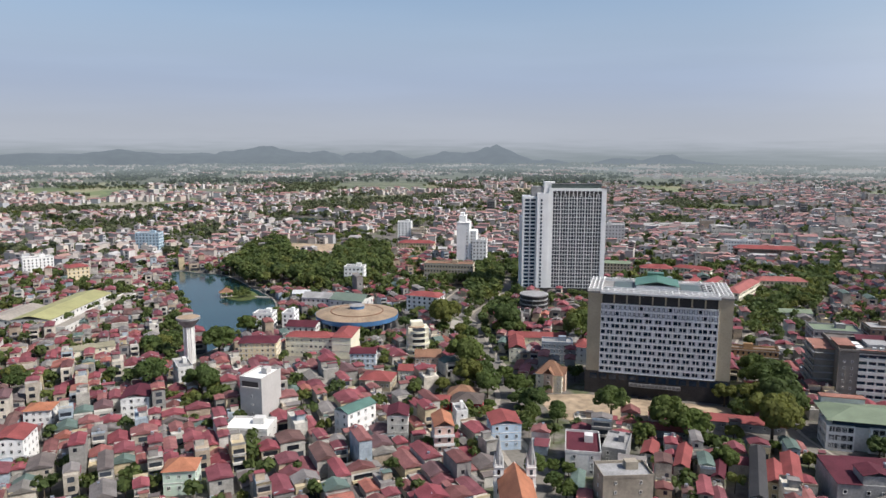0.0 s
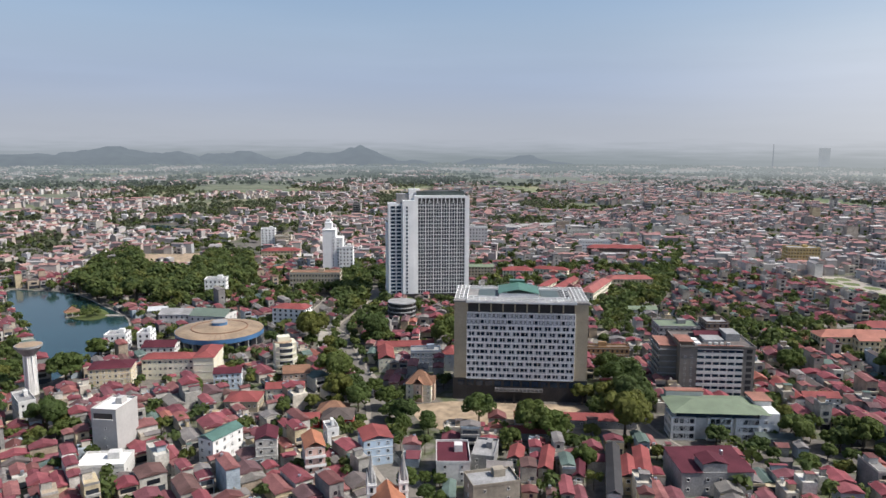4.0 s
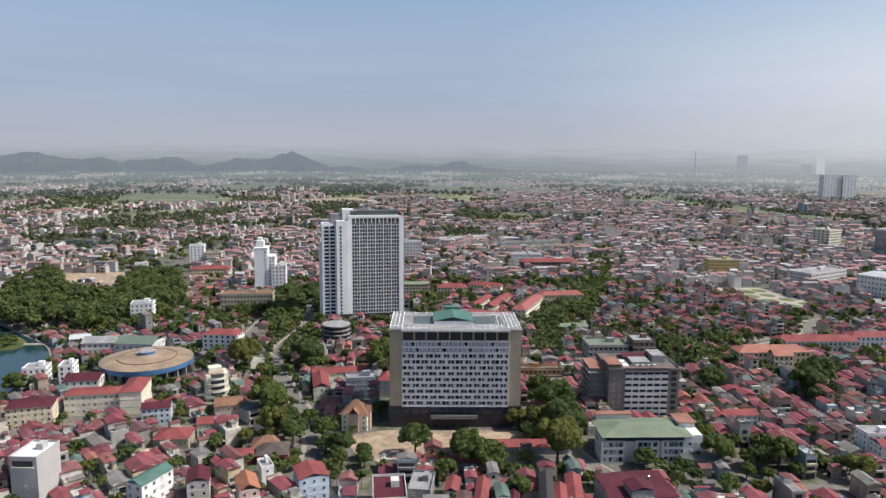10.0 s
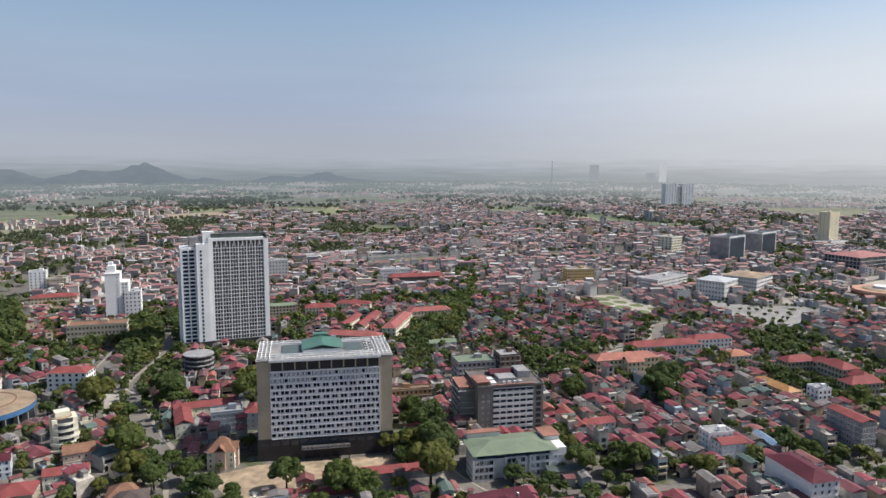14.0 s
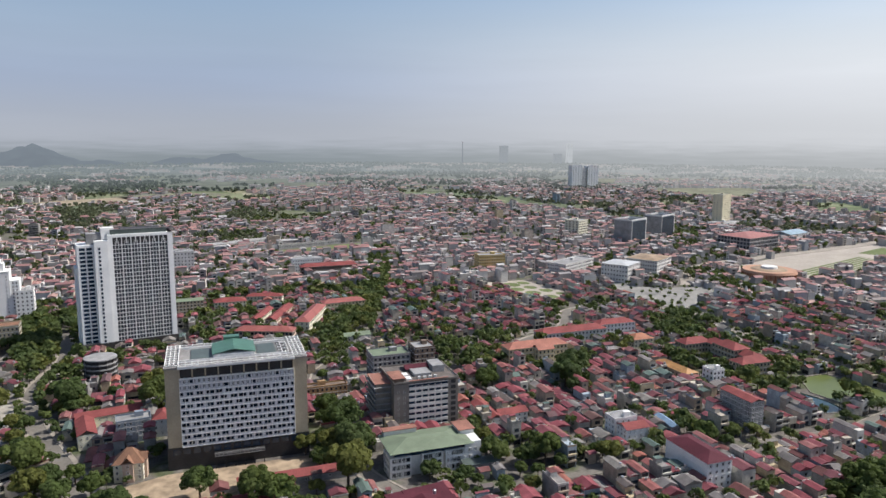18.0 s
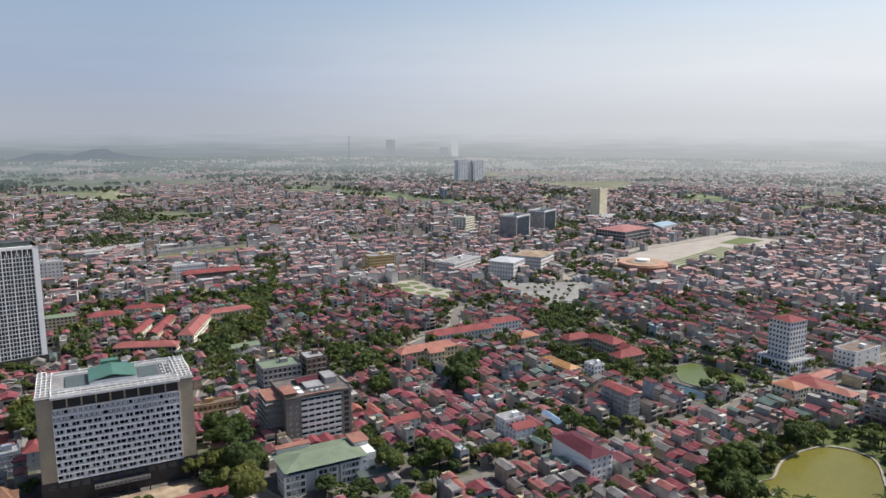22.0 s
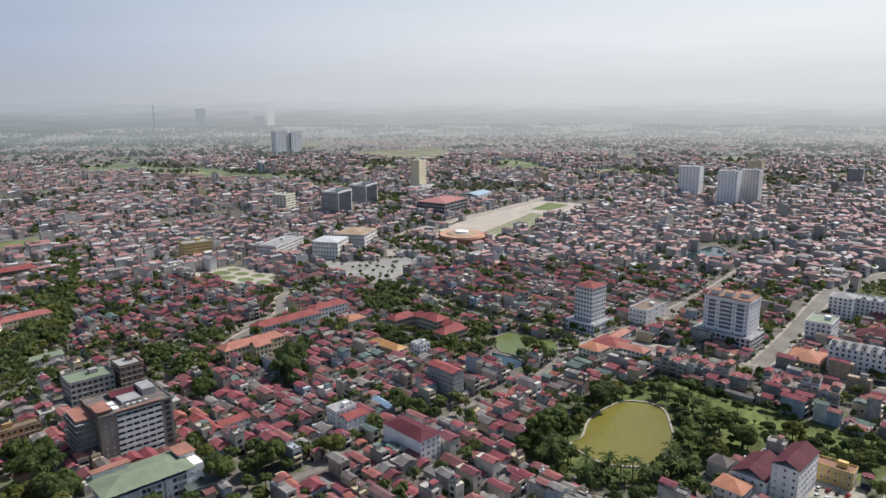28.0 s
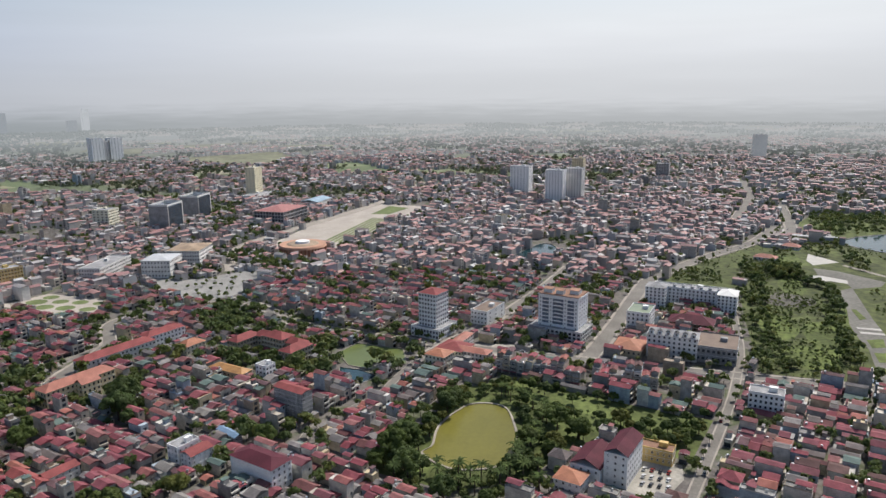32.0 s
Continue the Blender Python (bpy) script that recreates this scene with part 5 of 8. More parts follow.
balcony_house()
B("brown_bank", "brown-beige four-storey office with pilasters", "building", -17, 622, -10, 44, 16, 17, 4, 16, 5, m_beige, "flat", m_tile)
def stepped_tower():
    t = thing("white_office_tower", 14, 712, 0, -8, "slim white stepped office tower", "tower")
    part("wall", Shape().box(0, 13, 0, 18, -0.3, 44), m_bright, t)
    part("wall", Shape().box(13, 20, 1, 17, -0.3, 36), m_bright, t)
    part("top", Shape().box(2, 9, 4, 14, 44, 51), m_bright, t)
    part("top", Shape().box(3, 7, 6, 12, 51, 54), m_bright, t)
    part("cornice", Shape().box(-0.3, 13.3, -0.3, 18.3, 43.6, 44.4), m_white, t)
    for k in range(12):
        for x in (10.6, 15.2, 18.0):
            if x < 12 or k < 10:
                ob = new("window", window_mesh(1.3, 1.7))
                ob.parent, ob.matrix_basis = t, pose(x, 0 if x < 12 else 1, 4 + k * 3.2)
    taken(rect(14, 712, -8, 20, 18), 2)


stepped_tower()
B("low_office", "white lower wing of a slim tower", "building", 30, 708, -8, 14, 16, 26, 7, 4, 3, m_white)
B("office_slab", "white narrow slab block among roofs", "building", -57, 880, -4, 17, 14, 26, 8, 4, 3, m_white)
B("office_slab", "beige slab block among red roofs", "building", -40, 872, -4, 19, 14, 18, 6, 6, 3, m_beige)
B("office_slab", "red-roofed cream block", "building", -52, 800, -6, 42, 14, 11, 3, 12, 3, m_cream, "hip", m_red, 3)
B("white_house", "white flat-roofed house block by the woods", "building", -85, 596, -4, 17, 12, 18, 5, 5, 3, m_white)
B("school", "pale house with a long red roof round a court", "school", 40, 412, -4, 34, 9, 8, 2, 10, 2, m_pale, "gable", m_red, 2.5, (1.2, 1.5), True)
B("school_wing", "red-roofed cream wing of a courtyard school", "school", 38, 388, -4, 9, 24, 8, 2, 3, 7, m_pale, "gable", m_red, 2.5, (1.2, 1.5), True)
B("grey_house", "blue-grey four-storey plastered house beside a school", "building", 56, 385, -8, 17, 10, 12, 4, 6, 3, surf("bluegrey_paint", [(0.30, 0.35, 0.42)], 0.8), "flat", None, 2, (1.2, 1.5), True)
B("red_house", "white house with a maroon hipped roof", "house", 74, 385, -20, 9, 14, 10, 3, 3, 4, m_white, "hip", m_red, 3, (1.1, 1.4), True)
B("white_slab", "pale long flat block behind the tall tower", "building", 176, 860, -12, 46, 18, 26, 6, 12, 4, m_offwhite)
B("school_block", "long red-roofed school with a brown front", "school", 315, 752, -14, 66, 12, 13, 3, 22, 3, m_brown, "hip", m_red, 3.5)
B("school_block", "white school block with flat roof", "school", 320, 790, -14, 36, 12, 16, 4, 12, 3, m_white)
B("grey_office", "grey-green flat-roofed office beside trees", "office", 218, 402, -14, 26, 18, 15, 4, 8, 4, m_grey, "flat", m_green, 2, (1.6, 1.6))
B("brown_house", "brown-grey flat-roofed block with white skylights", "building", 245, 392, -14, 14, 16, 19, 5, 4, 4, m_brown, "flat", None, 2, (1.2, 1.5))
B("restaurant", "low restaurant with a dark roof and bright red front", "restaurant", 4, 312, -8, 14, 14, 4.6, 1, 4, 2, m_redfront, "hip", m_slate, 3.0, (2.0, 1.6), True)
B("restaurant_wing", "low wing with a red sheet roof and red front", "restaurant", -11, 315, -4, 14, 9, 4.0, 1, 4, 2, m_redfront, "gable", m_red, 1.6, (2.0, 1.6), True)
villa = B("villa", "villa with a steep brown tiled roof", "house", 47, 341, -20, 13, 11, 9, 3, 4, 3, m_pale, "hip", m_tile, 6, (1.1, 1.5), True)
bay_ = part("front_gable", Shape().box(4.2, 8.8, -1.4, 0.5, -0.3, 9.4), m_pink_render, villa)
part("gable_roof", Shape().gable(4.2, 8.8, -1.4, 5.0, 9.4, 3.2, 0.5, "y"), m_tile, bay_)
bay_ = part("side_gable", Shape().box(12.5, 14.2, 3.0, 7.6, -0.3, 9.4), m_pink_render, villa)
part("gable_roof", Shape().gable(8.0, 14.2, 3.0, 7.6, 9.4, 3.0, 0.5, "x"), m_tile, bay_)
for z_ in (1.4, 4.4, 7.2):
    ob_ = new("window", window_mesh(1.4, 1.6))
    ob_.parent, ob_.matrix_basis = villa, pose(6.5, -1.4, z_)
B("long_shed", "long low shed with a bright red roof", "shed", 92, 299, -14.5, 56, 8, 4, 1, 10, 2, m_grey, "gable", m_red, 2.2, (1.2, 1.2), True)
B("long_shed", "maroon low shed roof beside trees", "shed", 84, 285, -14.5, 20, 8, 3.6, 1, 5, 2, m_grey, "gable", m_red, 1.8, (1.2, 1.2), True)
B("walkway_block", "long low orange-brown walkway building", "building", 150, 392, -14, 40, 7, 8, 2, 14, 2, surf("ochre_render", [(0.42, 0.26, 0.13)], 0.85, 1.0, 0.15, 0.25, 0.35), "flat", m_brown)
def maroon_hall():
    t = thing("maroon_hall", 134, 224, 0, -9, "grey rendered hall with several maroon sheet roofs", "hall")
    part("wall", Shape().box(0, 27, 0, 20, -0.3, 9.5), m_grey, t)
    part("upper_wall", Shape().box(8, 17, 0.5, 9, 9.5, 12.6), m_grey, t)
    part("roof", Shape().shed(0, 7.6, 0, 20, 9.6, 1.2, 0.3), m_purple, t)
    part("roof", Shape().shed(8, 27, 9.4, 20, 9.6, 1.4, 0.3), m_purple, t)
    part("roof", Shape().shed(17.4, 27, 0, 8.8, 9.6, 1.0, 0.3), m_purple, t)
    part("upper_roof", Shape().gable(8, 17, 0.5, 9, 12.7, 1.4, 0.4, "y"), m_purple, t)
    part("tank", Shape().cyl(19.5, 12, 11.0, 12.7, 0.7, 0.7, 12).cyl(19.5, 12, 12.7, 13.0, 0.7, 0.2, 12), m_steel, t, "stainless water tank")
    for x in (2.4, 9.8, 14.6, 21.6):
        for z in (2.2, 6.0):
            ob = new("window", window_mesh(1.3, 1.5))
            ob.parent, ob.matrix_basis = t, pose(x, 0, z)
    taken(rect(134, 224, -9, 27, 20), 1.5)
    for x, y, w, d, h, roof in ((84, 241, 5.0, 20, 7.5, m_red), (76, 255, 5.6, 12, 6.0, m_red), (101, 216, 5.0, 42, 8.6, m_dgrey), (113, 230, 4.8, 18, 7.0, m_red), (120, 233, 6.0, 23, 6.6, m_red), (96, 236, 4.2, 14, 5.8, m_purple)):
        B("row_house", "long narrow house with a gabled sheet roof", "house", x, y, -23, w, d, h, 2, 1, 4, m_wall, "gable", roof, 1.6, (1.6, 1.5), True, 0.6, "f l", "", False)
    B("white_house", "white rendered house with a flat roof among trees", "house", 46, 249, -10, 13, 20, 9, 3, 2, 3, m_offwhite, "flat", m_purple, 2, (1.2, 1.5), True, 0.6, "f l", "", False)
    B("grey_house", "weathered grey roofless house shell", "house", 62, 259, -22, 9, 17, 6, 2, 2, 3, m_grey, "flat", m_grey, 2, (1.2, 1.5), True, 0.6, "f l", "", False)


maroon_hall()
B("red_range", "long pale range with a pinkish red roof", "building", 365, 398, -14, 60, 12, 9, 2, 18, 3, m_offwhite, "hip", m_red, 3.5, (1.3, 1.6))
B("red_range", "white range with a maroon roof", "building", 420, 388, -14, 34, 12, 11, 3, 10, 3, m_white, "hip", m_red, 3, (1.3, 1.6))
B("orange_house", "house with an orange hipped roof", "house", 420, 352, -14, 18, 13, 7, 2, 5, 4, m_pale, "hip", m_orange, 3.5, (1.2, 1.5))
B("yellow_bank", "ochre yellow five-storey office", "office", 515, 676, -18, 34, 18, 19, 5, 11, 5, m_yellow)
B("government_office", "long white government office with columns", "office", 571, 584, 15, 66, 24, 16, 4, 24, 8, m_offwhite, "flat", m_grey, 2, (1.2, 1.8))
B("government_office", "white government office with a bright curved roof", "office", 612, 527, 18, 36, 32, 20, 4, 10, 9, m_offwhite, "hip", m_steel_roof, 3, (1.3, 1.8))
B("government_office", "large white government office with tan roof", "office", 656, 522, 18, 46, 38, 22, 5, 17, 13, m_offwhite, "hip", m_sand, 3, (1.2, 1.8))
B("grey_flats", "grey seven-storey block of flats", "building", 826, 818, 14, 30, 26, 29, 7, 7, 4, m_pale, "flat", None, 2, (2.6, 1.7))
B("pale_tower", "pale yellow fourteen-storey tower", "tower", 1166, 786, 6, 30, 20, 60, 14, 5, 3, surf("light_yellow_paint", [(0.80, 0.72, 0.50)], 0.75, 1.0, 0.12, 0.1, 0.15), "flat", None, 2, (2.2, 1.0))
B("low_hall", "white low base of a yellow tower", "building", 1128, 766, 4, 70, 24, 11, 2, 16, 6, m_white)
B("exhibition_hall", "wide dark hall with a pinkish red roof", "hall", 922, 574, 0, 72, 52, 22, 4, 16, 10, m_grey, "hip", surf("pinkish_roof", [(0.46, 0.20, 0.18)], 0.7), 5, (3.4, 3.8))
B("sports_hall", "pale blue-roofed sports hall", "hall", 1092, 610, 4, 60, 34, 11, 2, 12, 6, m_offwhite, "gable", surf("pale_blue_roof", [(0.35, 0.48, 0.56)], 0.5), 4)
B("far_tower", "white far apartment tower", "tower", 1706, 1728, -14, 40, 26, 74, 18, 4, 3, m_bright, "flat", None, 2, (2.2, 1.5))
B("far_tower", "grey-brown far apartment tower", "tower", 1746, 1722, -14, 18, 24, 64, 16, 3, 3, m_offwhite, "flat", None, 2, (2.4, 1.4))
B("far_tower", "white far apartment tower", "tower", 1765, 1713, -14, 42, 26, 72, 18, 4, 3, m_bright, "flat", None, 2, (2.2, 1.5))
B("far_tower", "dark far tower on the skyline", "tower", 2950, 3650, -20, 50, 40, 118, 26, 0, 0, m_fartower)
B("far_tower", "slim pale far tower on the skyline", "tower", 3280, 3370, -20, 36, 30, 135, 30, 0, 0, m_farpale)
B("far_tower", "dark low far tower on the skyline", "tower", 3180, 3380, -20, 50, 30, 70, 15, 0, 0, m_fartower)
B("far_tower", "grey tower in the fields with painted haze", "tower", 2240, -185, -80, 34, 30, 70, 20, 0, 0, m_farslab)
B("red_top_block", "white twelve-storey block with a red hipped roof", "building", 521, 199, -104, 17, 19, 36, 10, 6, 6, m_white, "hip", m_red, 3, (1.4, 1.7))
B("arcade_block", "white curved two-storey base with arches", "building", 516, 204, -104, 27, 28, 8, 2, 9, 9, m_white, "flat", None, 2, (1.6, 2.0))
m_strip = surf("grey_blue_glazing", [(0.16, 0.20, 0.25)], 0.25, 0.4, 0.05, 0.25, 0.25, spec=0.5, bump=0)


def strip_block():
    t = thing("white_block", 546, 104, 0, -102, "white ten-storey block with blue-grey glazing strips", "building")
    w, d, h = 34.0, 22.0, 36.0
    part("wall", Shape().box(0, w, 0, d, -0.3, h), m_bright, t)
    for x0, x1 in ((3.5, 9.0), (12.5, 21.5), (25.0, 30.5)):
        glass = part("glazing_strip", Shape().box(x0, x1, -0.12, 0.05, 12.5, h - 2.5), m_strip, t, "blue-grey glazing strip")
        for k in range(7):
            part("spandrel", Shape().box(x0, x1, -0.3, -0.13, 14.6 + 3.2 * k, 15.4 + 3.2 * k), m_bright, glass)
    for k in range(6):
        part("balcony", Shape().box(14.5, 19.5, -1.3, -0.32, 15.0 + 3.2 * k, 15.9 + 3.2 * k), m_white, t)
    for k in range(8):
        for x in (1.8, 10.8, 23.2, 32.2):
            ob = new("window", window_mesh(1.0, 1.4))
            ob.parent, ob.matrix_basis = t, pose(x, 0, 10 + 3.2 * k)
        for y in (4.0, 9.0, 14.0, 19.0):
            ob = new("window", window_mesh(1.3, 1.5))
            ob.parent, ob.matrix_basis = t, pose(w, y, 10 + 3.2 * k, 0, 0, 90)
    part("cornice", Shape().box(-0.6, w + 0.6, -0.6, d + 0.6, h - 0.6, h + 0.2), m_white, t)
    part("roof", Shape().box(-0.2, w + 0.2, -0.2, d + 0.2, h + 0.2, h + 0.9), m_tile, t, "brown-red tiled roof terrace")
    for x, y, sx, sy in ((3, 4, 7, 6), (14, 3, 6, 5), (24, 8, 7, 8)):
        house = part("roof_house", Shape().box(x, x + sx, y, y + sy, h + 0.9, h + 4.0), m_white, t)
        part("house_roof", Shape().gable(x, x + sx, y, y + sy, h + 4.0, 1.4, 0.4, "x"), m_clay, house)
    taken(rect(546, 104, -102, w, d), 2)


strip_block()
B("glazed_block", "pale glazed base of a white block", "building", 540, 110, -102, 44, 27, 10, 3, 12, 7, m_offwhite, "flat", None, 2, (2.2, 2.0))
long_block = B("long_hotel", "long white hotel with red sign and arcades", "hotel", 668, 20, -98, 70, 16, 17, 5, 20, 4, m_white, "flat", None, 2, (1.4, 1.8))
B("hotel_wing", "white hotel wing with a raised corner", "hotel", 655, 26, -98, 18, 18, 19.5, 6, 5, 5, m_white, "hip", m_grey, 3, (1.4, 1.8))
B("hotel_wing", "white hotel end wing", "hotel", 645, -36, -98, 16, 22, 19, 6, 5, 6, m_white, "hip", m_offwhite, 3, (1.4, 1.8))
for px_, py_, pw_ in ((884, -84, 24), (958, -122, 20)):
    B("park_pavilion", "low park pavilion with a dull red hipped roof", "pavilion", px_, py_, -110, pw_, 14, 4, 1, 5, 3, m_offwhite, "hip", m_rose, 3.5, (1.4, 1.8))
B("garden_hall", "low hall with dark red swept roofs", "hall", 595, 4, -98, 36, 20, 7, 2, 9, 5, m_brown, "hip", m_purple, 5, (1.5, 1.5))
villa_block = B("office_villa", "white villa block with a dark grey roof", "building", 525, 17, -96, 36, 16, 18, 5, 10, 5, m_white, "hip", m_grey, 3, (1.4, 1.7))
B("supermarket", "wide flat grey hall with white front", "shop", 524, -18, -96, 28, 34, 12, 2, 8, 8, m_grey, "flat", m_brown, 2, (2, 2))
B("side_block", "white block with a green-grey roof", "building", 575, 36, -98, 18, 26, 18, 5, 5, 7, m_white, "flat", m_green, 2, (1.4, 1.7))
B("tile_hall", "low hall with an orange tile roof", "hall", 520, 42, -98, 22, 26, 6, 1, 6, 6, m_beige, "hip", m_orange, 4, (1.6, 1.8))
B("school_block", "white five-storey school with a maroon roof", "school", 334, 27, -103, 12, 26, 18, 5, 3, 7, m_white, "gable", m_purple, 3.5, (1.2, 1.5), True)
B("school_hall", "white hall with a wide maroon gabled roof", "hall", 334, 44, -103, 16, 24, 9, 2, 4, 6, m_white, "gable", m_purple, 4.5, (1.3, 1.5), True)
B("school_hall", "white porch hall with a rusty red roof", "hall", 320, 50, -103, 14, 13, 7, 2, 4, 4, m_white, "hip", m_orange, 2.5, (1.3, 1.5), True)
B("yellow_house", "yellow two-storey house with a flat roof", "house", 364, 12, -100, 18, 9, 8, 2, 6, 3, m_yellow, "flat", m_tile, 2, (1.2, 1.5), True)
B("white_flats", "white terrace of flats with a roof terrace", "building", 443, -48, -98, 20, 12, 14, 4, 7, 4, m_white, "flat", None, 2, (1.3, 1.6))
B("maroon_block", "grey block with a big maroon roof and white end", "building", 272, 182, -14, 14, 30, 13.5, 4, 4, 0, m_white, "hip", m_purple, 2.5, (1.3, 1.6), True, 0.6, "f")
B("apartment_pair", "white tower block far off", "tower", 1345, 323, -96, 38, 24, 56, 16, 6, 4, m_bright, "flat", None, 2, (1.5, 1.3))
B("apartment_pair", "white tower block far off", "tower", 1254, 236, -96, 32, 24, 60, 17, 6, 4, m_bright, "flat", None, 2, (1.5, 1.3))
B("apartment_pair", "pale tower block far off", "tower", 1290, 206, -96, 30, 24, 60, 17, 6, 4, m_offwhite, "flat", None, 2, (1.5, 1.3))
B("apartment_pair", "pinkish tower block far off", "tower", 1580, 240, -96, 26, 22, 52, 15, 5, 4, m_cream, "flat", None, 2, (1.5, 1.3))
B("apartment_pair", "grey tower block far off", "tower", 1668, 63, -96, 28, 24, 36, 11, 5, 4, m_grey, "flat", None, 2, (1.5, 1.3))
B("corner_block", "cream flats with a red roof on a street corner", "building", 470, 166, -102, 22, 20, 10, 3, 8, 7, m_pale, "hip", m_red, 3, (1.3, 1.6))
B("corner_block", "cream block with an orange-red roof", "building", 452, 168, -102, 16, 15, 11, 3, 5, 5, m_pale, "hip", m_orange, 3, (1.3, 1.6))
B("cinema", "white blank-sided hall on a street", "hall", 560, 166, -102, 16, 34, 12, 3, 5, 3, m_white, "flat", m_brown, 2, (1.3, 1.5))
B("school", "long school range with open galleries and a red roof", "school", 169, 540, -36, 46, 12, 9, 2, 15, 3, m_pink_render, "hip", m_brick, 3, (2.2, 2.2))
B("school", "long white-gabled school wing with a red roof", "school", 226, 526, 52, 60, 12, 11, 3, 18, 3, m_pale, "hip", m_brick, 3)
B("school", "school range with a long red roof across a court", "school", 263, 578, -8, 40, 12, 11, 3, 12, 3, m_cream, "hip", m_brick, 3)
B("school_wing", "low school wing with a maroon roof inside a court", "school", 211, 562, 52, 56, 9, 7, 2, 16, 3, m_pink_render, "gable", m_red, 2.2)
B("school_wing", "low school wing with a dull red roof beside a court", "school", 200, 574, 52, 44, 8, 6, 2, 12, 3, m_pale, "gable", m_red, 2)
B("school", "pale house range with a red roof in trees", "school", 219, 660, -32, 34, 10, 8, 2, 10, 3, m_pale, "hip", m_red, 2.5)
B("red_range", "low range with a red roof before a school yard", "building", 330, 706, -20, 40, 8, 5, 1, 10, 2, m_pale, "gable", m_red, 2)
sheet("school_yard", [(302, 728), (334, 714), (328, 702), (300, 712)], 0.07, m_sandlot, "bare sandy yard before a brown school", "yard")
B("grandstand", "long low concrete grandstand beside a green field", "stand", 372, 968, 5, 104, 8, 6, 1, 26, 2, m_grey, "flat", m_paving)
B("hall", "low hall with a dull grey-green roof in trees", "hall", 236, 486, -10, 24, 10, 6, 1, 6, 2, m_offwhite, "gable", m_green, 2)
B("office", "five-storey white office with a red roof beside the tower", "office", 180, 632, -14, 28, 14, 12, 4, 9, 4, m_pale, "hip", m_red, 3)
B("flats", "grey flats with a green sheet roof beside the tower", "building", 148, 640, -10, 24, 10, 15, 5, 8, 3, m_beige, "gable", m_green, 2)
sheet("forecourt", [(512, 152), (519, 114), (490, 117), (482, 128), (484, 146)], 0.07, m_yard, "pale paved forecourt beside a street crossing", "square")
B("white_range", "white three-storey range with a dull pink roof", "building", 470, 156, -99, 31, 11, 10, 3, 10, 3, m_offwhite, "hip", m_rose, 2, (1.3, 1.6))
B("white_range", "white wing with a dull pink roof along a street", "building", 482, 153, -8, 30, 8, 9, 3, 10, 3, m_offwhite, "hip", m_rose, 2, (1.3, 1.6))
B("town_hall", "cream two-wing office with bright orange tiles", "office", 312, 373, -13, 48, 13, 12, 3, 15, 4, m_cream, "hip", m_rose, 3.5, (1.3, 1.7))
B("town_hall_porch", "cream porch block with a pediment and orange tiles", "office", 330, 362, -13, 13, 9, 11.5, 3, 4, 2, m_cream, "gable", m_rose, 3, (1.3, 1.7))
B("court_school", "beige courtyard school wing with a dark red roof", "school", 429, 312, -14, 24, 11, 12, 3, 8, 4, m_beige, "hip", m_red, 3.5, (1.3, 1.6))
B("court_school", "beige school wing beside trees with a dark red roof", "school", 421, 261, -14, 24, 12, 12, 3, 8, 4, m_beige, "hip", m_red, 3.5, (1.3, 1.6))
B("court_school", "long beige school range with a dark red roof", "school", 449, 312, -104, 50, 12, 12, 3, 16, 4, m_beige, "hip", m_red, 3.5, (1.3, 1.6))
B("court_school", "raised beige school centre with a red roof", "school", 442, 299, -104, 22, 14, 15, 4, 7, 4, m_beige, "hip", m_red, 3.5, (1.3, 1.6))
B("narrow_block", "tall grey narrow house with a red roof", "building", 354, 232, -104, 24, 9, 18, 6, 7, 3, m_grey, "gable", m_red, 1.5, (1.3, 1.5), True)
B("white_pair", "tall white flat-roofed house above red roofs", "house", 280, 252, -104, 9, 14, 12, 4, 3, 4, m_white, "flat", None, 2, (1.2, 1.5), True)
B("white_pair", "tall white house with a red terrace roof", "house", 277, 241, -104, 9, 14, 11, 4, 3, 4, m_white, "gable", m_red, 2, (1.2, 1.5), True)
B("low_hall", "long low hall with a pale orange roof", "hall", 394, 312, -100, 32, 10, 6, 1, 9, 3, m_beige, "hip", surf("pale_orange_roof", [(0.55, 0.29, 0.11)], 0.6), 2.5, (1.3, 1.5))
B("blue_shed", "narrow shed with a bright blue sheet roof", "shed", 314, 246, -110, 18, 5, 6, 2, 8, 2, m_grey, "gable", surf("blue_sheet_roof", [(0.26, 0.38, 0.52)], 0.5), 1.2, (1.2, 1.3), True)
B("red_court", "low house with wide red roofs round a yard", "house", 237, 318, -102, 27, 8, 6.5, 2, 7, 2, m_offwhite, "gable", m_red, 2.2, (1.3, 1.4), True)
B("red_court", "low wing with a red roof across a yard", "house", 240, 294, -12, 18, 8, 6, 2, 5, 2, m_offwhite, "gable", m_red, 2.2, (1.3, 1.4), True)
B("white_small_house", "narrow white house with stepped terraces", "house", 392, 271, -104, 10, 9, 13, 4, 3, 3, m_white, "flat", None, 2, (1.2, 1.5))
B("unfinished_house", "bare sandy grey concrete house with a flat roof", "house", 53, 218, 4, 17, 11, 14, 4, 2, 1, surf("raw_sandy_concrete", [(0.36, 0.315, 0.25)], 0.9, 0.8, 0.12, 0.2, 0.35), "flat", m_grey, 2, (0.9, 1.1), True, 0.6, "f l", "", False)
B("stadium_stand", "wide stand with an olive-yellow sheet roof", "stand", -284, 450, 0, 26, 86, 8, 2, 5, 16, m_offwhite, "gable", surf("olive_roof", [(0.36, 0.345, 0.16)], 0.6, 1.0, 0.08, 0.15, 0.25), 2.6)
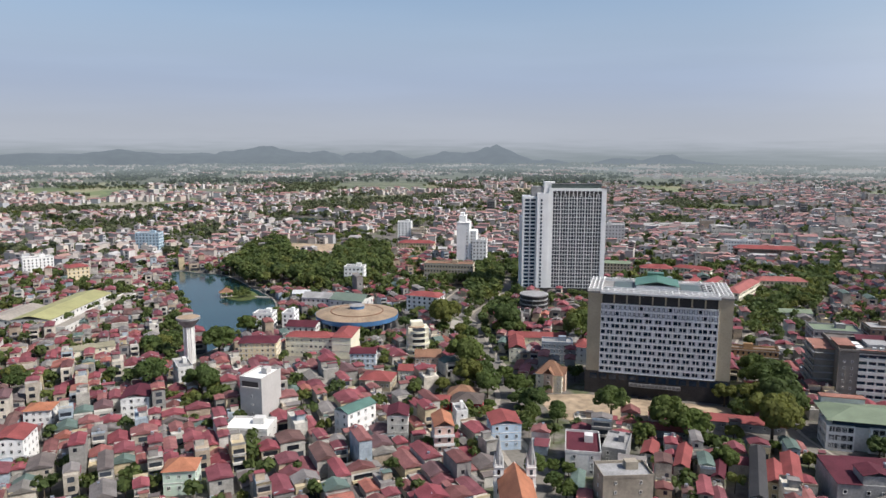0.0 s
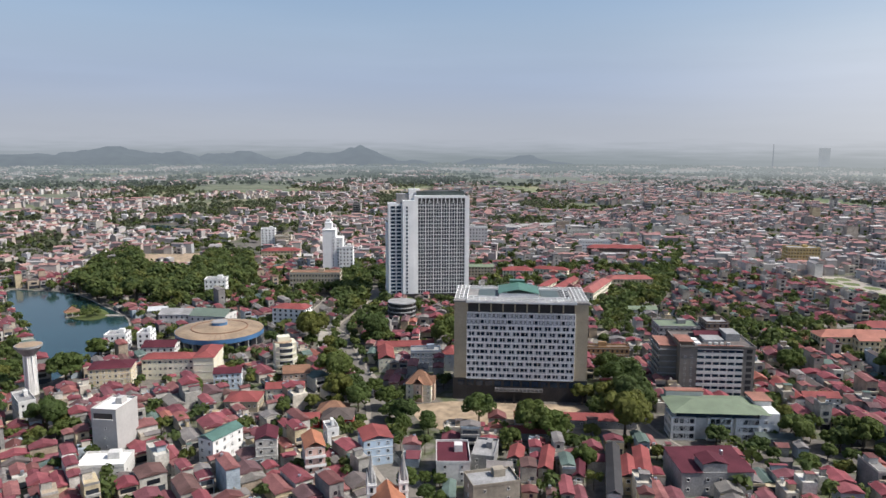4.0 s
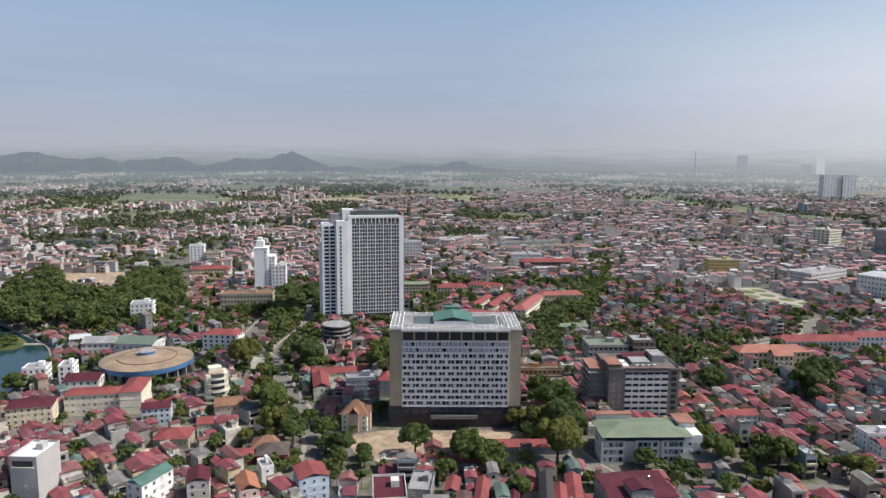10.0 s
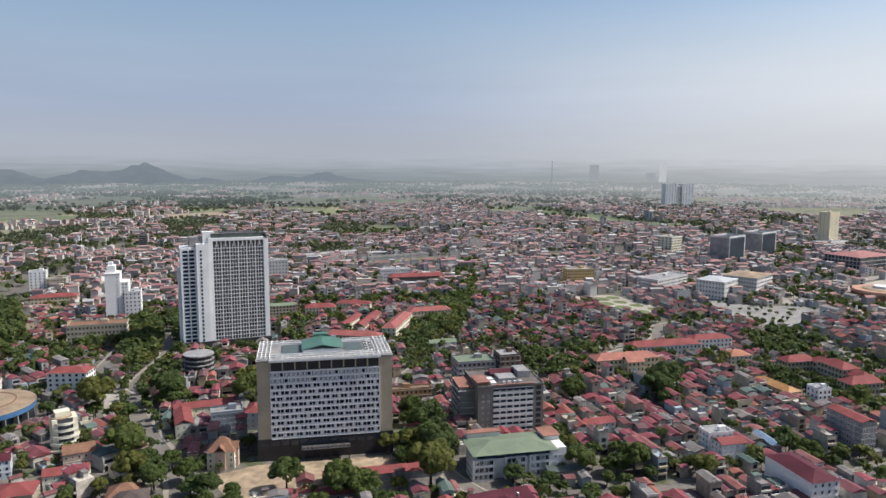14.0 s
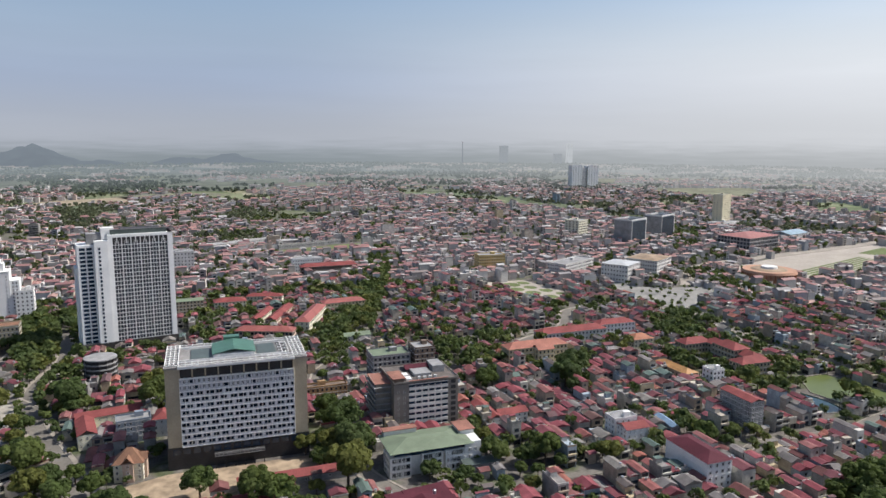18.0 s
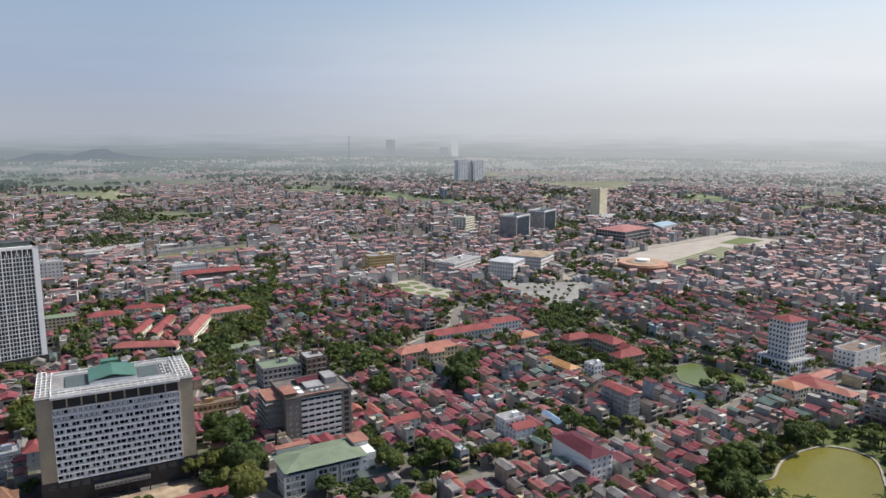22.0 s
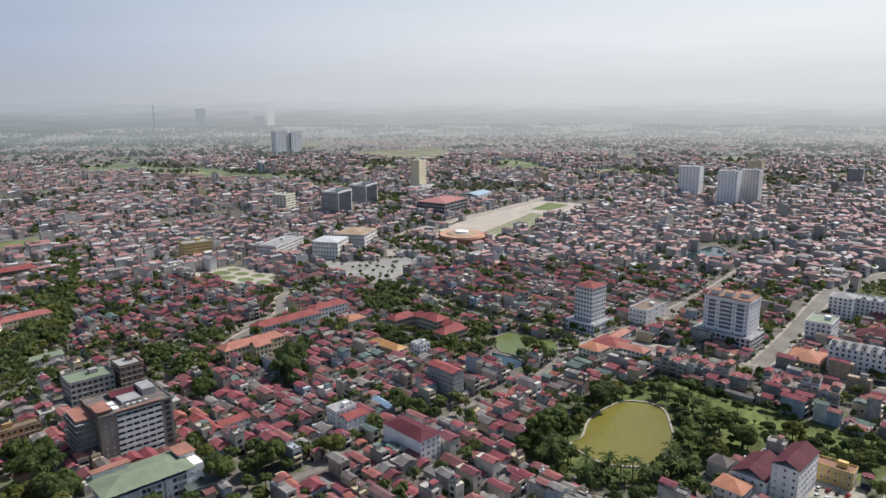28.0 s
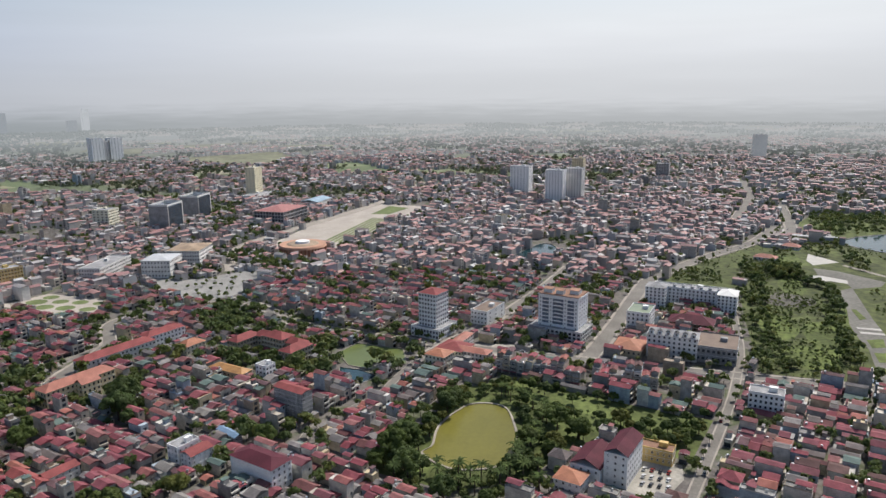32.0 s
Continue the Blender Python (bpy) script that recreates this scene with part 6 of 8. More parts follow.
B("stadium_terrace", "low pale concrete terraces of a sports ground", "stand", -255, 444, 0, 10, 106, 4, 1, 2, 20, m_offwhite, "flat", m_paving)
B("stadium_wing", "low concrete wing beside a sports stand", "stand", -306, 452, 0, 20, 44, 7, 2, 4, 9, m_offwhite, "gable", m_paving, 2)
B("cream_hall", "tall cream hall with a red roof behind the sports ground", "hall", -331, 610, 40, 18, 14, 14, 4, 5, 4, m_cream, "hip", m_red, 2.5)
B("white_flats", "wide white five-storey flats behind trees", "building", -394, 650, 35, 26, 14, 15, 5, 8, 4, m_white)
B("white_house", "white four-storey house block with a red terrace roof", "house", -168, 248, 10, 11, 14, 13, 4, 4, 4, m_white, "gable", m_red, 1.6, (1.2, 1.5), True)
B("long_house", "long low house with a dull olive roof", "house", -213, 384, 34, 26, 9, 6, 2, 8, 3, m_pale, "gable", surf("dull_olive_roof", [(0.27, 0.25, 0.17)], 0.7, 1.0, 0.1, 0.2, 0.3), 2, (1.3, 1.4), True)
B("white_house", "narrow off-white house beside a water tower", "house", -131, 336, 30, 7, 17, 12, 4, 2, 5, m_offwhite, "flat", m_grey, 2, (1.3, 1.6), True)
B("long_flats", "long pale row of four-storey flats", "building", 268, 990, 11, 128, 12, 11, 4, 40, 3, m_offwhite)
B("blue_house", "pale blue block above red roofs", "building", -342, 775, 0, 26, 14, 24, 7, 7, 4, surf("pale_blue_paint", [(0.45, 0.60, 0.70)], 0.8))
B("temple", "low temple hall with sweeping brown tiled roofs", "temple", 2, 322, -10, 14, 12, 4, 1, 4, 3, m_brown, "hip", m_tile, 4, (1.4, 1.6), True)
B("restaurant", "low building with a wide hipped red roof", "building", -42, 341, -10, 16, 14, 5.5, 1, 6, 4, m_beige, "hip", m_red, 3, (1.3, 1.4), True)


m_twin = surf("slate_blue_glass", [(0.075, 0.105, 0.14)], 0.2, 0.4, 0.05, 0.3, 0.3, spec=0.6, bump=0)


def glass_twin(x, y, ang, label):
    t = thing("glass_office", x, y, 0, ang, label, "office")
    w, d, h = 46, 30, 38
    part("core", Shape().box(3, w - 3, -0.4, d, 2, h - 1), m_twin, t, "dark blue curtain wall")
    part("side_wall", Shape().box(0, 3, 0, d, 0, h), m_grey, t)
    part("side_wall", Shape().box(w - 3, w, 0, d, 0, h), m_offwhite, t)
    for k in range(1, 10):
        part("floor_line", Shape().box(3, w - 3, -0.65, -0.35, k * 3.8 - 0.15, k * 3.8 + 0.15), m_dgrey, t)
    for i in range(1, 12):
        part("mullion", Shape().box(3 + i * 3.5 - 0.1, 3 + i * 3.5 + 0.1, -0.65, -0.35, 2, h - 1), m_dgrey, t)
    part("roof_frame", Shape().parapet(0, w, 0, d, h, h + 2.5, 0.6), m_offwhite, t)
    taken(rect(x, y, ang, w, d), 3)


glass_twin(836, 716, 12, "dark blue glass office with grey side walls")
glass_twin(928, 734, 12, "dark blue glass office with white side walls")


def glass_round():
    t = thing("round_glass_house", 66.0, 500.0, 0, 0, "dark round glass building with pale floor rings", "building")
    part("core", Shape().cyl(0, 0, -0.3, 16, 9.4, 9.4, 28), m_dgrey, t)
    for k in range(5):
        part("floor_ring", Shape().cyl(0, 0, 2.6 + k * 3.2, 3.4 + k * 3.2, 10.3, 10.3, 28), m_grey, t)
    for i in range(14):
        a = 2 * math.pi * i / 14
        part("column", Shape().cyl(10 * math.cos(a), 10 * math.sin(a), 0, 16, 0.25, 0.25, 6), m_dgrey, t)
    taken(rect(54, 488, 0, 24, 24), 1)


glass_round()


def chimney():
    t = thing("radio_mast", 2828, 3914, 0, 0, "thin chimney on the skyline, grey with painted haze", "mast")
    # the shaft shares the haze glow painted on the hills
    part("shaft", Shape().cyl(0, 0, 0, 138, 4.2, 2.2, 12), m_farhill, t)
    part("cap", Shape().cyl(0, 0, 138, 141, 2.6, 2.6, 12), m_red, t)


chimney()


def monument():
    t = thing("monument", 655, 408, 0, 0, "white figure-shaped monument on a stepped plinth", "monument")
    part("plinth", Shape().box(-5, 5, -5, 5, 0, 1.2).box(-3.4, 3.4, -3.4, 3.4, 1.2, 4.0), m_white, t)
    part("shaft", Shape().cyl(0, 0, 4, 11, 1.9, 1.0, 10).cyl(0, 0, 11, 13, 0.9, 0.7, 10), m_white, t)


monument()


# single houses that stand out among the near roofs
m_sky = surf("sky_blue_paint", [(0.50, 0.62, 0.74)], 0.8, 1.0, 0.2, 0.1, 0.2)
m_pink = surf("pink_paint", [(0.66, 0.45, 0.38)], 0.8, 1.0, 0.2, 0.12, 0.2)
m_deepgreen = surf("deep_green_sheet", [(0.10, 0.19, 0.16)], 0.6, 2.0, 0.2, 0.2, 0.3)
B("blue_house", "pale blue house with a maroon sheet roof", "house", 20, 270, 6, 12, 13, 11, 3, 3, 3, m_sky, "gable", m_red, 1.8, (1.3, 1.6), True)
pink = B("pink_house", "pink four-storey house with white balconies", "house", -3, 258, 6, 7.5, 13, 15, 4, 2, 3, m_pink, "gable", m_orange, 2.4, (1.4, 1.8), True)
for k in range(1, 4):
    slab = part("balcony", Shape().box(-0.2, 7.7, -1.3, -0.1, 0.6 + 3.6 * k - 0.2, 0.6 + 3.6 * k), m_white, pink)
    part("balustrade", Shape().box(-0.2, 7.7, -1.3, -1.15, 0.6 + 3.6 * k, 1.5 + 3.6 * k), m_white, slab)
B("grey_house", "lilac-grey house with a maroon roof", "house", -23, 279, 0, 8.5, 12, 11, 3, 2, 3, m_wall, "gable", m_purple, 1.8, (1.3, 1.6), True)
B("green_roofed_house", "white house with a dark green sheet roof", "house", -46, 286, -38, 8, 17, 11, 3, 2, 4, m_white, "gable", m_deepgreen, 1.8, (1.3, 1.6), True)
B("long_house", "low cream range with a long red roof", "house", -23, 351, -4, 19, 9, 7, 2, 6, 2, m_pale, "gable", m_red, 2.2, (1.3, 1.5), True)
B("mint_house", "mint green house with an orange tiled roof", "house", -98, 232, 8, 11, 10, 9, 2, 3, 3, m_mint, "hip", m_orange, 3, (1.4, 1.6), True)
B("maroon_house", "white house with a deep maroon sheet roof", "house", -144, 301, 14, 12, 15, 10, 3, 4, 4, m_white, "gable", m_purple, 1.8, (1.3, 1.6), True)
B("white_house", "white house with an orange front roof", "house", -180, 288, 10, 11, 10, 9, 3, 4, 3, m_white, "hip", m_orange, 2, (1.3, 1.5), True)
B("white_house", "narrow white house with a blank front", "house", 6, 288, 10, 5, 9, 9, 3, 1, 2, m_white, "flat", None, 2, (1.0, 1.2), True)


def dormers(t, w, h, n, y0, roof):
    """White gabled dormers along a roof edge, each with its window."""
    for i in range(n):
        x = w * (i + 0.5) / n
        body = part("dormer", Shape().box(x - 1.5, x + 1.5, y0, y0 + 3.2, h + 0.15, h + 2.6), m_bright, t)
        part("dormer_roof", Shape().gable(x - 1.5, x + 1.5, y0, y0 + 3.2, h + 2.6, 1.3, 0.3, "y"), roof, body)
        part("dormer_window", Shape().box(x - 0.6, x + 0.6, y0 - 0.06, y0 + 0.05, h + 0.7, h + 2.2), m_glass, body)


dormers(long_block, 70, 17, 9, 0.6, m_grey)
dormers(villa_block, 36, 18, 6, 0.2, m_dgrey)


# ---- trees ----
def leaf_cloud(rng, height, spread, clumps, leaves, size):
    """Crown of many small leaf tufts gathered in uneven clumps."""
    V, F = [], []
    for c in range(clumps):
        # clumps sit on an uneven dome, a few of them inside it
        a, e = rng.uniform(0, 6.283), math.asin(rng.uniform(-0.25, 1.0))
        r = spread * 0.74 * rng.uniform(0.75, 1.05) * (0.45 if c % 6 == 0 else 1.0)
        cx, cy = r * math.cos(e) * math.cos(a), r * math.cos(e) * math.sin(a)
        cz = height * 0.56 + r * math.sin(e) * height / spread * 0.42
        cr = spread * rng.uniform(0.2, 0.34)
        for _ in range(leaves):
            d = Vector((rng.gauss(0, 1), rng.gauss(0, 1), rng.gauss(0.25, 0.9))).normalized()
            k = cr * rng.uniform(0.82, 1.04)
            p = Vector((cx, cy, cz)) + Vector((d.x * k, d.y * k, d.z * k * 0.75))
            n = (d + Vector((rng.uniform(-1, 1), rng.uniform(-1, 1), rng.uniform(-0.3, 1))) * 0.42).normalized()
            u = n.orthogonal().normalized()
            u = (u * math.cos(k * 37) + n.cross(u) * math.sin(k * 37)).normalized()
            w = n.cross(u)
            s = size * rng.uniform(0.6, 1.3)
            i = len(V)
            V += [tuple(p - u * s), tuple(p - w * s * 0.6), tuple(p + u * s), tuple(p + w * s * 0.7)]
            F.append((i, i + 1, i + 2, i + 3))
    return V, F


def tree_prototype(seed, height, spread):
    rng = random.Random(seed)
    t = new("tree")
    sh = Shape().cyl(0, 0, -0.2, height * 0.42, 0.035 * height, 0.02 * height, 8)
    for i in range(5):
        a = i * 1.256 + rng.uniform(-0.3, 0.3)
        z0 = height * rng.uniform(0.28, 0.42)
        dx, dy, dz = math.cos(a) * spread * 0.55, math.sin(a) * spread * 0.55, height * 0.3
        r = 0.012 * height
        v = [(r * math.cos(q), r * math.sin(q), z0) for q in (0, 2.1, 4.2)] + [(dx, dy, z0 + dz)]
        sh.add(v, [(0, 1, 3), (1, 2, 3), (2, 0, 3)])
    part("trunk", sh, m_bark, t)
    V, F = leaf_cloud(rng, height, spread, 40, 84, 0.049 * height)
    c = Shape()
    c.add(V, F)
    part("crown", c, m_leaf, t, "dense dark green leafy crown")
    return tagged(t, "broad dark green leafy street tree", "tree", "trees of the town")


m_frond = surf("palm_frond", [(0.075, 0.105, 0.035), (0.09, 0.12, 0.04), (0.065, 0.09, 0.032)], 0.95, 1.0, 0.3, 0.3, 0.3, "object", bump=0, spec=0.05)


def palm_prototype(seed):
    rng = random.Random(seed)
    t = new("palm_tree")
    part("trunk", Shape().cyl(0, 0, -0.2, 7.5, 0.32, 0.2, 8), m_bark, t)
    sh = Shape()
    for i in range(16):
        a = i * 0.3927 + rng.uniform(-0.1, 0.1)
        droop = rng.uniform(0.2, 1.1)
        pts = []
        for k in range(5):
            s = k / 4
            r, z = 3.8 * s, 7.5 + 1.6 * math.sin(s * 2.2) * (1.1 - droop * 0.6) - 2.2 * droop * s * s
            wdt = 0.55 * (1 - s) + 0.08
            pts.append((r * math.cos(a) - wdt * math.sin(a), r * math.sin(a) + wdt * math.cos(a), z - 0.15))
            pts.append((r * math.cos(a), r * math.sin(a), z))
            pts.append((r * math.cos(a) + wdt * math.sin(a), r * math.sin(a) - wdt * math.cos(a), z - 0.15))
        f = []
        for k in range(4):
            b = 3 * k
            f += [(b, b + 1, b + 4, b + 3), (b + 1, b + 2, b + 5, b + 4)]
        sh.add(pts, f)
    part("fronds", sh, m_frond, t, "arching green palm fronds")
    return tagged(t, "tall palm with arching green fronds by the pond", "palm tree", "palms round the pond")


TREES = [tree_prototype(s, h, r) for s, h, r in ((1, 9.5, 4.6), (2, 11.5, 5.6), (3, 8.0, 4.4), (4, 13.0, 6.6), (5, 7.0, 3.4), (6, 10.5, 5.0))]
first_use = set()
tree_spots, tree_rng = [], random.Random(11)
TREE_LIMIT = 345


def place(proto, m):
    """The prototype itself is the first of its kind."""
    if proto not in first_use:
        first_use.add(proto)
        proto.matrix_world = m
        return proto
    return copy_thing(proto, m)


FAR_TREES, WOOD = [], []


def plant(x, y, size=1.0):
    k = tree_rng.randrange(6)
    s = size * tree_rng.uniform(0.8, 1.2)
    near = math.hypot(x, y) < 470
    if near and len(tree_spots) < TREE_LIMIT:
        tree_spots.append((x, y))
        place(TREES[k], pose(x, y, 0, 0, 0, tree_rng.uniform(0, 360)) @ Matrix.Diagonal((s, s, s * tree_rng.uniform(0.9, 1.1), 1)))
    elif size > 1.3:
        WOOD.append((x, y, 10.0 * s))
    else:
        FAR_TREES.append((x, y, 10.0 * s))
    mark(x, y, 2.6 * s)


def grove(poly, step, size=1.0, jitter=0.4, chance=0.9, check=True):
    p = np.array(poly, float)
    lo, hi = p.min(0), p.max(0)
    pts = [(x + tree_rng.uniform(-jitter, jitter) * step, y + tree_rng.uniform(-jitter, jitter) * step) for x in np.arange(lo[0], hi[0], step) for y in np.arange(lo[1], hi[1], step) if tree_rng.random() < chance]
    if not pts:
        return
    pts = np.array(pts)
    ok = inside(pts, p)
    if check:
        ok &= free(pts)
    for x, y in pts[ok]:
        plant(x, y, size)


def row(a, b, step, size=0.8):
    n = max(1, int(math.hypot(b[0] - a[0], b[1] - a[1]) / step))
    for i in range(n):
        k = (i + tree_rng.uniform(0.2, 0.8)) / n
        plant(a[0] + (b[0] - a[0]) * k + tree_rng.uniform(-1, 1), a[1] + (b[1] - a[1]) * k + tree_rng.uniform(-1, 1), size)


# near groves first, so that they are single trees
BIG = ((96, 284, 1.25), (103, 276, 0.9), (121, 278, 1.3), (136, 276, 1.3), (147, 316, 1.1), (160, 330, 1.1), (146, 326, 1.0), (176, 358, 1.0), (168, 350, 1.0), (157, 303, 1.0), (150, 301, 0.9), (134, 303, 0.7), (188, 417, 1.1), (203, 414, 1.1),
       (205, 435, 1.0), (42, 310, 1.4), (32, 350, 1.0), (12, 334, 1.0), (20, 303, 0.9), (12, 367, 1.0), (1, 451, 1.2), (40, 450, 1.1), (40, 400, 0.9), (84, 447, 1.1), (85, 414, 1.1), (-130, 396, 1.75), (-111, 321, 0.9), (-22, 506, 1.1), (-51, 557, 1.3),
       (-28, 500, 1.1), (0, 444, 1.2), (2, 468, 1.1), (-25, 456, 1.0), (-52, 418, 0.8), (-125, 439, 1.1), (-60, 360, 0.8), (-20, 364, 0.9), (0, 336, 1.0), (-14, 332, 0.9), (13, 399, 1.0), (13, 382, 0.9), (172, 262, 1.1), (176, 265, 0.9), (76, 303, 0.7),
       (290, 387, 1.3), (276, 398, 1.2), (265, 421, 1.1), (293, 376, 1.2), (306, 419, 1.2), (286, 360, 1.1), (335, 338, 1.2), (323, 318, 1.2), (309, 306, 0.9), (341, 350, 1.1), (330, 422, 1.0), (336, 407, 1.0), (413, 353, 1.1), (408, 363, 1.1), (372, 350, 1.0),
       (418, 256, 1.5), (408, 261, 1.4), (418, 322, 1.0), (429, 258, 1.3), (447, 204, 1.3), (256, 226, 1.2), (269, 344, 0.9), (321, 205, 1.2), (314, 213, 1.0), (330, 209, 0.9), (-182, 448, 0.9), (-168, 422, 0.9), (-166, 404, 0.9), (-186, 470, 0.8),
       (36, 331, 1.0), (21, 350, 1.0), (51, 297, 1.1), (67, 455, 1.0), (50, 446, 1.0), (89, 442, 1.1), (226, 297, 0.75), (219, 281, 0.8), (213, 268, 0.8), (216, 259, 0.7), (218, 249, 0.9), (185, 251, 0.8), (187, 244, 0.7), (195, 233, 0.9), (216, 235, 0.8),
       (205, 226, 0.8), (301, 398, 1.2), (303, 427, 1.0), (290, 428, 1.0), (278, 349, 0.8), (330, 327, 1.1), (346, 416, 0.9), (341, 433, 0.9), (211, 430, 1.0), (199, 434, 1.0), (231, 252, 0.8), (210, 241, 0.8),
       (-193, 514, 0.9), (-181, 466, 0.9), (-181, 443, 0.9), (-165, 415, 0.9), (-170, 396, 0.8), (-206, 542, 0.9), (-185, 493, 0.9), (-218, 340, 0.9), (-208, 337, 0.9), (-202, 345, 0.9), (-145, 337, 0.9), (-117, 328, 0.9), (-109, 323, 0.8), (-207, 320, 0.7), (-172, 345, 0.7), (-135, 418, 1.0))
for bx_, by_, bk_ in BIG:
    plant(bx_, by_, bk_)
    mark(bx_, by_, 4.2 * bk_)
# big single crowns by the hotel, the street and the church
for cx_, cy_, rx_, ry_, n_, k_ in ((44, 246, 5, 9, 5, 0.65), (53, 306, 2, 2, 1, 0.8),
                                   (163, 350, 8, 24, 8, 0.85), (142, 310, 10, 14, 11, 0.85), (-166, 400, 7, 7, 5, 0.8), (-210, 345, 13, 5, 5, 0.7), (-117, 332, 8, 3, 3, 0.7), (-134, 330, 3, 10, 3, 0.7)):
    for i in range(n_):
        plant(cx_ + tree_rng.uniform(-rx_, rx_), cy_ + tree_rng.uniform(-ry_, ry_), k_ * tree_rng.uniform(0.85, 1.1))
grove([(10, 300), (24, 290), (24, 330), (30, 425), (10, 410)], 12, 0.9, chance=0.55)
grove([(34, 424), (44, 424), (52, 484), (40, 490)], 8, 1.0)
grove([(10, 430), (18, 430), (20, 490), (6, 480)], 8, 0.9)
grove([(259, 419), (271, 438), (318, 426), (323, 392), (292, 356), (272, 376)], 10.5, 0.95, chance=0.75)
for sx_, sy_, ss_ in ((107, 268, 0.8), (116, 265, 0.8), (105, 276, 0.9), (89, 267, 0.5), (99, 261, 0.45), (83, 275, 0.5), (133, 268, 0.8), (112, 257, 0.7), (106, 250, 0.5), (140, 254, 0.5), (40, 237, 0.7), (34, 246, 0.7), (43, 229, 0.6), (199, 262, 0.6), (206, 256, 0.7), (221, 247, 0.6)):
    plant(sx_, sy_, ss_)
for k_ in range(20):
    by_ = 184 + 8.2 * k_
    bx_ = float(np.interp(by_, (175, 231, 270, 310, 345), (503, 504, 508, 515, 527)))
    plant(bx_ - 6.2, by_, tree_rng.uniform(0.42, 0.6))
    plant(bx_ + 6.2, by_ + 3, tree_rng.uniform(0.5, 0.75))
for sx_, sy_, ss_ in ((449, 250, 1.5), (440, 262, 1.2), (421, 257, 1.2), (410, 262, 1.0), (438, 192, 1.4), (401, 199, 0.8), (411, 188, 0.8), (402, 264, 0.7), (420, 244, 0.8), (474, 180, 0.8), (456, 180, 0.7), (466, 176, 0.7), (490, 291, 0.9), (482, 300, 0.8), (340, 214, 0.7), (325, 217, 0.8), (258, 233, 0.9)):
    plant(sx_, sy_, ss_)
for sx_, sy_, ss_ in ((20, 360, 0.7), (22, 330, 0.8), (19, 396, 0.8), (25, 377, 0.7), (15, 346, 0.6), (17, 428, 0.7), (22, 312, 0.6), (-2, 334, 0.5), (-33, 379, 0.5), (-14, 305, 0.45), (36, 316, 0.9), (40, 300, 0.8)):
    plant(sx_, sy_, ss_)
grove([(222, 252), (224, 236), (250, 233), (267, 228), (262, 240)], 8, 0.8, chance=0.8)
park = [(309, 151), (354, 140), (425, 130), (452, 105), (444, 65), (432, 16), (426, -25), (385, -16), (374, 14), (391, 20), (360, 51), (325, 65), (303, 98)]
pond_edge = np.array([(404, 116), (405, 97), (379, 84), (354, 77), (336, 80), (324, 103), (334, 125), (345, 121), (367, 126), (386, 122)], float)
pc = pond_edge.mean(0)
pond_wide = pc + (pond_edge - pc) * 1.16


def park_trees():
    rng = random.Random(21)
    pts = np.array([(x + rng.uniform(-4, 4), y + rng.uniform(-4, 4)) for x in range(290, 460, 7) for y in range(-30, 160, 7)], float)
    ok = inside(pts, np.array(park, float)) & ~inside(pts, pond_wide)
    for x, y in pts[ok]:
        clearing = (384 < x < 400 and 26 < y < 58) or (410 < x < 426 and 26 < y < 52) or math.hypot(x - 404, y - 68) < 9 or math.hypot(x - 411, y + 3) < 7 or (x < 326 and y < 118)
        if not clearing and rng.random() < (0.96 if x < 405 else 0.7):
            plant(x, y, rng.uniform(0.6, 0.9) * (1.0 if x < 405 else 0.66))


park_trees()
for sx_, sy_, ss_ in ((294, 140, 0.7), (290, 127, 0.8), (289, 112, 0.8), (296, 100, 0.8), (298, 90, 0.8), (296, 78, 0.9), (290, 86, 0.8), (312, 62, 0.7), (320, 58, 0.8), (302, 74, 0.8), (292, 99, 0.7)):
    plant(sx_, sy_, ss_)
PALMS = [palm_prototype(7), palm_prototype(8)]
for i, (px_, py_) in enumerate(((308, 107), (308, 102), (311, 97), (312, 91), (315, 86), (318, 82), (314, 128), (315, 134), (311, 118), (320, 74), (334, 72), (348, 73), (322, 66), (331, 60), (310, 75), (306, 67), (314, 56), (303, 86), (349, 68), (303, 120), (300, 128), (305, 95), (299, 102), (327, 74), (341, 74), (316, 110))):
    place(PALMS[i % 2], pose(px_, py_, 0, 0, 0, i * 50) @ Matrix.Scale(tree_rng.uniform(1.0, 1.3), 4))
for i in range(18):
    k = i / 17
    qx, qy = (421 - 40 * k, 104 - 74 * k) if k < 0.5 else (401 - 90 * (k - 0.5), 67 + 4 * (k - 0.5))
    place(PALMS[i % 2], pose(qx + tree_rng.uniform(-2.5, 2.5), qy + tree_rng.uniform(-2.5, 2.5), 0, 0, 0, i * 40) @ Matrix.Scale(tree_rng.uniform(0.9, 1.15), 4))
# groves farther off
grove([(409, 262), (420, 258), (428, 234), (412, 228), (404, 240)], 7, 1.15, check=False)
grove([(440, 176), (430, 182), (424, 196), (432, 204), (440, 190)], 6, 1.0, check=False)
grove([(24, 532), (6, 600), (32, 690), (80, 710), (62, 585), (40, 511)], 9, 1.2)
grove([(122, 700), (200, 690), (215, 610), (160, 600)], 12, 1.0, chance=0.7)
grove([(160, 440), (196, 447), (232, 470), (240, 480), (270, 540), (290, 575), (262, 590), (220, 500), (172, 470)], 9, 1.0, chance=0.42)
grove([(400, 300), (412, 310), (424, 330), (426, 300), (415, 270)], 8, 1.0)
grove([(360, 395), (330, 410), (300, 425), (290, 440), (340, 440), (420, 420), (430, 395), (424, 384)], 8, 1.0, chance=0.8)
grove([(268, 420), (276, 433), (316, 445), (366, 460), (374, 446), (330, 424), (300, 410)], 8, 0.8, chance=0.9)
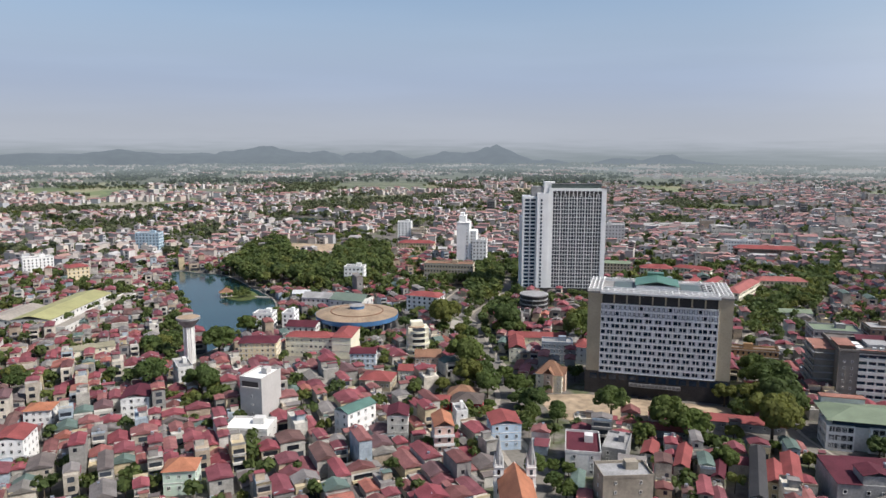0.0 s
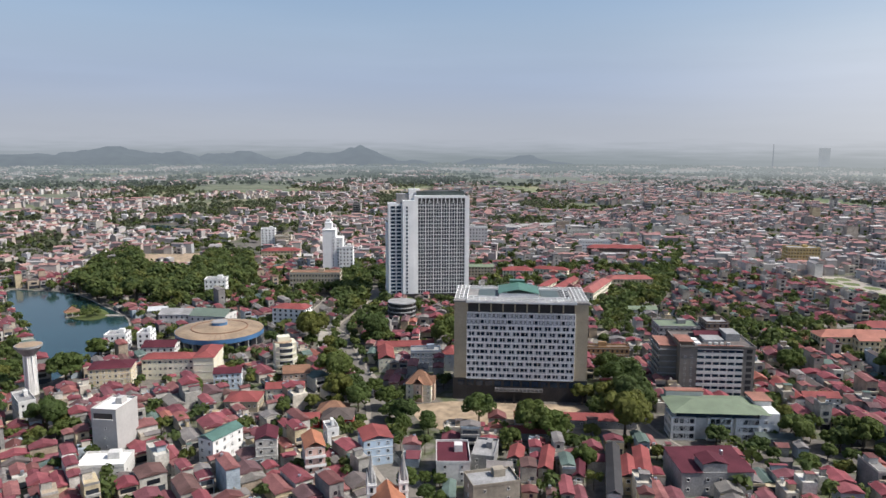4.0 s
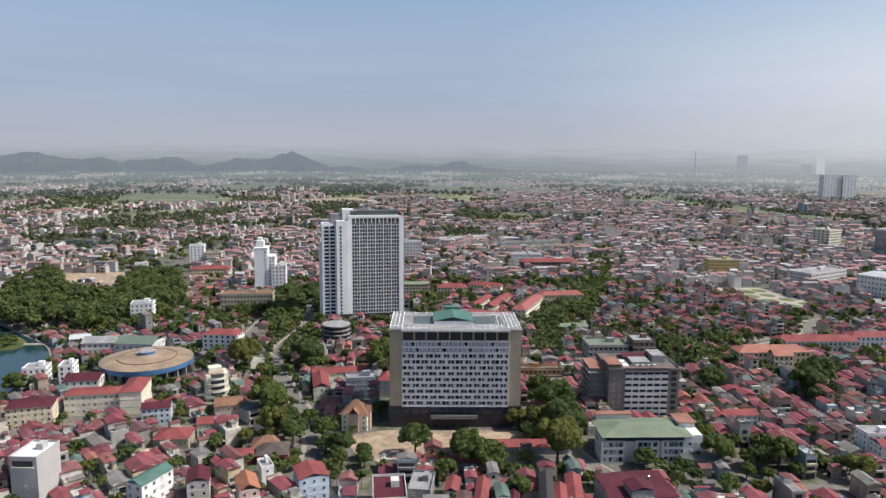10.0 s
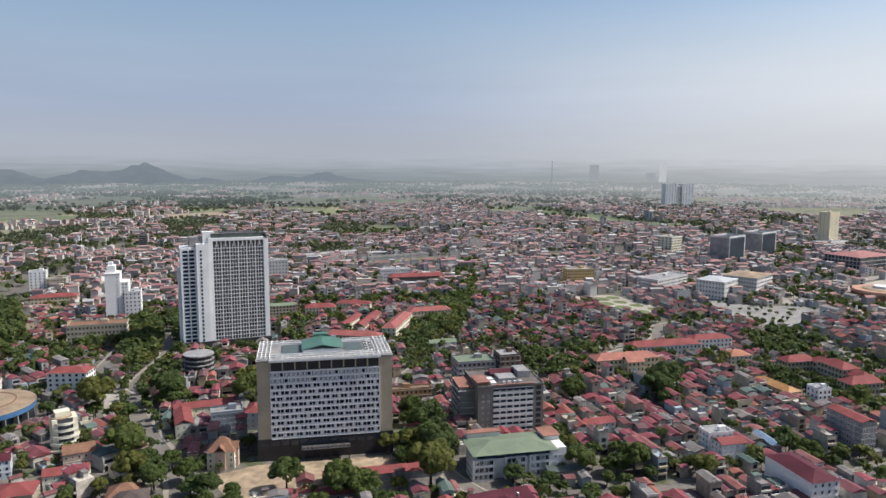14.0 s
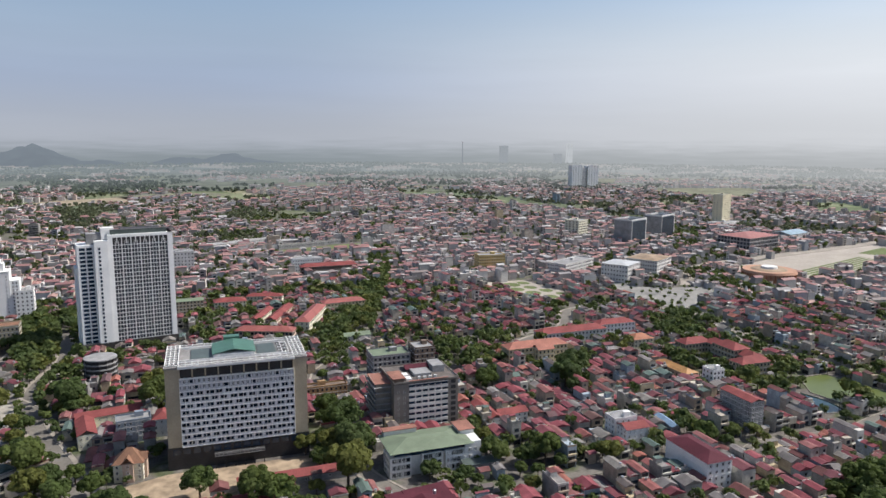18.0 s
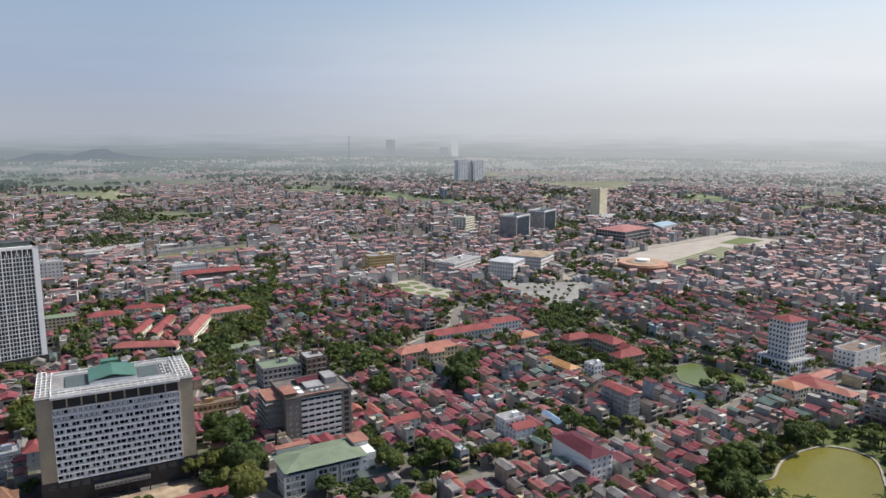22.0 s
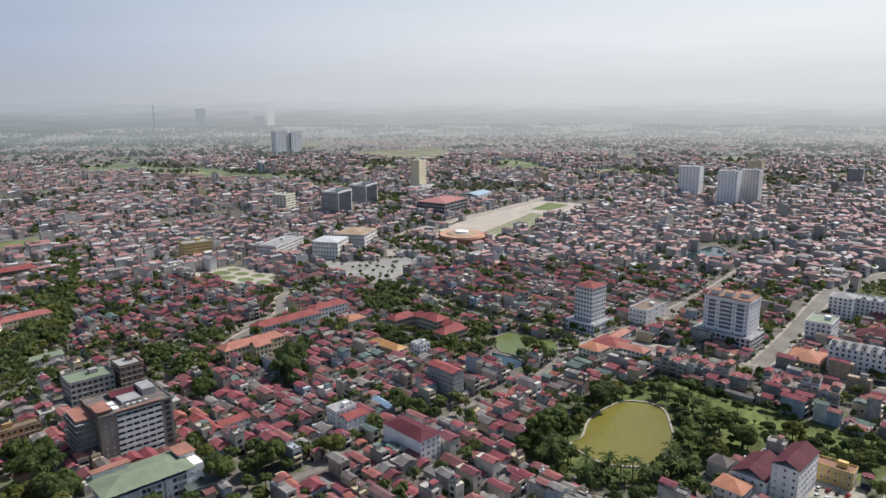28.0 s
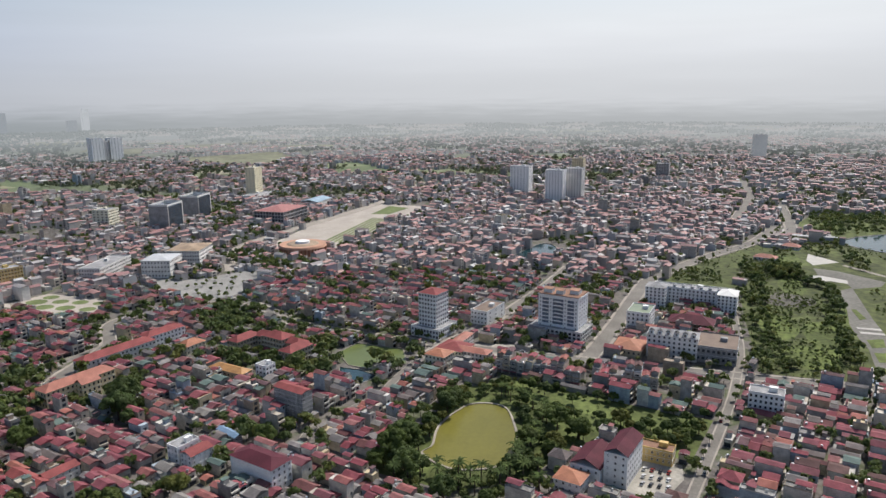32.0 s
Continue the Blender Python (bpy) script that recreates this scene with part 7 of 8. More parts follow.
grove([(351, 360), (371, 353), (321, 304), (312, 316)], 9, 0.95, chance=0.8)
grove([(473, 383), (540, 387), (518, 341), (457, 340)], 9, 1.1, chance=0.85)
grove([(318, 205), (326, 222), (332, 240), (320, 242), (310, 220)], 6, 1.0)
grove([(285, 222), (294, 236), (300, 228), (292, 214)], 6, 1.0)
grove([(203, 262), (212, 300), (224, 296), (214, 258)], 6, 0.9)
grove([(-100, 560), (-60, 580), (-30, 620), (-60, 640), (-110, 620)], 9, 1.15)
grove([(60, 610), (62, 680), (150, 690), (146, 615)], 11, 1.1, chance=0.8)
grove([(-20, 430), (-6, 470), (10, 500), (-2, 520), (-22, 480)], 9, 1.0, chance=0.8)
grove([(420, 254), (422, 300), (456, 364), (510, 422), (520, 390), (497, 323), (466, 266)], 11, 1.1)
grove([(478, 273), (494, 257), (462, 246), (432, 241), (428, 262)], 8, 1.0)
grove([(486, 240), (500, 240), (502, 190), (488, 190)], 7, 0.7)
grove([(434, 180), (448, 184), (440, 200), (430, 192)], 6, 1.0)
grove([(-189, 606), (-211, 690), (-214, 766), (-196, 846), (-157, 723), (-123, 694), (-110, 716), (-112, 812), (-66, 786), (-47, 648), (-67, 606), (-95, 660), (-99, 582), (-150, 582)], 10.5, 1.75, chance=0.92)
grove([(-200, 897), (-103, 912), (-97, 866), (-110, 885), (-196, 892)], 9, 1.2)
grove([(-170, 391), (-173, 427), (-176, 457), (-158, 427), (-150, 379)], 7, 0.8)
grove([(-184, 571), (-172, 552), (-158, 548), (-152, 561), (-171, 580)], 6, 0.6, check=False)
grove([(-46, 540), (-18, 634), (8, 640), (41, 664), (53, 590), (34, 540), (7, 545)], 11, 1.1)
grove([(28, 606), (63, 640), (61, 480), (31, 503)], 11, 1.0)
grove([(246, 581), (282, 566), (226, 434), (196, 447), (186, 424), (160, 440)], 11, 0.9, chance=0.35)
for av_a, av_b in (((262, 519), (283, 551)), ((283, 551), (333, 626)), ((333, 626), (386, 708)), ((386, 708), (438, 793)), ((438, 793), (516, 912))):
    for off in (-7, 0, 7, 13):
        row((av_a[0] + off, av_a[1] - off * 0.6), (av_b[0] + off, av_b[1] - off * 0.6), 8.5, 1.0)
for cx_, cy_, rx_, ry_, n_ in ((239, 752, 16, 14, 9), (298, 658, 14, 14, 9), (203, 699, 16, 12, 8), (200, 612, 12, 10, 7), (243, 512, 8, 8, 4), (340, 905, 30, 10, 12), (420, 1045, 40, 16, 12), (393, 1160, 50, 20, 14), (150, 560, 8, 14, 6), (290, 690, 20, 8, 8)):
    for i in range(n_):
        plant(cx_ + tree_rng.uniform(-rx_, rx_), cy_ + tree_rng.uniform(-ry_, ry_), tree_rng.uniform(0.85, 1.25))
grove([(348, 728), (438, 830), (450, 774), (324, 601), (246, 493), (226, 483)], 11, 1.0, chance=0.7)
grove([(692, 468), (690, 404), (642, 391), (632, 420)], 10, 0.9, check=False)
grove([(993, 826), (1018, 693), (870, 640), (787, 632)], 12, 1.0, chance=0.8)
grove([(850, -240), (990, -200), (960, -320), (600, -330), (560, -240)], 18, 0.8, chance=0.3, check=False)
grove([(680, 470), (700, 540), (745, 520), (722, 470), (716, 400), (690, 376)], 9, 1.0, check=False)
grove([(760, 556), (900, 640), (1010, 690), (1050, 650), (1000, 640), (910, 600), (900, 556)], 12, 0.95)
grove([(640, 480), (660, 560), (700, 600), (800, 640), (830, 690), (700, 660), (610, 610)], 13, 0.9, chance=0.7)
for line, nor, half in ROAD_LINES[:12]:
    for i in range(2, len(line) - 2, 2):
        for s in (1, -1):
            if tree_rng.random() < 0.42:
                plant(*(line[i] + nor[i] * s * (half - 0.6)), 0.6)
for i, p in enumerate(ROAD_LINES[0][0]):
    if p[1] > 400:
        for s in (1, -1):
            if tree_rng.random() < 0.75:
                plant(*(p + ROAD_LINES[0][1][i] * s * (ROAD_LINES[0][2] - 1.2)), 0.75)
for line, nor, half in ROAD_LINES[12:13]:
    for i in range(4, len(line) - 2):
        for s in (1, -1):
            if line[i][1] > 450 and tree_rng.random() < 0.7:
                plant(*(line[i] + nor[i] * s * (half - 1.0)), 0.8)
for i in range(70):
    k = i / 69
    plant(520 + 330 * k + tree_rng.uniform(-4, 4), -62 - 22 * k + tree_rng.uniform(-9, 7), tree_rng.uniform(0.5, 0.9))
PARK_TREES = []


def park_clump(x, y, rx, ry, n, lo, hi, seed):
    """A loose clump of park trees."""
    rng = random.Random(seed)
    for _ in range(n):
        a, r = rng.uniform(0, 6.28), rng.random() ** 0.5
        PARK_TREES.append((x + rx * r * math.cos(a), y + ry * r * math.sin(a), rng.uniform(lo, hi)))


# tree row beside the promenade, the grove behind the gravel and the far park
for i, (x, y, rx, ry, n, lo, hi) in enumerate(((728, -141, 16, 6, 12, 6, 10), (702, -143, 14, 6, 10, 6, 10), (662, -132, 16, 7, 10, 5, 9), (638, -128, 14, 8, 10, 6, 9), (611, -132, 14, 7, 12, 6, 10), (584, -129, 14, 8, 12, 6, 10), (558, -127, 13, 9, 13, 6, 9), (528, -131, 14, 7, 12, 6, 9), (530, -107, 10, 8, 7, 5, 8), (530, -82, 9, 6, 6, 5, 9),
                                               (833, -104, 18, 10, 18, 7, 12), (815, -119, 18, 9, 18, 7, 12), (782, -133, 20, 8, 16, 6, 10), (768, -146, 14, 6, 8, 5, 9), (870, -78, 34, 10, 16, 3, 6), (925, -112, 30, 8, 14, 3, 6), (960, -160, 45, 14, 26, 3, 7), (900, -195, 50, 14, 36, 4, 8), (1000, -180, 60, 16, 34, 4, 9), (735, -186, 45, 8, 24, 2, 4), (690, -176, 22, 4, 12, 2, 4), (1100, -195, 50, 20, 45, 5, 10), (1180, -215, 60, 30, 70, 6, 11), (1190, -280, 60, 40, 80, 6, 11), (1110, -245, 26, 24, 24, 5, 9))):
    park_clump(x, y, rx, ry, n, lo, hi, 300 + i)
MEADOW_BUSHES = []
bush_rng = random.Random(77)
for _ in range(520):
    bx_, by_ = bush_rng.uniform(520, 960), bush_rng.uniform(-128, -4)
    on_meadow = (bx_ < 860 and -126 < by_ < -70) or (bx_ > 700 and abs(by_ - (5 - 0.46 * (bx_ - 740))) < 26)
    bare = math.hypot(bx_ - 714, (by_ + 104) * 1.1) < 30 or (600 < bx_ < 668 and -118 < by_ < -76)
    if on_meadow and not bare:
        MEADOW_BUSHES.append((bx_, by_, bush_rng.uniform(1.0, 2.6)))
# hedged square
for i in range(60):
    plant(tree_rng.uniform(560, 660), tree_rng.uniform(425, 590), 0.45)


def clustered(pts, scale, seed):
    return np.array([noise.noise(Vector((x / scale, y / scale, seed))) for x, y in pts])


def shrubs(poly, n, seed, lo=1.6, hi=4.5):
    rng = np.random.RandomState(seed)
    p = np.array(poly, float)
    pts = rng.uniform(p.min(0), p.max(0), (n, 2))
    ok = inside(pts, p) & (clustered(pts, 28, seed) > -0.12) & ~inside(pts, pond_wide)
    for x, y in pts[ok]:
        FAR_TREES.append((x, y, rng.uniform(lo, hi)))


shrubs([(850, -66), (975, -134), (840, -128), (700, -136), (600, -136), (515, -134), (512, -62), (650, -62)], 2300, 5, 0.9, 3.6)
shrubs([(975, -134), (1010, -190), (900, -330), (620, -330), (760, -240), (900, -235)], 1200, 6, 1.2, 4.5)
shrubs([(840, -66), (650, -60), (520, -64), (520, -84), (660, -82), (850, -90)], 230, 7, 4, 8)
shrubs([(692, 0), (783, 3), (877, -24), (868, -43), (735, -46), (690, -44)], 420, 9, 1.5, 5)
shrubs([(795, -100), (860, -95), (850, -130), (800, -140)], 120, 10, 5, 9)
shrubs(park, 260, 8, 1.2, 3.0)


def pockets():
    """Yards and alleys with trees between the houses."""
    rng = np.random.RandomState(31)
    for r0, r1, n, level in ((200, 480, 1300, 0.06), (480, 760, 4200, -0.02), (760, 1500, 11500, 0.0)):
        r = np.sqrt(rng.uniform(r0 * r0, r1 * r1, n))
        a = np.radians(rng.uniform(-40, 109, n))
        pts = np.stack([r * np.sin(a), r * np.cos(a)], 1)
        west = np.degrees(a) < 22
        ok = free(pts) & ((clustered(pts, 55, 15.0) > np.where(west, level - 0.12, level)) | (rng.rand(n) < 0.16))
        for x, y in pts[ok]:
            s = rng.uniform(0.5, 1.0)
            FAR_TREES.append((x, y, 10 * s))
            mark(x, y, 2.4 * s)


pockets()
taken([(298, 138), (294, 108), (299, 77), (311, 50), (340, 52), (332, 74), (320, 100), (322, 140)], 0)
for i in range(26):
    k = i / 25
    plant(299 + 22 * k + tree_rng.uniform(-5, 5), 130 - 70 * k + tree_rng.uniform(-4, 4), tree_rng.uniform(0.45, 0.75))


# ---- houses ----
m_shutter = surf("metal_shutter", [(0.12, 0.12, 0.12), (0.22, 0.20, 0.18), (0.10, 0.12, 0.15)], 0.6, 4, 0.5, 0.2, 0.2, "object")


def house_prototype(seed, w, d, floors, kind, bays):
    rng = random.Random(seed)
    fh = 3.3
    h = floors * fh + 0.3
    t = new("townhouse")
    if kind == "gable":
        cut = d * rng.uniform(0.08, 0.22)
        part("front_parapet", Shape().box(-w / 2, w / 2, -d / 2, -d / 2 + 0.2, h, h + 1.0).box(-w / 2, -w / 2 + 0.18, -d / 2 + 0.2, -d / 2 + 2.3, h, h + 0.9), m_wall, t)
        part("wall", Shape().box(-w / 2, w / 2, -d / 2, cut, -0.3, h), m_wall, t)
        part("tank", Shape().cyl(0, 0, 0, 1.4, 0.55, 0.55, 10).cyl(0, 0, 1.4, 1.7, 0.55, 0.15, 10), m_steel, t, "stainless water tank").matrix_basis = pose(w * 0.22, -d / 2 + 1.3, h)
        part("rear_wing", Shape().box(-w / 2 + 0.15, w / 2 - 0.15, cut, d / 2, -0.3, h * 0.66), m_wall, t)
        part("rear_roof", Shape().shed(-w / 2 + 0.1, w / 2 - 0.1, cut + 0.35, d / 2, h * 0.66 + 0.2, -0.0 + 0.25, 0.25), m_roof, t)
    else:
        part("wall", Shape().box(-w / 2, w / 2, -d / 2, d / 2, -0.3, h), m_wall, t)
    if kind == "gable":
        part("roof", Shape().gable(-w / 2, w / 2, -d / 2 + 2.6, cut, h + 0.1, w * 0.24, 0.3, "y"), m_roof, t)
    elif kind == "cross":
        part("roof", Shape().gable(-w / 2, w / 2, -d / 2, d * 0.12, h + 0.1, d * 0.13, 0.35, "x"), m_roof, t)
        part("rear_roof", Shape().shed(-w / 2, w / 2, d * 0.14, d / 2, h - 0.9 + 0.9, 0.5, 0.2), m_roof, t)
    elif kind == "hip":
        part("roof", Shape().hip(-w / 2, w / 2, -d / 2, d / 2, h, w * 0.28, 0.7), m_roof, t)
    elif kind == "canopy":
        part("terrace", Shape().box(-w / 2 + 0.2, w / 2 - 0.2, -d / 2 + 0.2, d / 2 - 0.2, h, h + 0.1), m_flat, t)
        part("parapet", Shape().parapet(-w / 2, w / 2, -d / 2, d / 2, h - 0.05, h + 0.9, 0.2), m_wall, t)
        part("stair_tower", Shape().box(-w / 2 + 0.3, w / 2 - 0.3, -d * 0.05, d * 0.26, h + 0.1, h + 2.7), m_wall, t)
        part("roof", Shape().gable(-w / 2, w / 2, -d * 0.1, d * 0.48, h + 2.9, w * 0.2, 0.2, "y"), m_roof, t)
    else:
        part("terrace", Shape().box(-w / 2 + 0.2, w / 2 - 0.2, -d / 2 + 0.2, d / 2 - 0.2, h, h + 0.1), m_flat, t)
        part("parapet", Shape().parapet(-w / 2, w / 2, -d / 2, d / 2, h - 0.05, h + 0.9, 0.2), m_wall, t)
        st = part("stair_tower", Shape().box(-w / 2 + 0.4, w / 2 - 1.2, d * 0.05, d * 0.3, h + 0.1, h + 2.6), m_wall, t)
        part("stair_roof", Shape().shed(-w / 2 + 0.4, w / 2 - 1.2, d * 0.05, d * 0.3, h + 2.65, 0.4, 0.3), m_roof, st)
        part("tank", Shape().cyl(0, 0, 0, 1.5, 0.6, 0.6, 10).cyl(0, 0, 1.5, 1.8, 0.6, 0.15, 10), m_steel, t, "stainless water tank").matrix_basis = pose(w * 0.2, -d * 0.25, h + 0.1)
    if floors > 1:
        front = Shape().box(-w / 2 + 0.1, w / 2 - 0.1, -d / 2 - 1.1, -d / 2, 0, 0.16)
        front.box(-w / 2 + 0.1, w / 2 - 0.1, -d / 2 - 1.1, -d / 2 - 1.0, 0.16, 0.95)
        me = front.mesh("balcony", m_wall)
        for k in range(1, floors):
            part("balcony", me, m_wall, t).matrix_basis = pose(0, 0, k * fh)
    part("awning", Shape().shed(-w / 2, w / 2, -d / 2 - 1.8, -d / 2 - 0.02, 2.9, 0.5, 0.05), m_roof, t)
    part("shop_shutter", Shape().box(-w * 0.42, w * 0.42, -d / 2 - 0.05, -d / 2 + 0.05, 0.1, 2.8), m_shutter, t)
    for k in range(1, floors):
        for i in range(bays):
            x = -w / 2 + w * (i + 0.5) / bays
            ob = new("window", window_mesh(w / bays * 0.55, 1.6))
            ob.parent, ob.matrix_basis = t, pose(x, -d / 2, k * fh + 0.8)
            if k > 0 and kind != "gable" and i == 0:
                ob = new("window", window_mesh(w / bays * 0.45, 1.3))
                ob.parent, ob.matrix_basis = t, pose(x, d / 2, k * fh + 1.0, 0, 0, 180)
    words = {"gable": "narrow plastered townhouse with a pitched sheet roof", "cross": "plastered house with a stepped sheet roof", "hip": "detached house with a hipped roof",
             "canopy": "tall plastered townhouse with a sheet-roofed terrace", "flat": "narrow flat-roofed townhouse with a steel water tank"}
    return tagged(t, words[kind], "house", "houses of the town")


HOUSES = [house_prototype(*a) for a in (
    (1, 5.0, 14.0, 2, "gable", 1), (2, 5.0, 15.0, 3, "gable", 1), (3, 5.5, 14.0, 3, "canopy", 1), (4, 5.5, 15.0, 3, "flat", 1), (5, 8.5, 13.0, 2, "cross", 2),
    (6, 10.0, 12.0, 2, "hip", 2), (7, 7.0, 14.0, 1, "gable", 2), (8, 5.2, 15.0, 2, "cross", 1), (9, 7.5, 14.0, 2, "gable", 2), (10, 5.6, 14.0, 4, "canopy", 1), (11, 8.0, 14.0, 1, "cross", 2),
    (12, 4.5, 16.0, 5, "canopy", 1), (13, 4.6, 17.0, 1, "gable", 1), (14, 4.6, 16.0, 4, "flat", 1), (15, 4.4, 17.0, 3, "gable", 1))]
SIZE = [(5.0, 14.0), (5.0, 15.0), (5.5, 14.0), (5.5, 15.0), (8.5, 13.0), (10.0, 12.0), (7.0, 14.0), (5.2, 15.0), (7.5, 14.0), (5.6, 14.0), (8.0, 14.0), (4.5, 16.0), (4.6, 17.0), (4.6, 16.0), (4.4, 17.0)]
HIGH = [2, 3, 3, 3, 2, 2, 1, 2, 2, 4, 1, 5, 1, 4, 3]
hrng = random.Random(4)
near_count = 0
MID = []


HOUSE_CELLS = np.zeros((1500, 1500), bool)


def house_cells(x, y, ang, w, d):
    """The square metres of the plan under a house."""
    c, s_ = math.cos(radians(ang)), math.sin(radians(ang))
    u, v = np.meshgrid(np.arange(-w / 2, w / 2 + 0.01, 0.8), np.arange(-d / 2, d / 2 + 0.01, 0.8))
    gx, gy = x + u * c - v * s_, y + u * s_ + v * c
    return (gx.ravel() + 500).astype(int).clip(0, 1499), (gy.ravel() + 300).astype(int).clip(0, 1499)


def fill_yards(count, seed):
    """Low sheds, kitchens and lean-tos crowd the yards between the rows."""
    rng = np.random.RandomState(seed)
    r = np.sqrt(rng.uniform(195 ** 2, 640 ** 2, count))
    a = np.radians(rng.uniform(-40, 109, count))
    pts = np.stack([r * np.sin(a), r * np.cos(a)], 1)
    w, d = rng.uniform(3.2, 6.5, count), rng.uniform(4.0, 10.0, count)
    ang = np.where(pts[:, 0] > 20, -14, 24) + rng.choice([0, 90, 180, 270], count) + rng.uniform(-4, 4, count)
    c, s_ = np.cos(np.radians(ang)), np.sin(np.radians(ang))
    ok = free(pts)
    for sx, sy in ((-0.5, -0.5), (0.5, -0.5), (0.5, 0.5), (-0.5, 0.5)):
        ok &= free(pts + np.stack([sx * w * c - sy * d * s_, sx * w * s_ + sy * d * c], 1))
    for i in np.where(ok)[0]:
        x, y = pts[i]
        cells = house_cells(x, y, ang[i], w[i] + 0.4, d[i] + 0.4)
        if HOUSE_CELLS[cells].any():
            continue
        tree = occ_cells(np.stack([cells[0] - 499.5, cells[1] - 299.5], 1))
        if OCC[tree[:, 0], tree[:, 1]].any():
            continue
        HOUSE_CELLS[cells] = True
        MID.append((x, y, radians(ang[i]), w[i], d[i], rng.uniform(2.8, 6.8), rng.choice((0, 1, 4, 6, 7, 12, 3))))


def lay_rows(r0, r1, ang, area, single):
    """Rows of narrow houses with alleys between, over a ring of the plan."""
    global near_count
    c, s = math.cos(radians(ang)), math.sin(radians(ang))
    v = -r1
    flip = 0
    cand = []
    while v < r1:
        depth = hrng.uniform(13, 16)
        u = -r1
        while u < r1:
            k = hrng.choice((0, 0, 0, 1, 2, 3, 4, 4, 5, 6, 6, 7, 7, 8, 8, 9, 10, 10, 12, 12, 12, 14))
            w, d = SIZE[k]
            gap = 0.15 if hrng.random() < 0.92 else hrng.uniform(1.5, 5)
            uc, vc = u + w / 2, v + depth / 2 + hrng.uniform(-0.8, 0.8)
            x, y = uc * c - vc * s, uc * s + vc * c
            cand.append((x, y, k, flip, w, d))
            u += w + gap
        v += depth + (0.6 if flip == 0 else hrng.uniform(2.4, 4.0))
        flip = 1 - flip
    pts = np.array([(a[0], a[1]) for a in cand])
    r = np.hypot(pts[:, 0], pts[:, 1])
    azd = np.degrees(np.arctan2(pts[:, 0], pts[:, 1]))
    ok = (r > r0) & (r < r1) & (azd > -40) & (azd < 109) & area(pts)
    # both ends and the middle of each house must be free
    for off in (0, 6.0, -6.0):
        q = pts + np.array([-s * off, c * off])
        ok &= free(q)
        cells = occ_cells(q)
        ok &= ~OCC[cells[:, 0], cells[:, 1]]
    for i in np.where(ok)[0]:
        x, y, k, fl, w, d = cand[i]
        a = ang + (180 if fl else 0) + hrng.uniform(-1.5, 1.5)
        if hrng.random() < 0.05:
            if hrng.random() < 0.6:
                plant(x, y, 0.65)
            continue
        HOUSE_CELLS[house_cells(x, y, a, w, d)] = True
        if single and near_count < 270 and r[i] < single:
            near_count += 1
            place(HOUSES[k], pose(x, y, 0, 0, 0, a) @ Matrix.Diagonal((hrng.uniform(0.88, 1.0), hrng.uniform(0.82, 1.04), hrng.uniform(0.78, 1.08), 1)))
        else:
            hh = (HIGH[k] * 3.3 + 0.3) * hrng.uniform(0.72, 1.08) + (3.3 if hrng.random() < 0.06 else 0)
            if hrng.random() < 0.65:
                cut = hrng.uniform(0.45, 0.7) * d
                ca, sa = math.cos(radians(a)), math.sin(radians(a))
                m1, m2 = -d / 2 + cut / 2, cut / 2
                MID.append((x - m1 * sa, y + m1 * ca, radians(a), w * hrng.uniform(0.9, 1), cut, hh, k))
                turn = radians(a + (90 if w > 5 and hrng.random() < 0.3 else 0))
                ww, dd = (w * 0.94, d - cut - 0.1) if abs(turn - radians(a)) < 0.1 else (d - cut - 0.1, w * 0.94)
                MID.append((x - m2 * sa, y + m2 * ca, turn, ww, dd, max(3.0, hh * hrng.uniform(0.45, 0.85)), hrng.randrange(15)))
            else:
                MID.append((x, y, radians(a), w * hrng.uniform(0.9, 1), d * hrng.uniform(0.8, 1.05), hh, k))


def terrace_row(x0, y0, x1, y1, turn, kinds):
    """A row of tall narrow houses along the park."""
    n = int(math.hypot(x1 - x0, y1 - y0) / 5.3)
    for i in range(n + 1):
        k = kinds[i % len(kinds)]
        q = i / n
        HOUSE_CELLS[house_cells(x0 + (x1 - x0) * q, y0 + (y1 - y0) * q, turn, 5.2, 15.5)] = True
        place(HOUSES[k], pose(x0 + (x1 - x0) * q, y0 + (y1 - y0) * q, 0, 0, 0, turn) @ Matrix.Diagonal((5.2 / SIZE[k][0], 0.95, hrng.uniform(0.9, 1.1), 1)))
    taken([(x0 - 10, y0 + 3), (x0 + 10, y0 + 3), (x1 + 10, y1 - 3), (x1 - 10, y1 - 3)], 0)


terrace_row(467, 114, 459, 58, -98, (2, 9, 1, 14, 9, 2, 1))
terrace_row(463, 46, 462, 8, -92, (9, 1, 2, 14, 9))
lay_rows(195, 760, -14, lambda p: p[:, 0] > 20 + 0.0 * p[:, 1], 352)
lay_rows(195, 760, 24, lambda p: p[:, 0] <= 20, 305)
fill_yards(26000, 77)
for proto in HOUSES + TREES + PALMS:
    if proto not in first_use:
        place(proto, pose(-260, 260, 0))


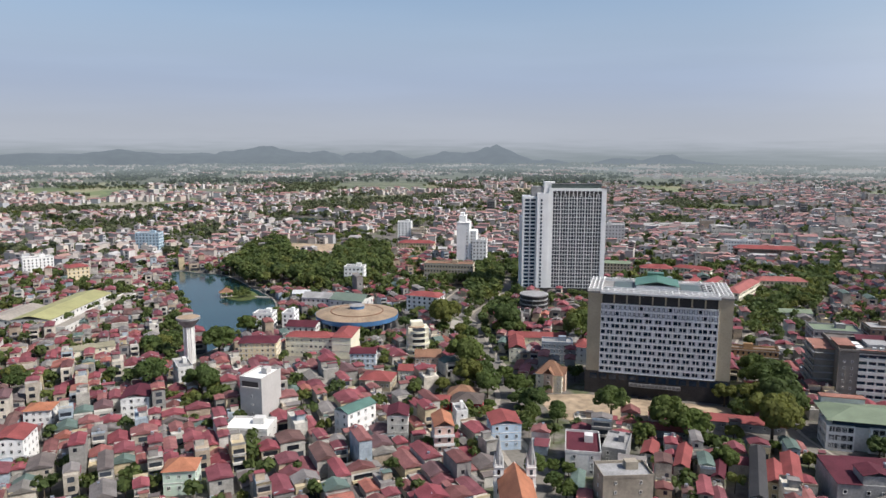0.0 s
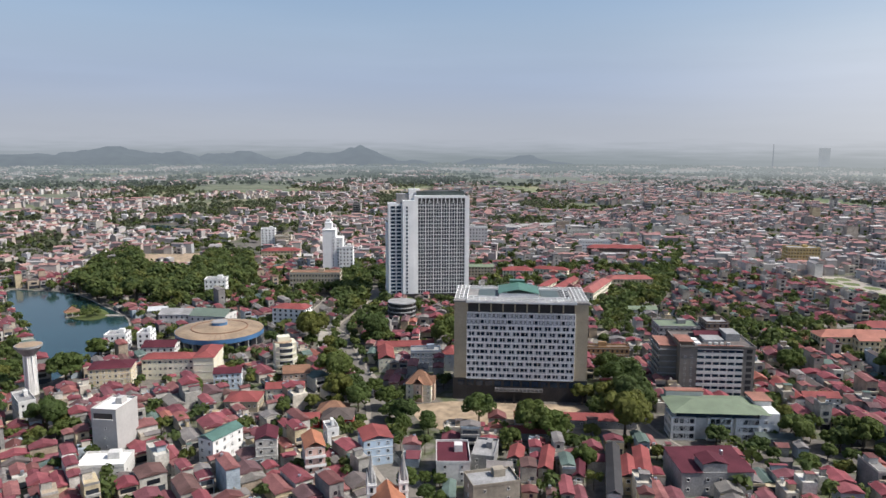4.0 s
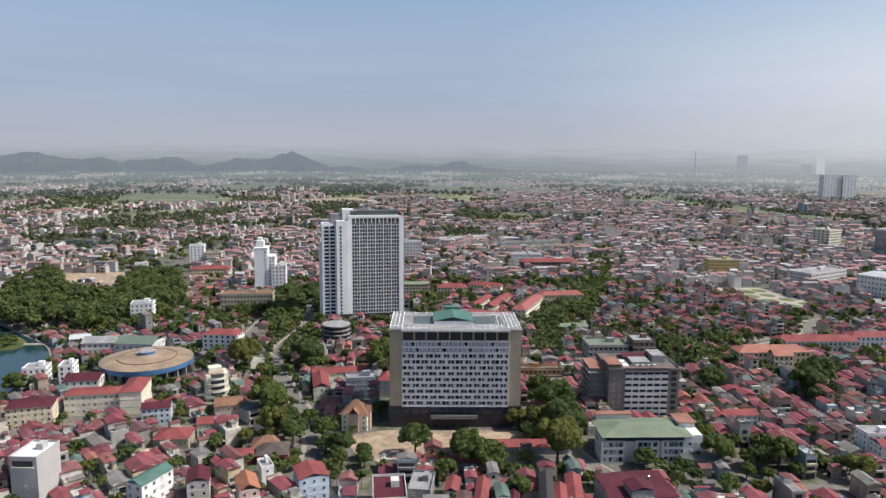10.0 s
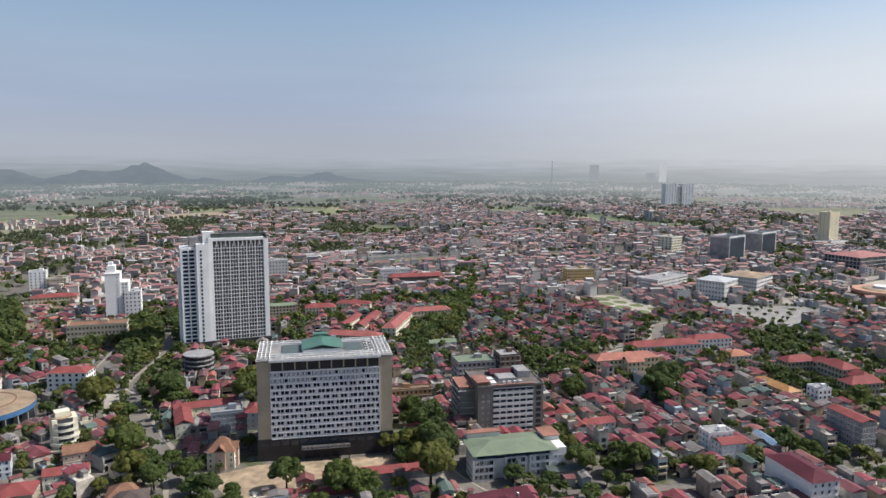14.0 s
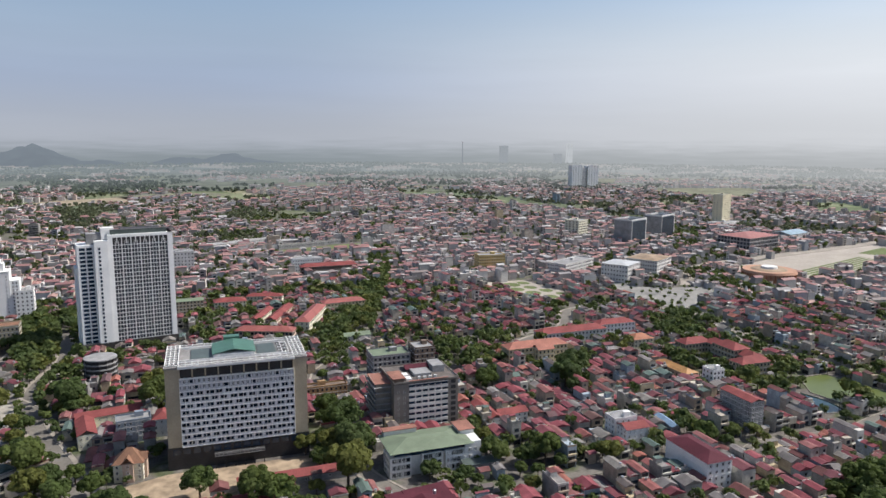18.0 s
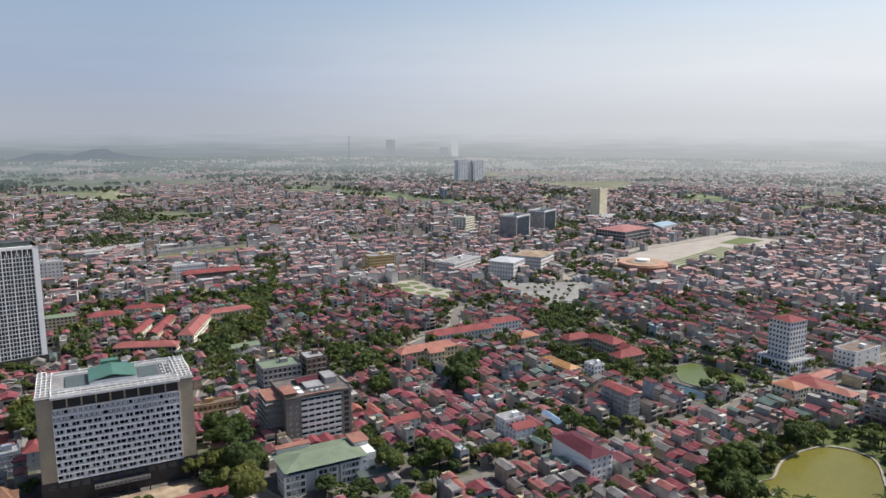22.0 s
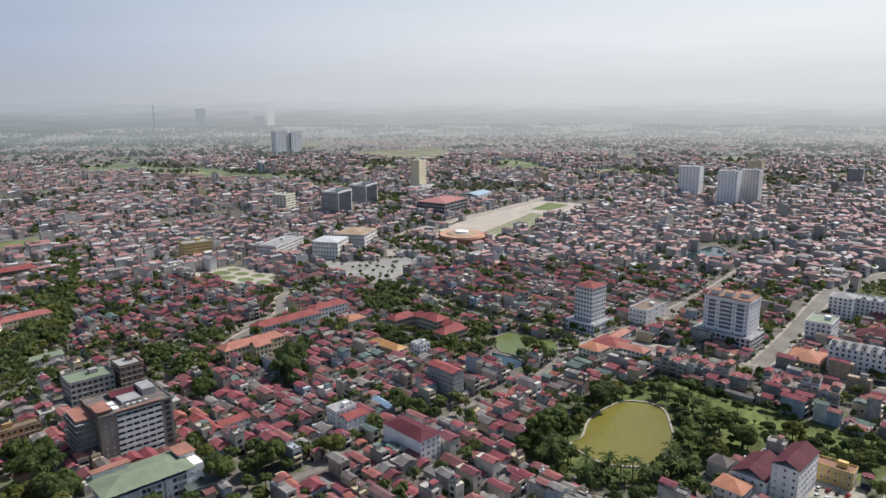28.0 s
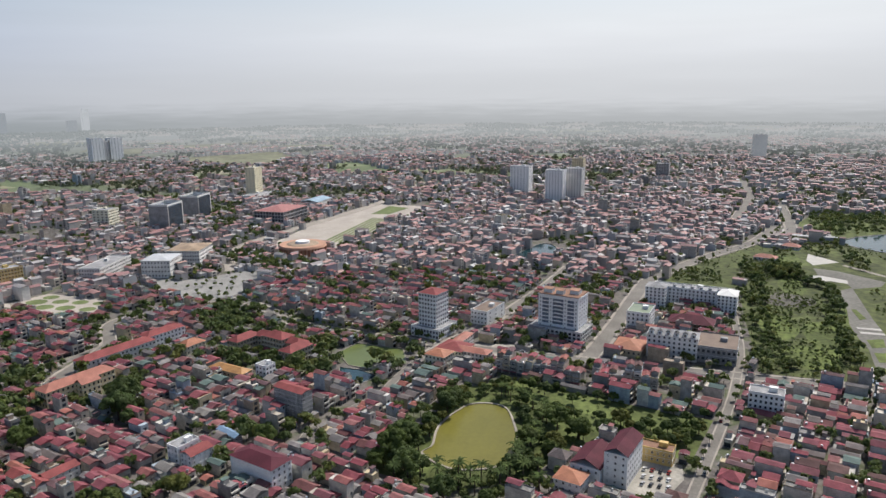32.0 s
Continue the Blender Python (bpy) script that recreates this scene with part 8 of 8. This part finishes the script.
def stuff_mesh(name, verts, faces, mats, index, label, category):
    """One mesh from many small solids; verts (n, 3), faces a list of equal-length index arrays."""
    me = bpy.data.meshes.new(name)
    loops = np.concatenate([f.ravel() for f in faces]).astype(np.int32)
    sizes = np.concatenate([np.full(len(f), f.shape[1], np.int32) for f in faces])
    me.vertices.add(len(verts))
    me.vertices.foreach_set("co", verts.astype(np.float32).ravel())
    me.loops.add(len(loops))
    me.loops.foreach_set("vertex_index", loops)
    me.polygons.add(len(sizes))
    me.polygons.foreach_set("loop_start", np.concatenate([[0], np.cumsum(sizes)[:-1]]).astype(np.int32))
    for m in mats:
        me.materials.append(m)
    me.polygons.foreach_set("material_index", np.concatenate(index).astype(np.int32))
    me.update(calc_edges=True)
    me.shade_flat()
    return tagged(new(name, me), label, category, "", "stuff")


def mass_houses(name, rows, label, panes=2, mats=None):
    """Many houses: walls, roofs and window panes as solids in one mesh. Rows of x, y, turn, width, depth, height, kind."""
    A = np.array(rows, float)
    n = len(A)
    X, Y, T, W, D, H, K = A.T
    c, s = np.cos(T), np.sin(T)
    rng = np.random.RandomState(3)
    verts, quads, tris, mq, mt = [], [], [], [], []
    base = 0

    def put(lx, ly, lz, faces, mi, tri=()):
        nonlocal base
        m, k = lx.shape
        verts.append(np.stack([Xs[:, None] + lx * cs[:, None] - ly * ss[:, None], Ys[:, None] + lx * ss[:, None] + ly * cs[:, None], lz], -1).reshape(-1, 3))
        off = base + np.arange(m)[:, None, None] * k
        quads.append((off + np.array(faces)[None]).reshape(-1, 4))
        mq.append(np.full(m * len(faces), mi))
        if len(tri):
            tris.append((off + np.array(tri)[None]).reshape(-1, 3))
            mt.append(np.full(m * len(tri), mi))
        base += m * k

    def cuboid(x0, x1, y0, y1, z0, z1, mi):
        o = np.ones(len(Xs))
        x0, x1, y0, y1, z0, z1 = (q * o for q in (x0, x1, y0, y1, z0, z1))
        put(np.stack([x0, x1, x1, x0] * 2, 1), np.stack([y0, y0, y1, y1] * 2, 1), np.stack([z0] * 4 + [z1] * 4, 1),
            [(4, 5, 6, 7), (0, 1, 5, 4), (1, 2, 6, 5), (2, 3, 7, 6), (3, 0, 4, 7)], mi)

    flat = (K == 3) | (K == 13) | (((K == 2) | (K == 11)) & (rng.rand(n) < 0.5))
    Xs, Ys, cs, ss = X, Y, c, s
    cuboid(-W / 2, W / 2, -D / 2, D / 2, np.full(n, -0.2), H, 0)
    # pitched roofs
    g = ~flat
    Xs, Ys, cs, ss = X[g], Y[g], c[g], s[g]
    w, d, h = W[g] / 2 + 0.35, D[g] / 2 + 0.35, H[g] + 0.1
    front = np.where((rng.rand(g.sum()) < 0.28) & (D[g] > 6), np.minimum(0.28 * D[g], 3.0), 0.0) - d
    rise = np.minimum(W[g], 9) * rng.uniform(0.12, 0.27, g.sum())
    z = np.zeros_like(w)
    put(np.stack([-w, z, w, -w, z, w, -w, w, -w, w], 1), np.stack([front, front, front, d, d, d, front, front, d, d], 1), np.stack([h, h + rise, h, h, h + rise, h] + [h - 0.15] * 4, 1),
        [(0, 1, 4, 3), (1, 2, 5, 4), (0, 3, 8, 6), (2, 7, 9, 5), (6, 8, 9, 7)], 1, [(0, 2, 1), (3, 4, 5)])
    # flat ones: stair tower and its small roof, water tank
    Xs, Ys, cs, ss = X[flat], Y[flat], c[flat], s[flat]
    w, d, h = W[flat], D[flat], H[flat]
    cuboid(-w * 0.42, w * 0.2, d * 0.02, d * 0.3, h, h + 2.6, 0)
    cuboid(-w * 0.46, w * 0.26, d * 0.0, d * 0.34, h + 2.6, h + 2.75, 1)
    cuboid(-w / 2, w / 2, -d / 2, -d / 2 + 0.2, h, h + 0.9, 0)
    cuboid(-w / 2, -w / 2 + 0.2, -d / 2 + 0.2, d / 2, h, h + 0.9, 0)
    if panes > 1:
        # parapets before roof terraces, balconies, shop fronts, rear windows, water tanks
        m = rng.rand(n) < 0.5
        Xs, Ys, cs, ss = X[m], Y[m], c[m], s[m]
        cuboid(-W[m] / 2, W[m] / 2, -D[m] / 2, -D[m] / 2 + 0.2, H[m] - 0.02, H[m] + 0.9, 0)
        style = rng.rand(n)
        for k in range(8):
            m = H > k * 3.3 + 2.8
            Xs, Ys, cs, ss = X[m], Y[m], c[m], s[m]
            w, d = W[m], D[m]
            z0 = np.full(m.sum(), k * 3.3 + 0.8)
            if k == 0:
                cuboid(-w * 0.42, w * 0.42, -d / 2 - 0.07, -d / 2 + 0.05, z0 - 0.7, z0 + 1.9, 2)
            else:
                wide = np.where(style[m] < 0.5, 0.40, 0.24)
                cuboid(-w * wide, w * wide, -d / 2 - 0.07, -d / 2 + 0.05, z0 - 0.3, z0 + 1.6, 2)
            mm = m & (style < 0.6) if k else np.zeros(n, bool)
            Xs, Ys, cs, ss = X[mm], Y[mm], c[mm], s[mm]
            cuboid(-W[mm] * 0.47, W[mm] * 0.47, -D[mm] / 2 - 1.0, -D[mm] / 2 - 0.08, np.full(mm.sum(), k * 3.3 - 0.1), np.full(mm.sum(), k * 3.3 + 0.75), 0)
            mm = m & (rng.rand(n) < 0.55)
            Xs, Ys, cs, ss = X[mm], Y[mm], c[mm], s[mm]
            x0 = rng.uniform(-0.38, 0.0, mm.sum()) * W[mm]
            cuboid(x0, x0 + 1.3, D[mm] / 2 - 0.05, D[mm] / 2 + 0.07, np.full(mm.sum(), k * 3.3 + 1.0), np.full(mm.sum(), k * 3.3 + 2.4), 2)
        m = rng.rand(n) < 0.3
        Xs, Ys, cs, ss = X[m], Y[m], c[m], s[m]
        q = np.arange(8) * math.pi / 4
        ox, oy = rng.uniform(-0.25, 0.25, m.sum()) * W[m], rng.uniform(-0.45, -0.3, m.sum()) * D[m]
        ring_x, ring_y = ox[:, None] + 0.65 * np.cos(q), oy[:, None] + 0.65 * np.sin(q)
        zz = np.repeat(H[m][:, None] + 0.2, 8, 1)
        put(np.concatenate([ring_x, ring_x], 1), np.concatenate([ring_y, ring_y], 1), np.concatenate([zz - 0.3, zz + 1.5], 1),
            [(i_, (i_ + 1) % 8, 8 + (i_ + 1) % 8, 8 + i_) for i_ in range(8)] + [(8, 9, 10, 11), (8, 11, 12, 15), (12, 13, 14, 15)], 3)
    elif panes:
        for k in range(8):
            m = H > k * 3.3 + 2.8
            Xs, Ys, cs, ss = X[m], Y[m], c[m], s[m]
            w, d = W[m], D[m]
            z0 = np.full(m.sum(), k * 3.3 + 0.8)
            for ya, yb in ((-d / 2 - 0.08, -d / 2 + 0.05),):
                cuboid(-w * 0.3, w * 0.2, ya, yb, z0, z0 + 1.7, 2)
    faces = [np.concatenate(quads)] + ([np.concatenate(tris)] if tris else [])
    index = [np.concatenate(mq)] + ([np.concatenate(mt)] if tris else [])
    return stuff_mesh(name, np.concatenate(verts), faces, mats or [m_walls, m_roofs, m_glass_i, m_steel], index, label, "houses")


mass_houses("townhouses", MID, "dense rows of narrow plastered townhouses with red roofs")


def far_rows(r0, r1, count, wmin, wmax, hmin, hmax, seed, keep):
    rng = np.random.RandomState(seed)
    r = np.sqrt(rng.uniform(r0 * r0, r1 * r1, count))
    a = np.radians(rng.uniform(-40, 109, count))
    pts = np.stack([r * np.sin(a), r * np.cos(a)], 1)
    ok = free(pts) & keep(pts, r, rng)
    pts = pts[ok]
    n = len(pts)
    w = rng.uniform(wmin, wmax, n)
    t = np.radians(-14 + rng.choice([0, 90, 180, 270], n) + rng.uniform(-8, 8, n))
    h = hmin + (hmax - hmin) * rng.rand(n) ** 1.8
    return np.stack([pts[:, 0], pts[:, 1], t, w, w * rng.uniform(1.1, 2.4, n), h, rng.randint(0, 11, n)], 1)


def keep_town(pts, r, rng):
    a = np.degrees(np.arctan2(pts[:, 0], pts[:, 1]))
    level = np.where(r > 880, np.interp(a, [-40, 5, 28], [-0.02, -0.04, -0.42]), -0.42)
    return clustered(pts, 140, 3.0) > level


def keep_edge(pts, r, rng):
    a = np.degrees(np.arctan2(pts[:, 0], pts[:, 1]))
    edge = np.interp(a, [-40, 0, 15, 40, 70, 109], [1850, 2000, 2300, 2900, 3300, 3200])
    c = clustered(pts, 260, 7.0)
    return np.where(r < edge, c > np.interp(a, [-40, 0, 20, 40], [0.08, 0.05, -0.12, -0.28]), c > 0.16)


def fields():
    """Open fields between the villages: a few large ones in their places, the rest spread over the plain."""
    rng = random.Random(17)
    sheet("field", [(1700, 1130), (1760, 1440), (1930, 1553), (2227, 1394), (1980, 1180)], 0.42, m_field_olive, "wide olive field before far houses", "field")
    sheet("field", [(74, 1889), (164, 2013), (386, 2071), (327, 1833)], 0.42, m_field_tan, "bare pale brown field behind the town", "field")
    sheet("field", [(-330, 2050), (-60, 2010), (-40, 2250), (-300, 2300)], 0.42, m_field_green, "wide green paddy field behind the town", "field")
    sheet("field", [(430, 1330), (560, 1370), (600, 1290), (470, 1250)], 0.42, m_field_green, "green field among far houses", "field")
    words = {m_field_green: "green paddy field on the far plain", m_field_olive: "olive stubble field on the far plain", m_field_tan: "pale ploughed field on the far plain", m_farfield: "field near the skyline with painted haze"}
    for i in range(190):
        r, a = math.sqrt(rng.uniform(1900 ** 2, 4700 ** 2)), radians(rng.uniform(-40, 108))
        x, y = r * math.sin(a), r * math.cos(a)
        w, d, ang = rng.uniform(110, 330), rng.uniform(70, 190), math.degrees(-a) + rng.uniform(-25, 25)
        poly = rect(x, y, ang, w, d)
        if noise.noise(Vector((x / 700, y / 700, 3.3))) < -0.12 or not free(np.array(poly + [(x, y)])).all():
            continue
        m = rng.choice([m_field_green, m_field_green, m_field_olive, m_field_olive, m_field_tan])
        # farther fields take the material with haze painted into its glow
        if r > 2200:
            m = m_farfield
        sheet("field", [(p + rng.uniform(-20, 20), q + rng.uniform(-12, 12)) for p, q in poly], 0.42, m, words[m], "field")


fields()
mass_houses("town_blocks", far_rows(760, 1350, 12500, 4.2, 8.5, 4.5, 14, 5, keep_town), "far dense town houses with red and grey roofs", 1, [m_walls_far, m_roofs_far, m_glass_i])
mass_houses("outer_blocks", far_rows(1350, 2250, 16500, 5, 10, 4.5, 15, 6, keep_edge), "far outskirts of small pale houses", 0, [m_walls_far, m_roofs_far, m_glass_i])
# walls and roofs fade into a painted haze glow with distance
mass_houses("village_blocks", far_rows(2250, 4600, 27000, 6, 14, 4.5, 12, 8, keep_edge), "village houses in far fields, pale with painted haze", 0, [m_farwalls, m_farroofs, m_glass_i])


def slabs():
    rng = np.random.RandomState(12)
    rows = []
    for x, y in ((380, 1010), (560, 980), (1700, 900), (1500, 500), (1600, 400), (1480, 420), (1750, 330), (1400, 620), (930, 330), (990, 250), (1010, 60), (1150, 120), (1040, 1240), (1380, 1050), (870, 1080),
                 (250, 1100), (-300, 1080), (-120, 1250), (90, 1300), (640, 1250), (760, 960), (1000, 900), (1800, 60), (1560, 80), (480, 900), (700, 800), (330, 1320), (900, 1500), (1250, 1320)):
        rows.append((x, y, radians(-14 + rng.choice([0, 90])), rng.uniform(9, 15), rng.uniform(12, 20), rng.uniform(14, 26), 3))
    return np.array(rows)


mass_houses("apartment_blocks", slabs(), "grey and white slab blocks standing out of the far town")


def mass_trees(name, rows, tufts, label, seed, leaf=None):
    """Many far trees: each a trunk and an uneven crown of leaf tufts."""
    A = np.array(rows, float)
    n = len(A)
    rng = np.random.RandomState(seed)
    d = rng.normal(size=(n, tufts, 3))
    d /= np.linalg.norm(d, axis=2, keepdims=True)
    lobes = max(5, min(12, tufts // 8))
    lobe = rng.normal(size=(n, lobes, 3))
    lobe[..., 2] = np.abs(lobe[..., 2]) - 0.25
    lobe *= np.array([0.30, 0.30, 0.24]) * rng.uniform(0.75, 1.1, (n, lobes, 1)) / np.linalg.norm(lobe, axis=2, keepdims=True)
    which = rng.randint(0, lobes, (n, tufts))
    cen = lobe[np.arange(n)[:, None], which]
    p = cen + d * rng.uniform(0.11, 0.2, (n, tufts, 1)) * np.array([1, 1, 0.8])
    nn = d + rng.normal(size=d.shape) * 0.24 + np.array([0, 0, 0.3])
    nn /= np.linalg.norm(nn, axis=2, keepdims=True)
    u = np.cross(nn, rng.normal(size=d.shape))
    u /= np.linalg.norm(u, axis=2, keepdims=True)
    w = np.cross(nn, u)
    sz = rng.uniform(0.12, 0.21, (n, tufts, 1)) * (52 / tufts) ** 0.5
    quad = np.stack([p - u * sz, p - w * sz * 0.7, p + u * sz, p + w * sz * 0.8], 2)
    S = A[:, 2][:, None, None, None]
    quad = quad * S
    quad[..., 2] += S[..., 0] * 0.62
    quad[..., 0] += A[:, 0][:, None, None]
    quad[..., 1] += A[:, 1][:, None, None]
    verts = quad.reshape(-1, 3)
    f = np.arange(len(verts)).reshape(-1, 4)
    # trunks
    k = len(verts)
    tr = np.array([(1, 0), (-0.5, 0.87), (-0.5, -0.87)]) * 0.025
    bot = np.concatenate([A[:, None, :2] + tr[None] * A[:, 2][:, None, None], np.full((n, 3, 1), -0.1)], 2)
    top = np.concatenate([A[:, None, :2] + 0.6 * tr[None] * A[:, 2][:, None, None], np.broadcast_to(A[:, 2][:, None, None] * 0.6, (n, 3, 1))], 2)
    tv = np.concatenate([bot, top], 1).reshape(-1, 3)
    o = k + np.arange(n)[:, None] * 6
    tf = np.concatenate([o + np.array(q) for q in ((0, 1, 4, 3), (1, 2, 5, 4), (2, 0, 3, 5))], 0)
    return stuff_mesh(name, np.concatenate([verts, tv]), [f, tf], [leaf or m_leaves, m_bark], [np.zeros(len(f)), np.ones(len(tf))], label, "trees")


def country_trees(r0, r1, n, seed, level, lo, hi):
    rng = np.random.RandomState(seed)
    r = np.sqrt(rng.uniform(r0 * r0, r1 * r1, n))
    a = np.radians(rng.uniform(-40, 109, n))
    pts = np.stack([r * np.sin(a), r * np.cos(a)], 1)
    ok = free(pts) & ((0.7 * clustered(pts, 170, 22.0) + 0.5 * clustered(pts, 600, 5.0)) > level)
    return [(x, y, rng.uniform(lo, hi)) for x, y in pts[ok]]


mass_trees("park_trees", PARK_TREES, 60, "dark green park trees and bushes beside the promenade", 12)
mass_trees("meadow_bushes", MEADOW_BUSHES, 30, "low olive bushes scattered over the meadow", 15, m_leaves_pale)
mass_trees("lake_wood", WOOD, 190, "dense dark green wood beside the lake", 9)
mass_trees("town_trees", [q for q in FAR_TREES if math.hypot(q[0], q[1]) < 640], 84, "green trees between houses and along streets", 1)
mass_trees("distant_town_trees", [q for q in FAR_TREES if math.hypot(q[0], q[1]) >= 640], 26, "green trees among distant houses", 4)
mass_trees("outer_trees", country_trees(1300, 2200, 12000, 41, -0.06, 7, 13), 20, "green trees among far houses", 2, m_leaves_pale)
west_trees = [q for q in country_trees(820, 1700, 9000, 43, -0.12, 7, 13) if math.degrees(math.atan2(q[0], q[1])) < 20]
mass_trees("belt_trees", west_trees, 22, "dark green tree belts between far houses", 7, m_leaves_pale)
# these crowns glow paler with distance, as painted haze
mass_trees("country_trees", country_trees(2200, 4750, 38000, 42, -0.06, 8, 14), 8, "tree belts between far fields with painted haze", 3, m_farwood)


# ---- hills on the skyline ----
def hill(name, azimuth, dist, peak, width, depth, label, seed, color):
    rng = random.Random(seed)
    nu, nv = 48, 10
    sh = Shape()
    a = radians(azimuth)
    fx, fy = math.sin(a), math.cos(a)
    rx, ry = math.cos(a), -math.sin(a)
    for j in range(nv + 1):
        for i in range(nu + 1):
            u, v = i / nu * 2 - 1, j / nv * 2 - 1
            e = max(0.0, 1 - abs(u) ** 1.6) * max(0.0, 1 - v * v)
            bumpy = 0.7 + 0.5 * noise.noise(Vector((u * 2.6 + seed, v, seed))) + 0.16 * noise.noise(Vector((u * 9, v * 4, seed)))
            z = peak * e * bumpy - 3
            sh.v.append((fx * (dist + v * depth) + rx * u * width, fy * (dist + v * depth) + ry * u * width, z))
    for j in range(nv):
        for i in range(nu):
            k = j * (nu + 1) + i
            sh.f.append((k, k + 1, k + nu + 2, k + nu + 1))
    sh.mi = [0] * len(sh.f)
    smooth(tagged(new(name, sh.mesh(name, color)), label, "hill", "", "structure"))


# dark green hills; their blue is haze painted as glow
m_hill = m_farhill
hill("hill_far", -24, 4500, 130, 1100, 250, "low wooded hill range with painted blue haze", 1, m_hill)
hill("hill_ridge", -13.5, 4520, 136, 640, 220, "low wooded hill ridge with painted blue haze", 2, m_hill)
hill("hill_low", -5.5, 4560, 112, 420, 200, "low wooded hill with painted blue haze", 3, m_hill)
hill("hill_peak", 3.0, 4560, 134, 600, 220, "wooded hill with a small peak and painted haze", 4, m_hill)


hill("hill_faint", 16.5, 4700, 72, 460, 160, "faint low hill with painted blue haze", 6, m_hill)


# ---- parked cars ----
def car_prototype(paint):
    t = new("car")
    sh = Shape().add([(-2.2, -0.85, 0.35), (2.2, -0.85, 0.35), (2.2, 0.85, 0.35), (-2.2, 0.85, 0.35), (-2.2, -0.85, 0.85), (2.2, -0.82, 0.75), (2.2, 0.82, 0.75), (-2.2, 0.85, 0.85)],
                     [(0, 3, 2, 1), (4, 5, 6, 7), (0, 1, 5, 4), (1, 2, 6, 5), (2, 3, 7, 6), (3, 0, 4, 7)])
    part("body", sh, paint, t)
    cab = Shape().add([(-1.7, -0.8, 0.82), (1.1, -0.8, 0.8), (1.1, 0.8, 0.8), (-1.7, 0.8, 0.82), (-1.2, -0.65, 1.45), (0.4, -0.65, 1.45), (0.4, 0.65, 1.45), (-1.2, 0.65, 1.45)],
                      [(0, 1, 5, 4), (1, 2, 6, 5), (2, 3, 7, 6), (3, 0, 4, 7)])
    part("glasshouse", cab, m_glass, t)
    part("roof", Shape().box(-1.22, 0.42, -0.66, 0.66, 1.44, 1.5), paint, t)
    for x in (-1.4, 1.35):
        for y in (-0.86, 0.66):
            w = Shape().cyl(0, 0, 0, 0.2, 0.32, 0.32, 12)
            ob = part("wheel", w, m_dgrey, t)
            ob.matrix_basis = pose(x, y + 0.2, 0.32, 90, 0, 0)
    return t


paints = [surf("car_white", [(0.75, 0.75, 0.75)], 0.3, bump=0), surf("car_silver", [(0.42, 0.43, 0.45)], 0.3, bump=0), surf("car_dark", [(0.04, 0.04, 0.045)], 0.3, bump=0), surf("car_red", [(0.35, 0.04, 0.03)], 0.3, bump=0)]
CARS = [tagged(car_prototype(p), f"small {c} parked car on pale ground", "car", "parked cars") for p, c in zip(paints, ("white", "silver", "black", "red"))]
crng = random.Random(9)
for i in range(26):
    if i < 12:
        x, y, a = 339 + (i % 3) * 7.5, 8 - (i // 3) * 4.2, -14 + crng.uniform(-4, 4)
    else:
        line, nor, half = ROAD_LINES[3 + (i % 6)]
        j = crng.randrange(4, len(line) - 4)
        side = crng.choice((-1, 1))
        q = line[j] + nor[j] * side * (half - 4.6)
        dvec = line[j + 1] - line[j]
        x, y, a = q[0], q[1], math.degrees(math.atan2(dvec[1], dvec[0]))
    place(CARS[crng.choice((0, 0, 1, 2, 3))], pose(x, y, 0.07, 0, 0, a))
for car in CARS:
    if car not in first_use:
        place(car, pose(352, -6, 0.07))
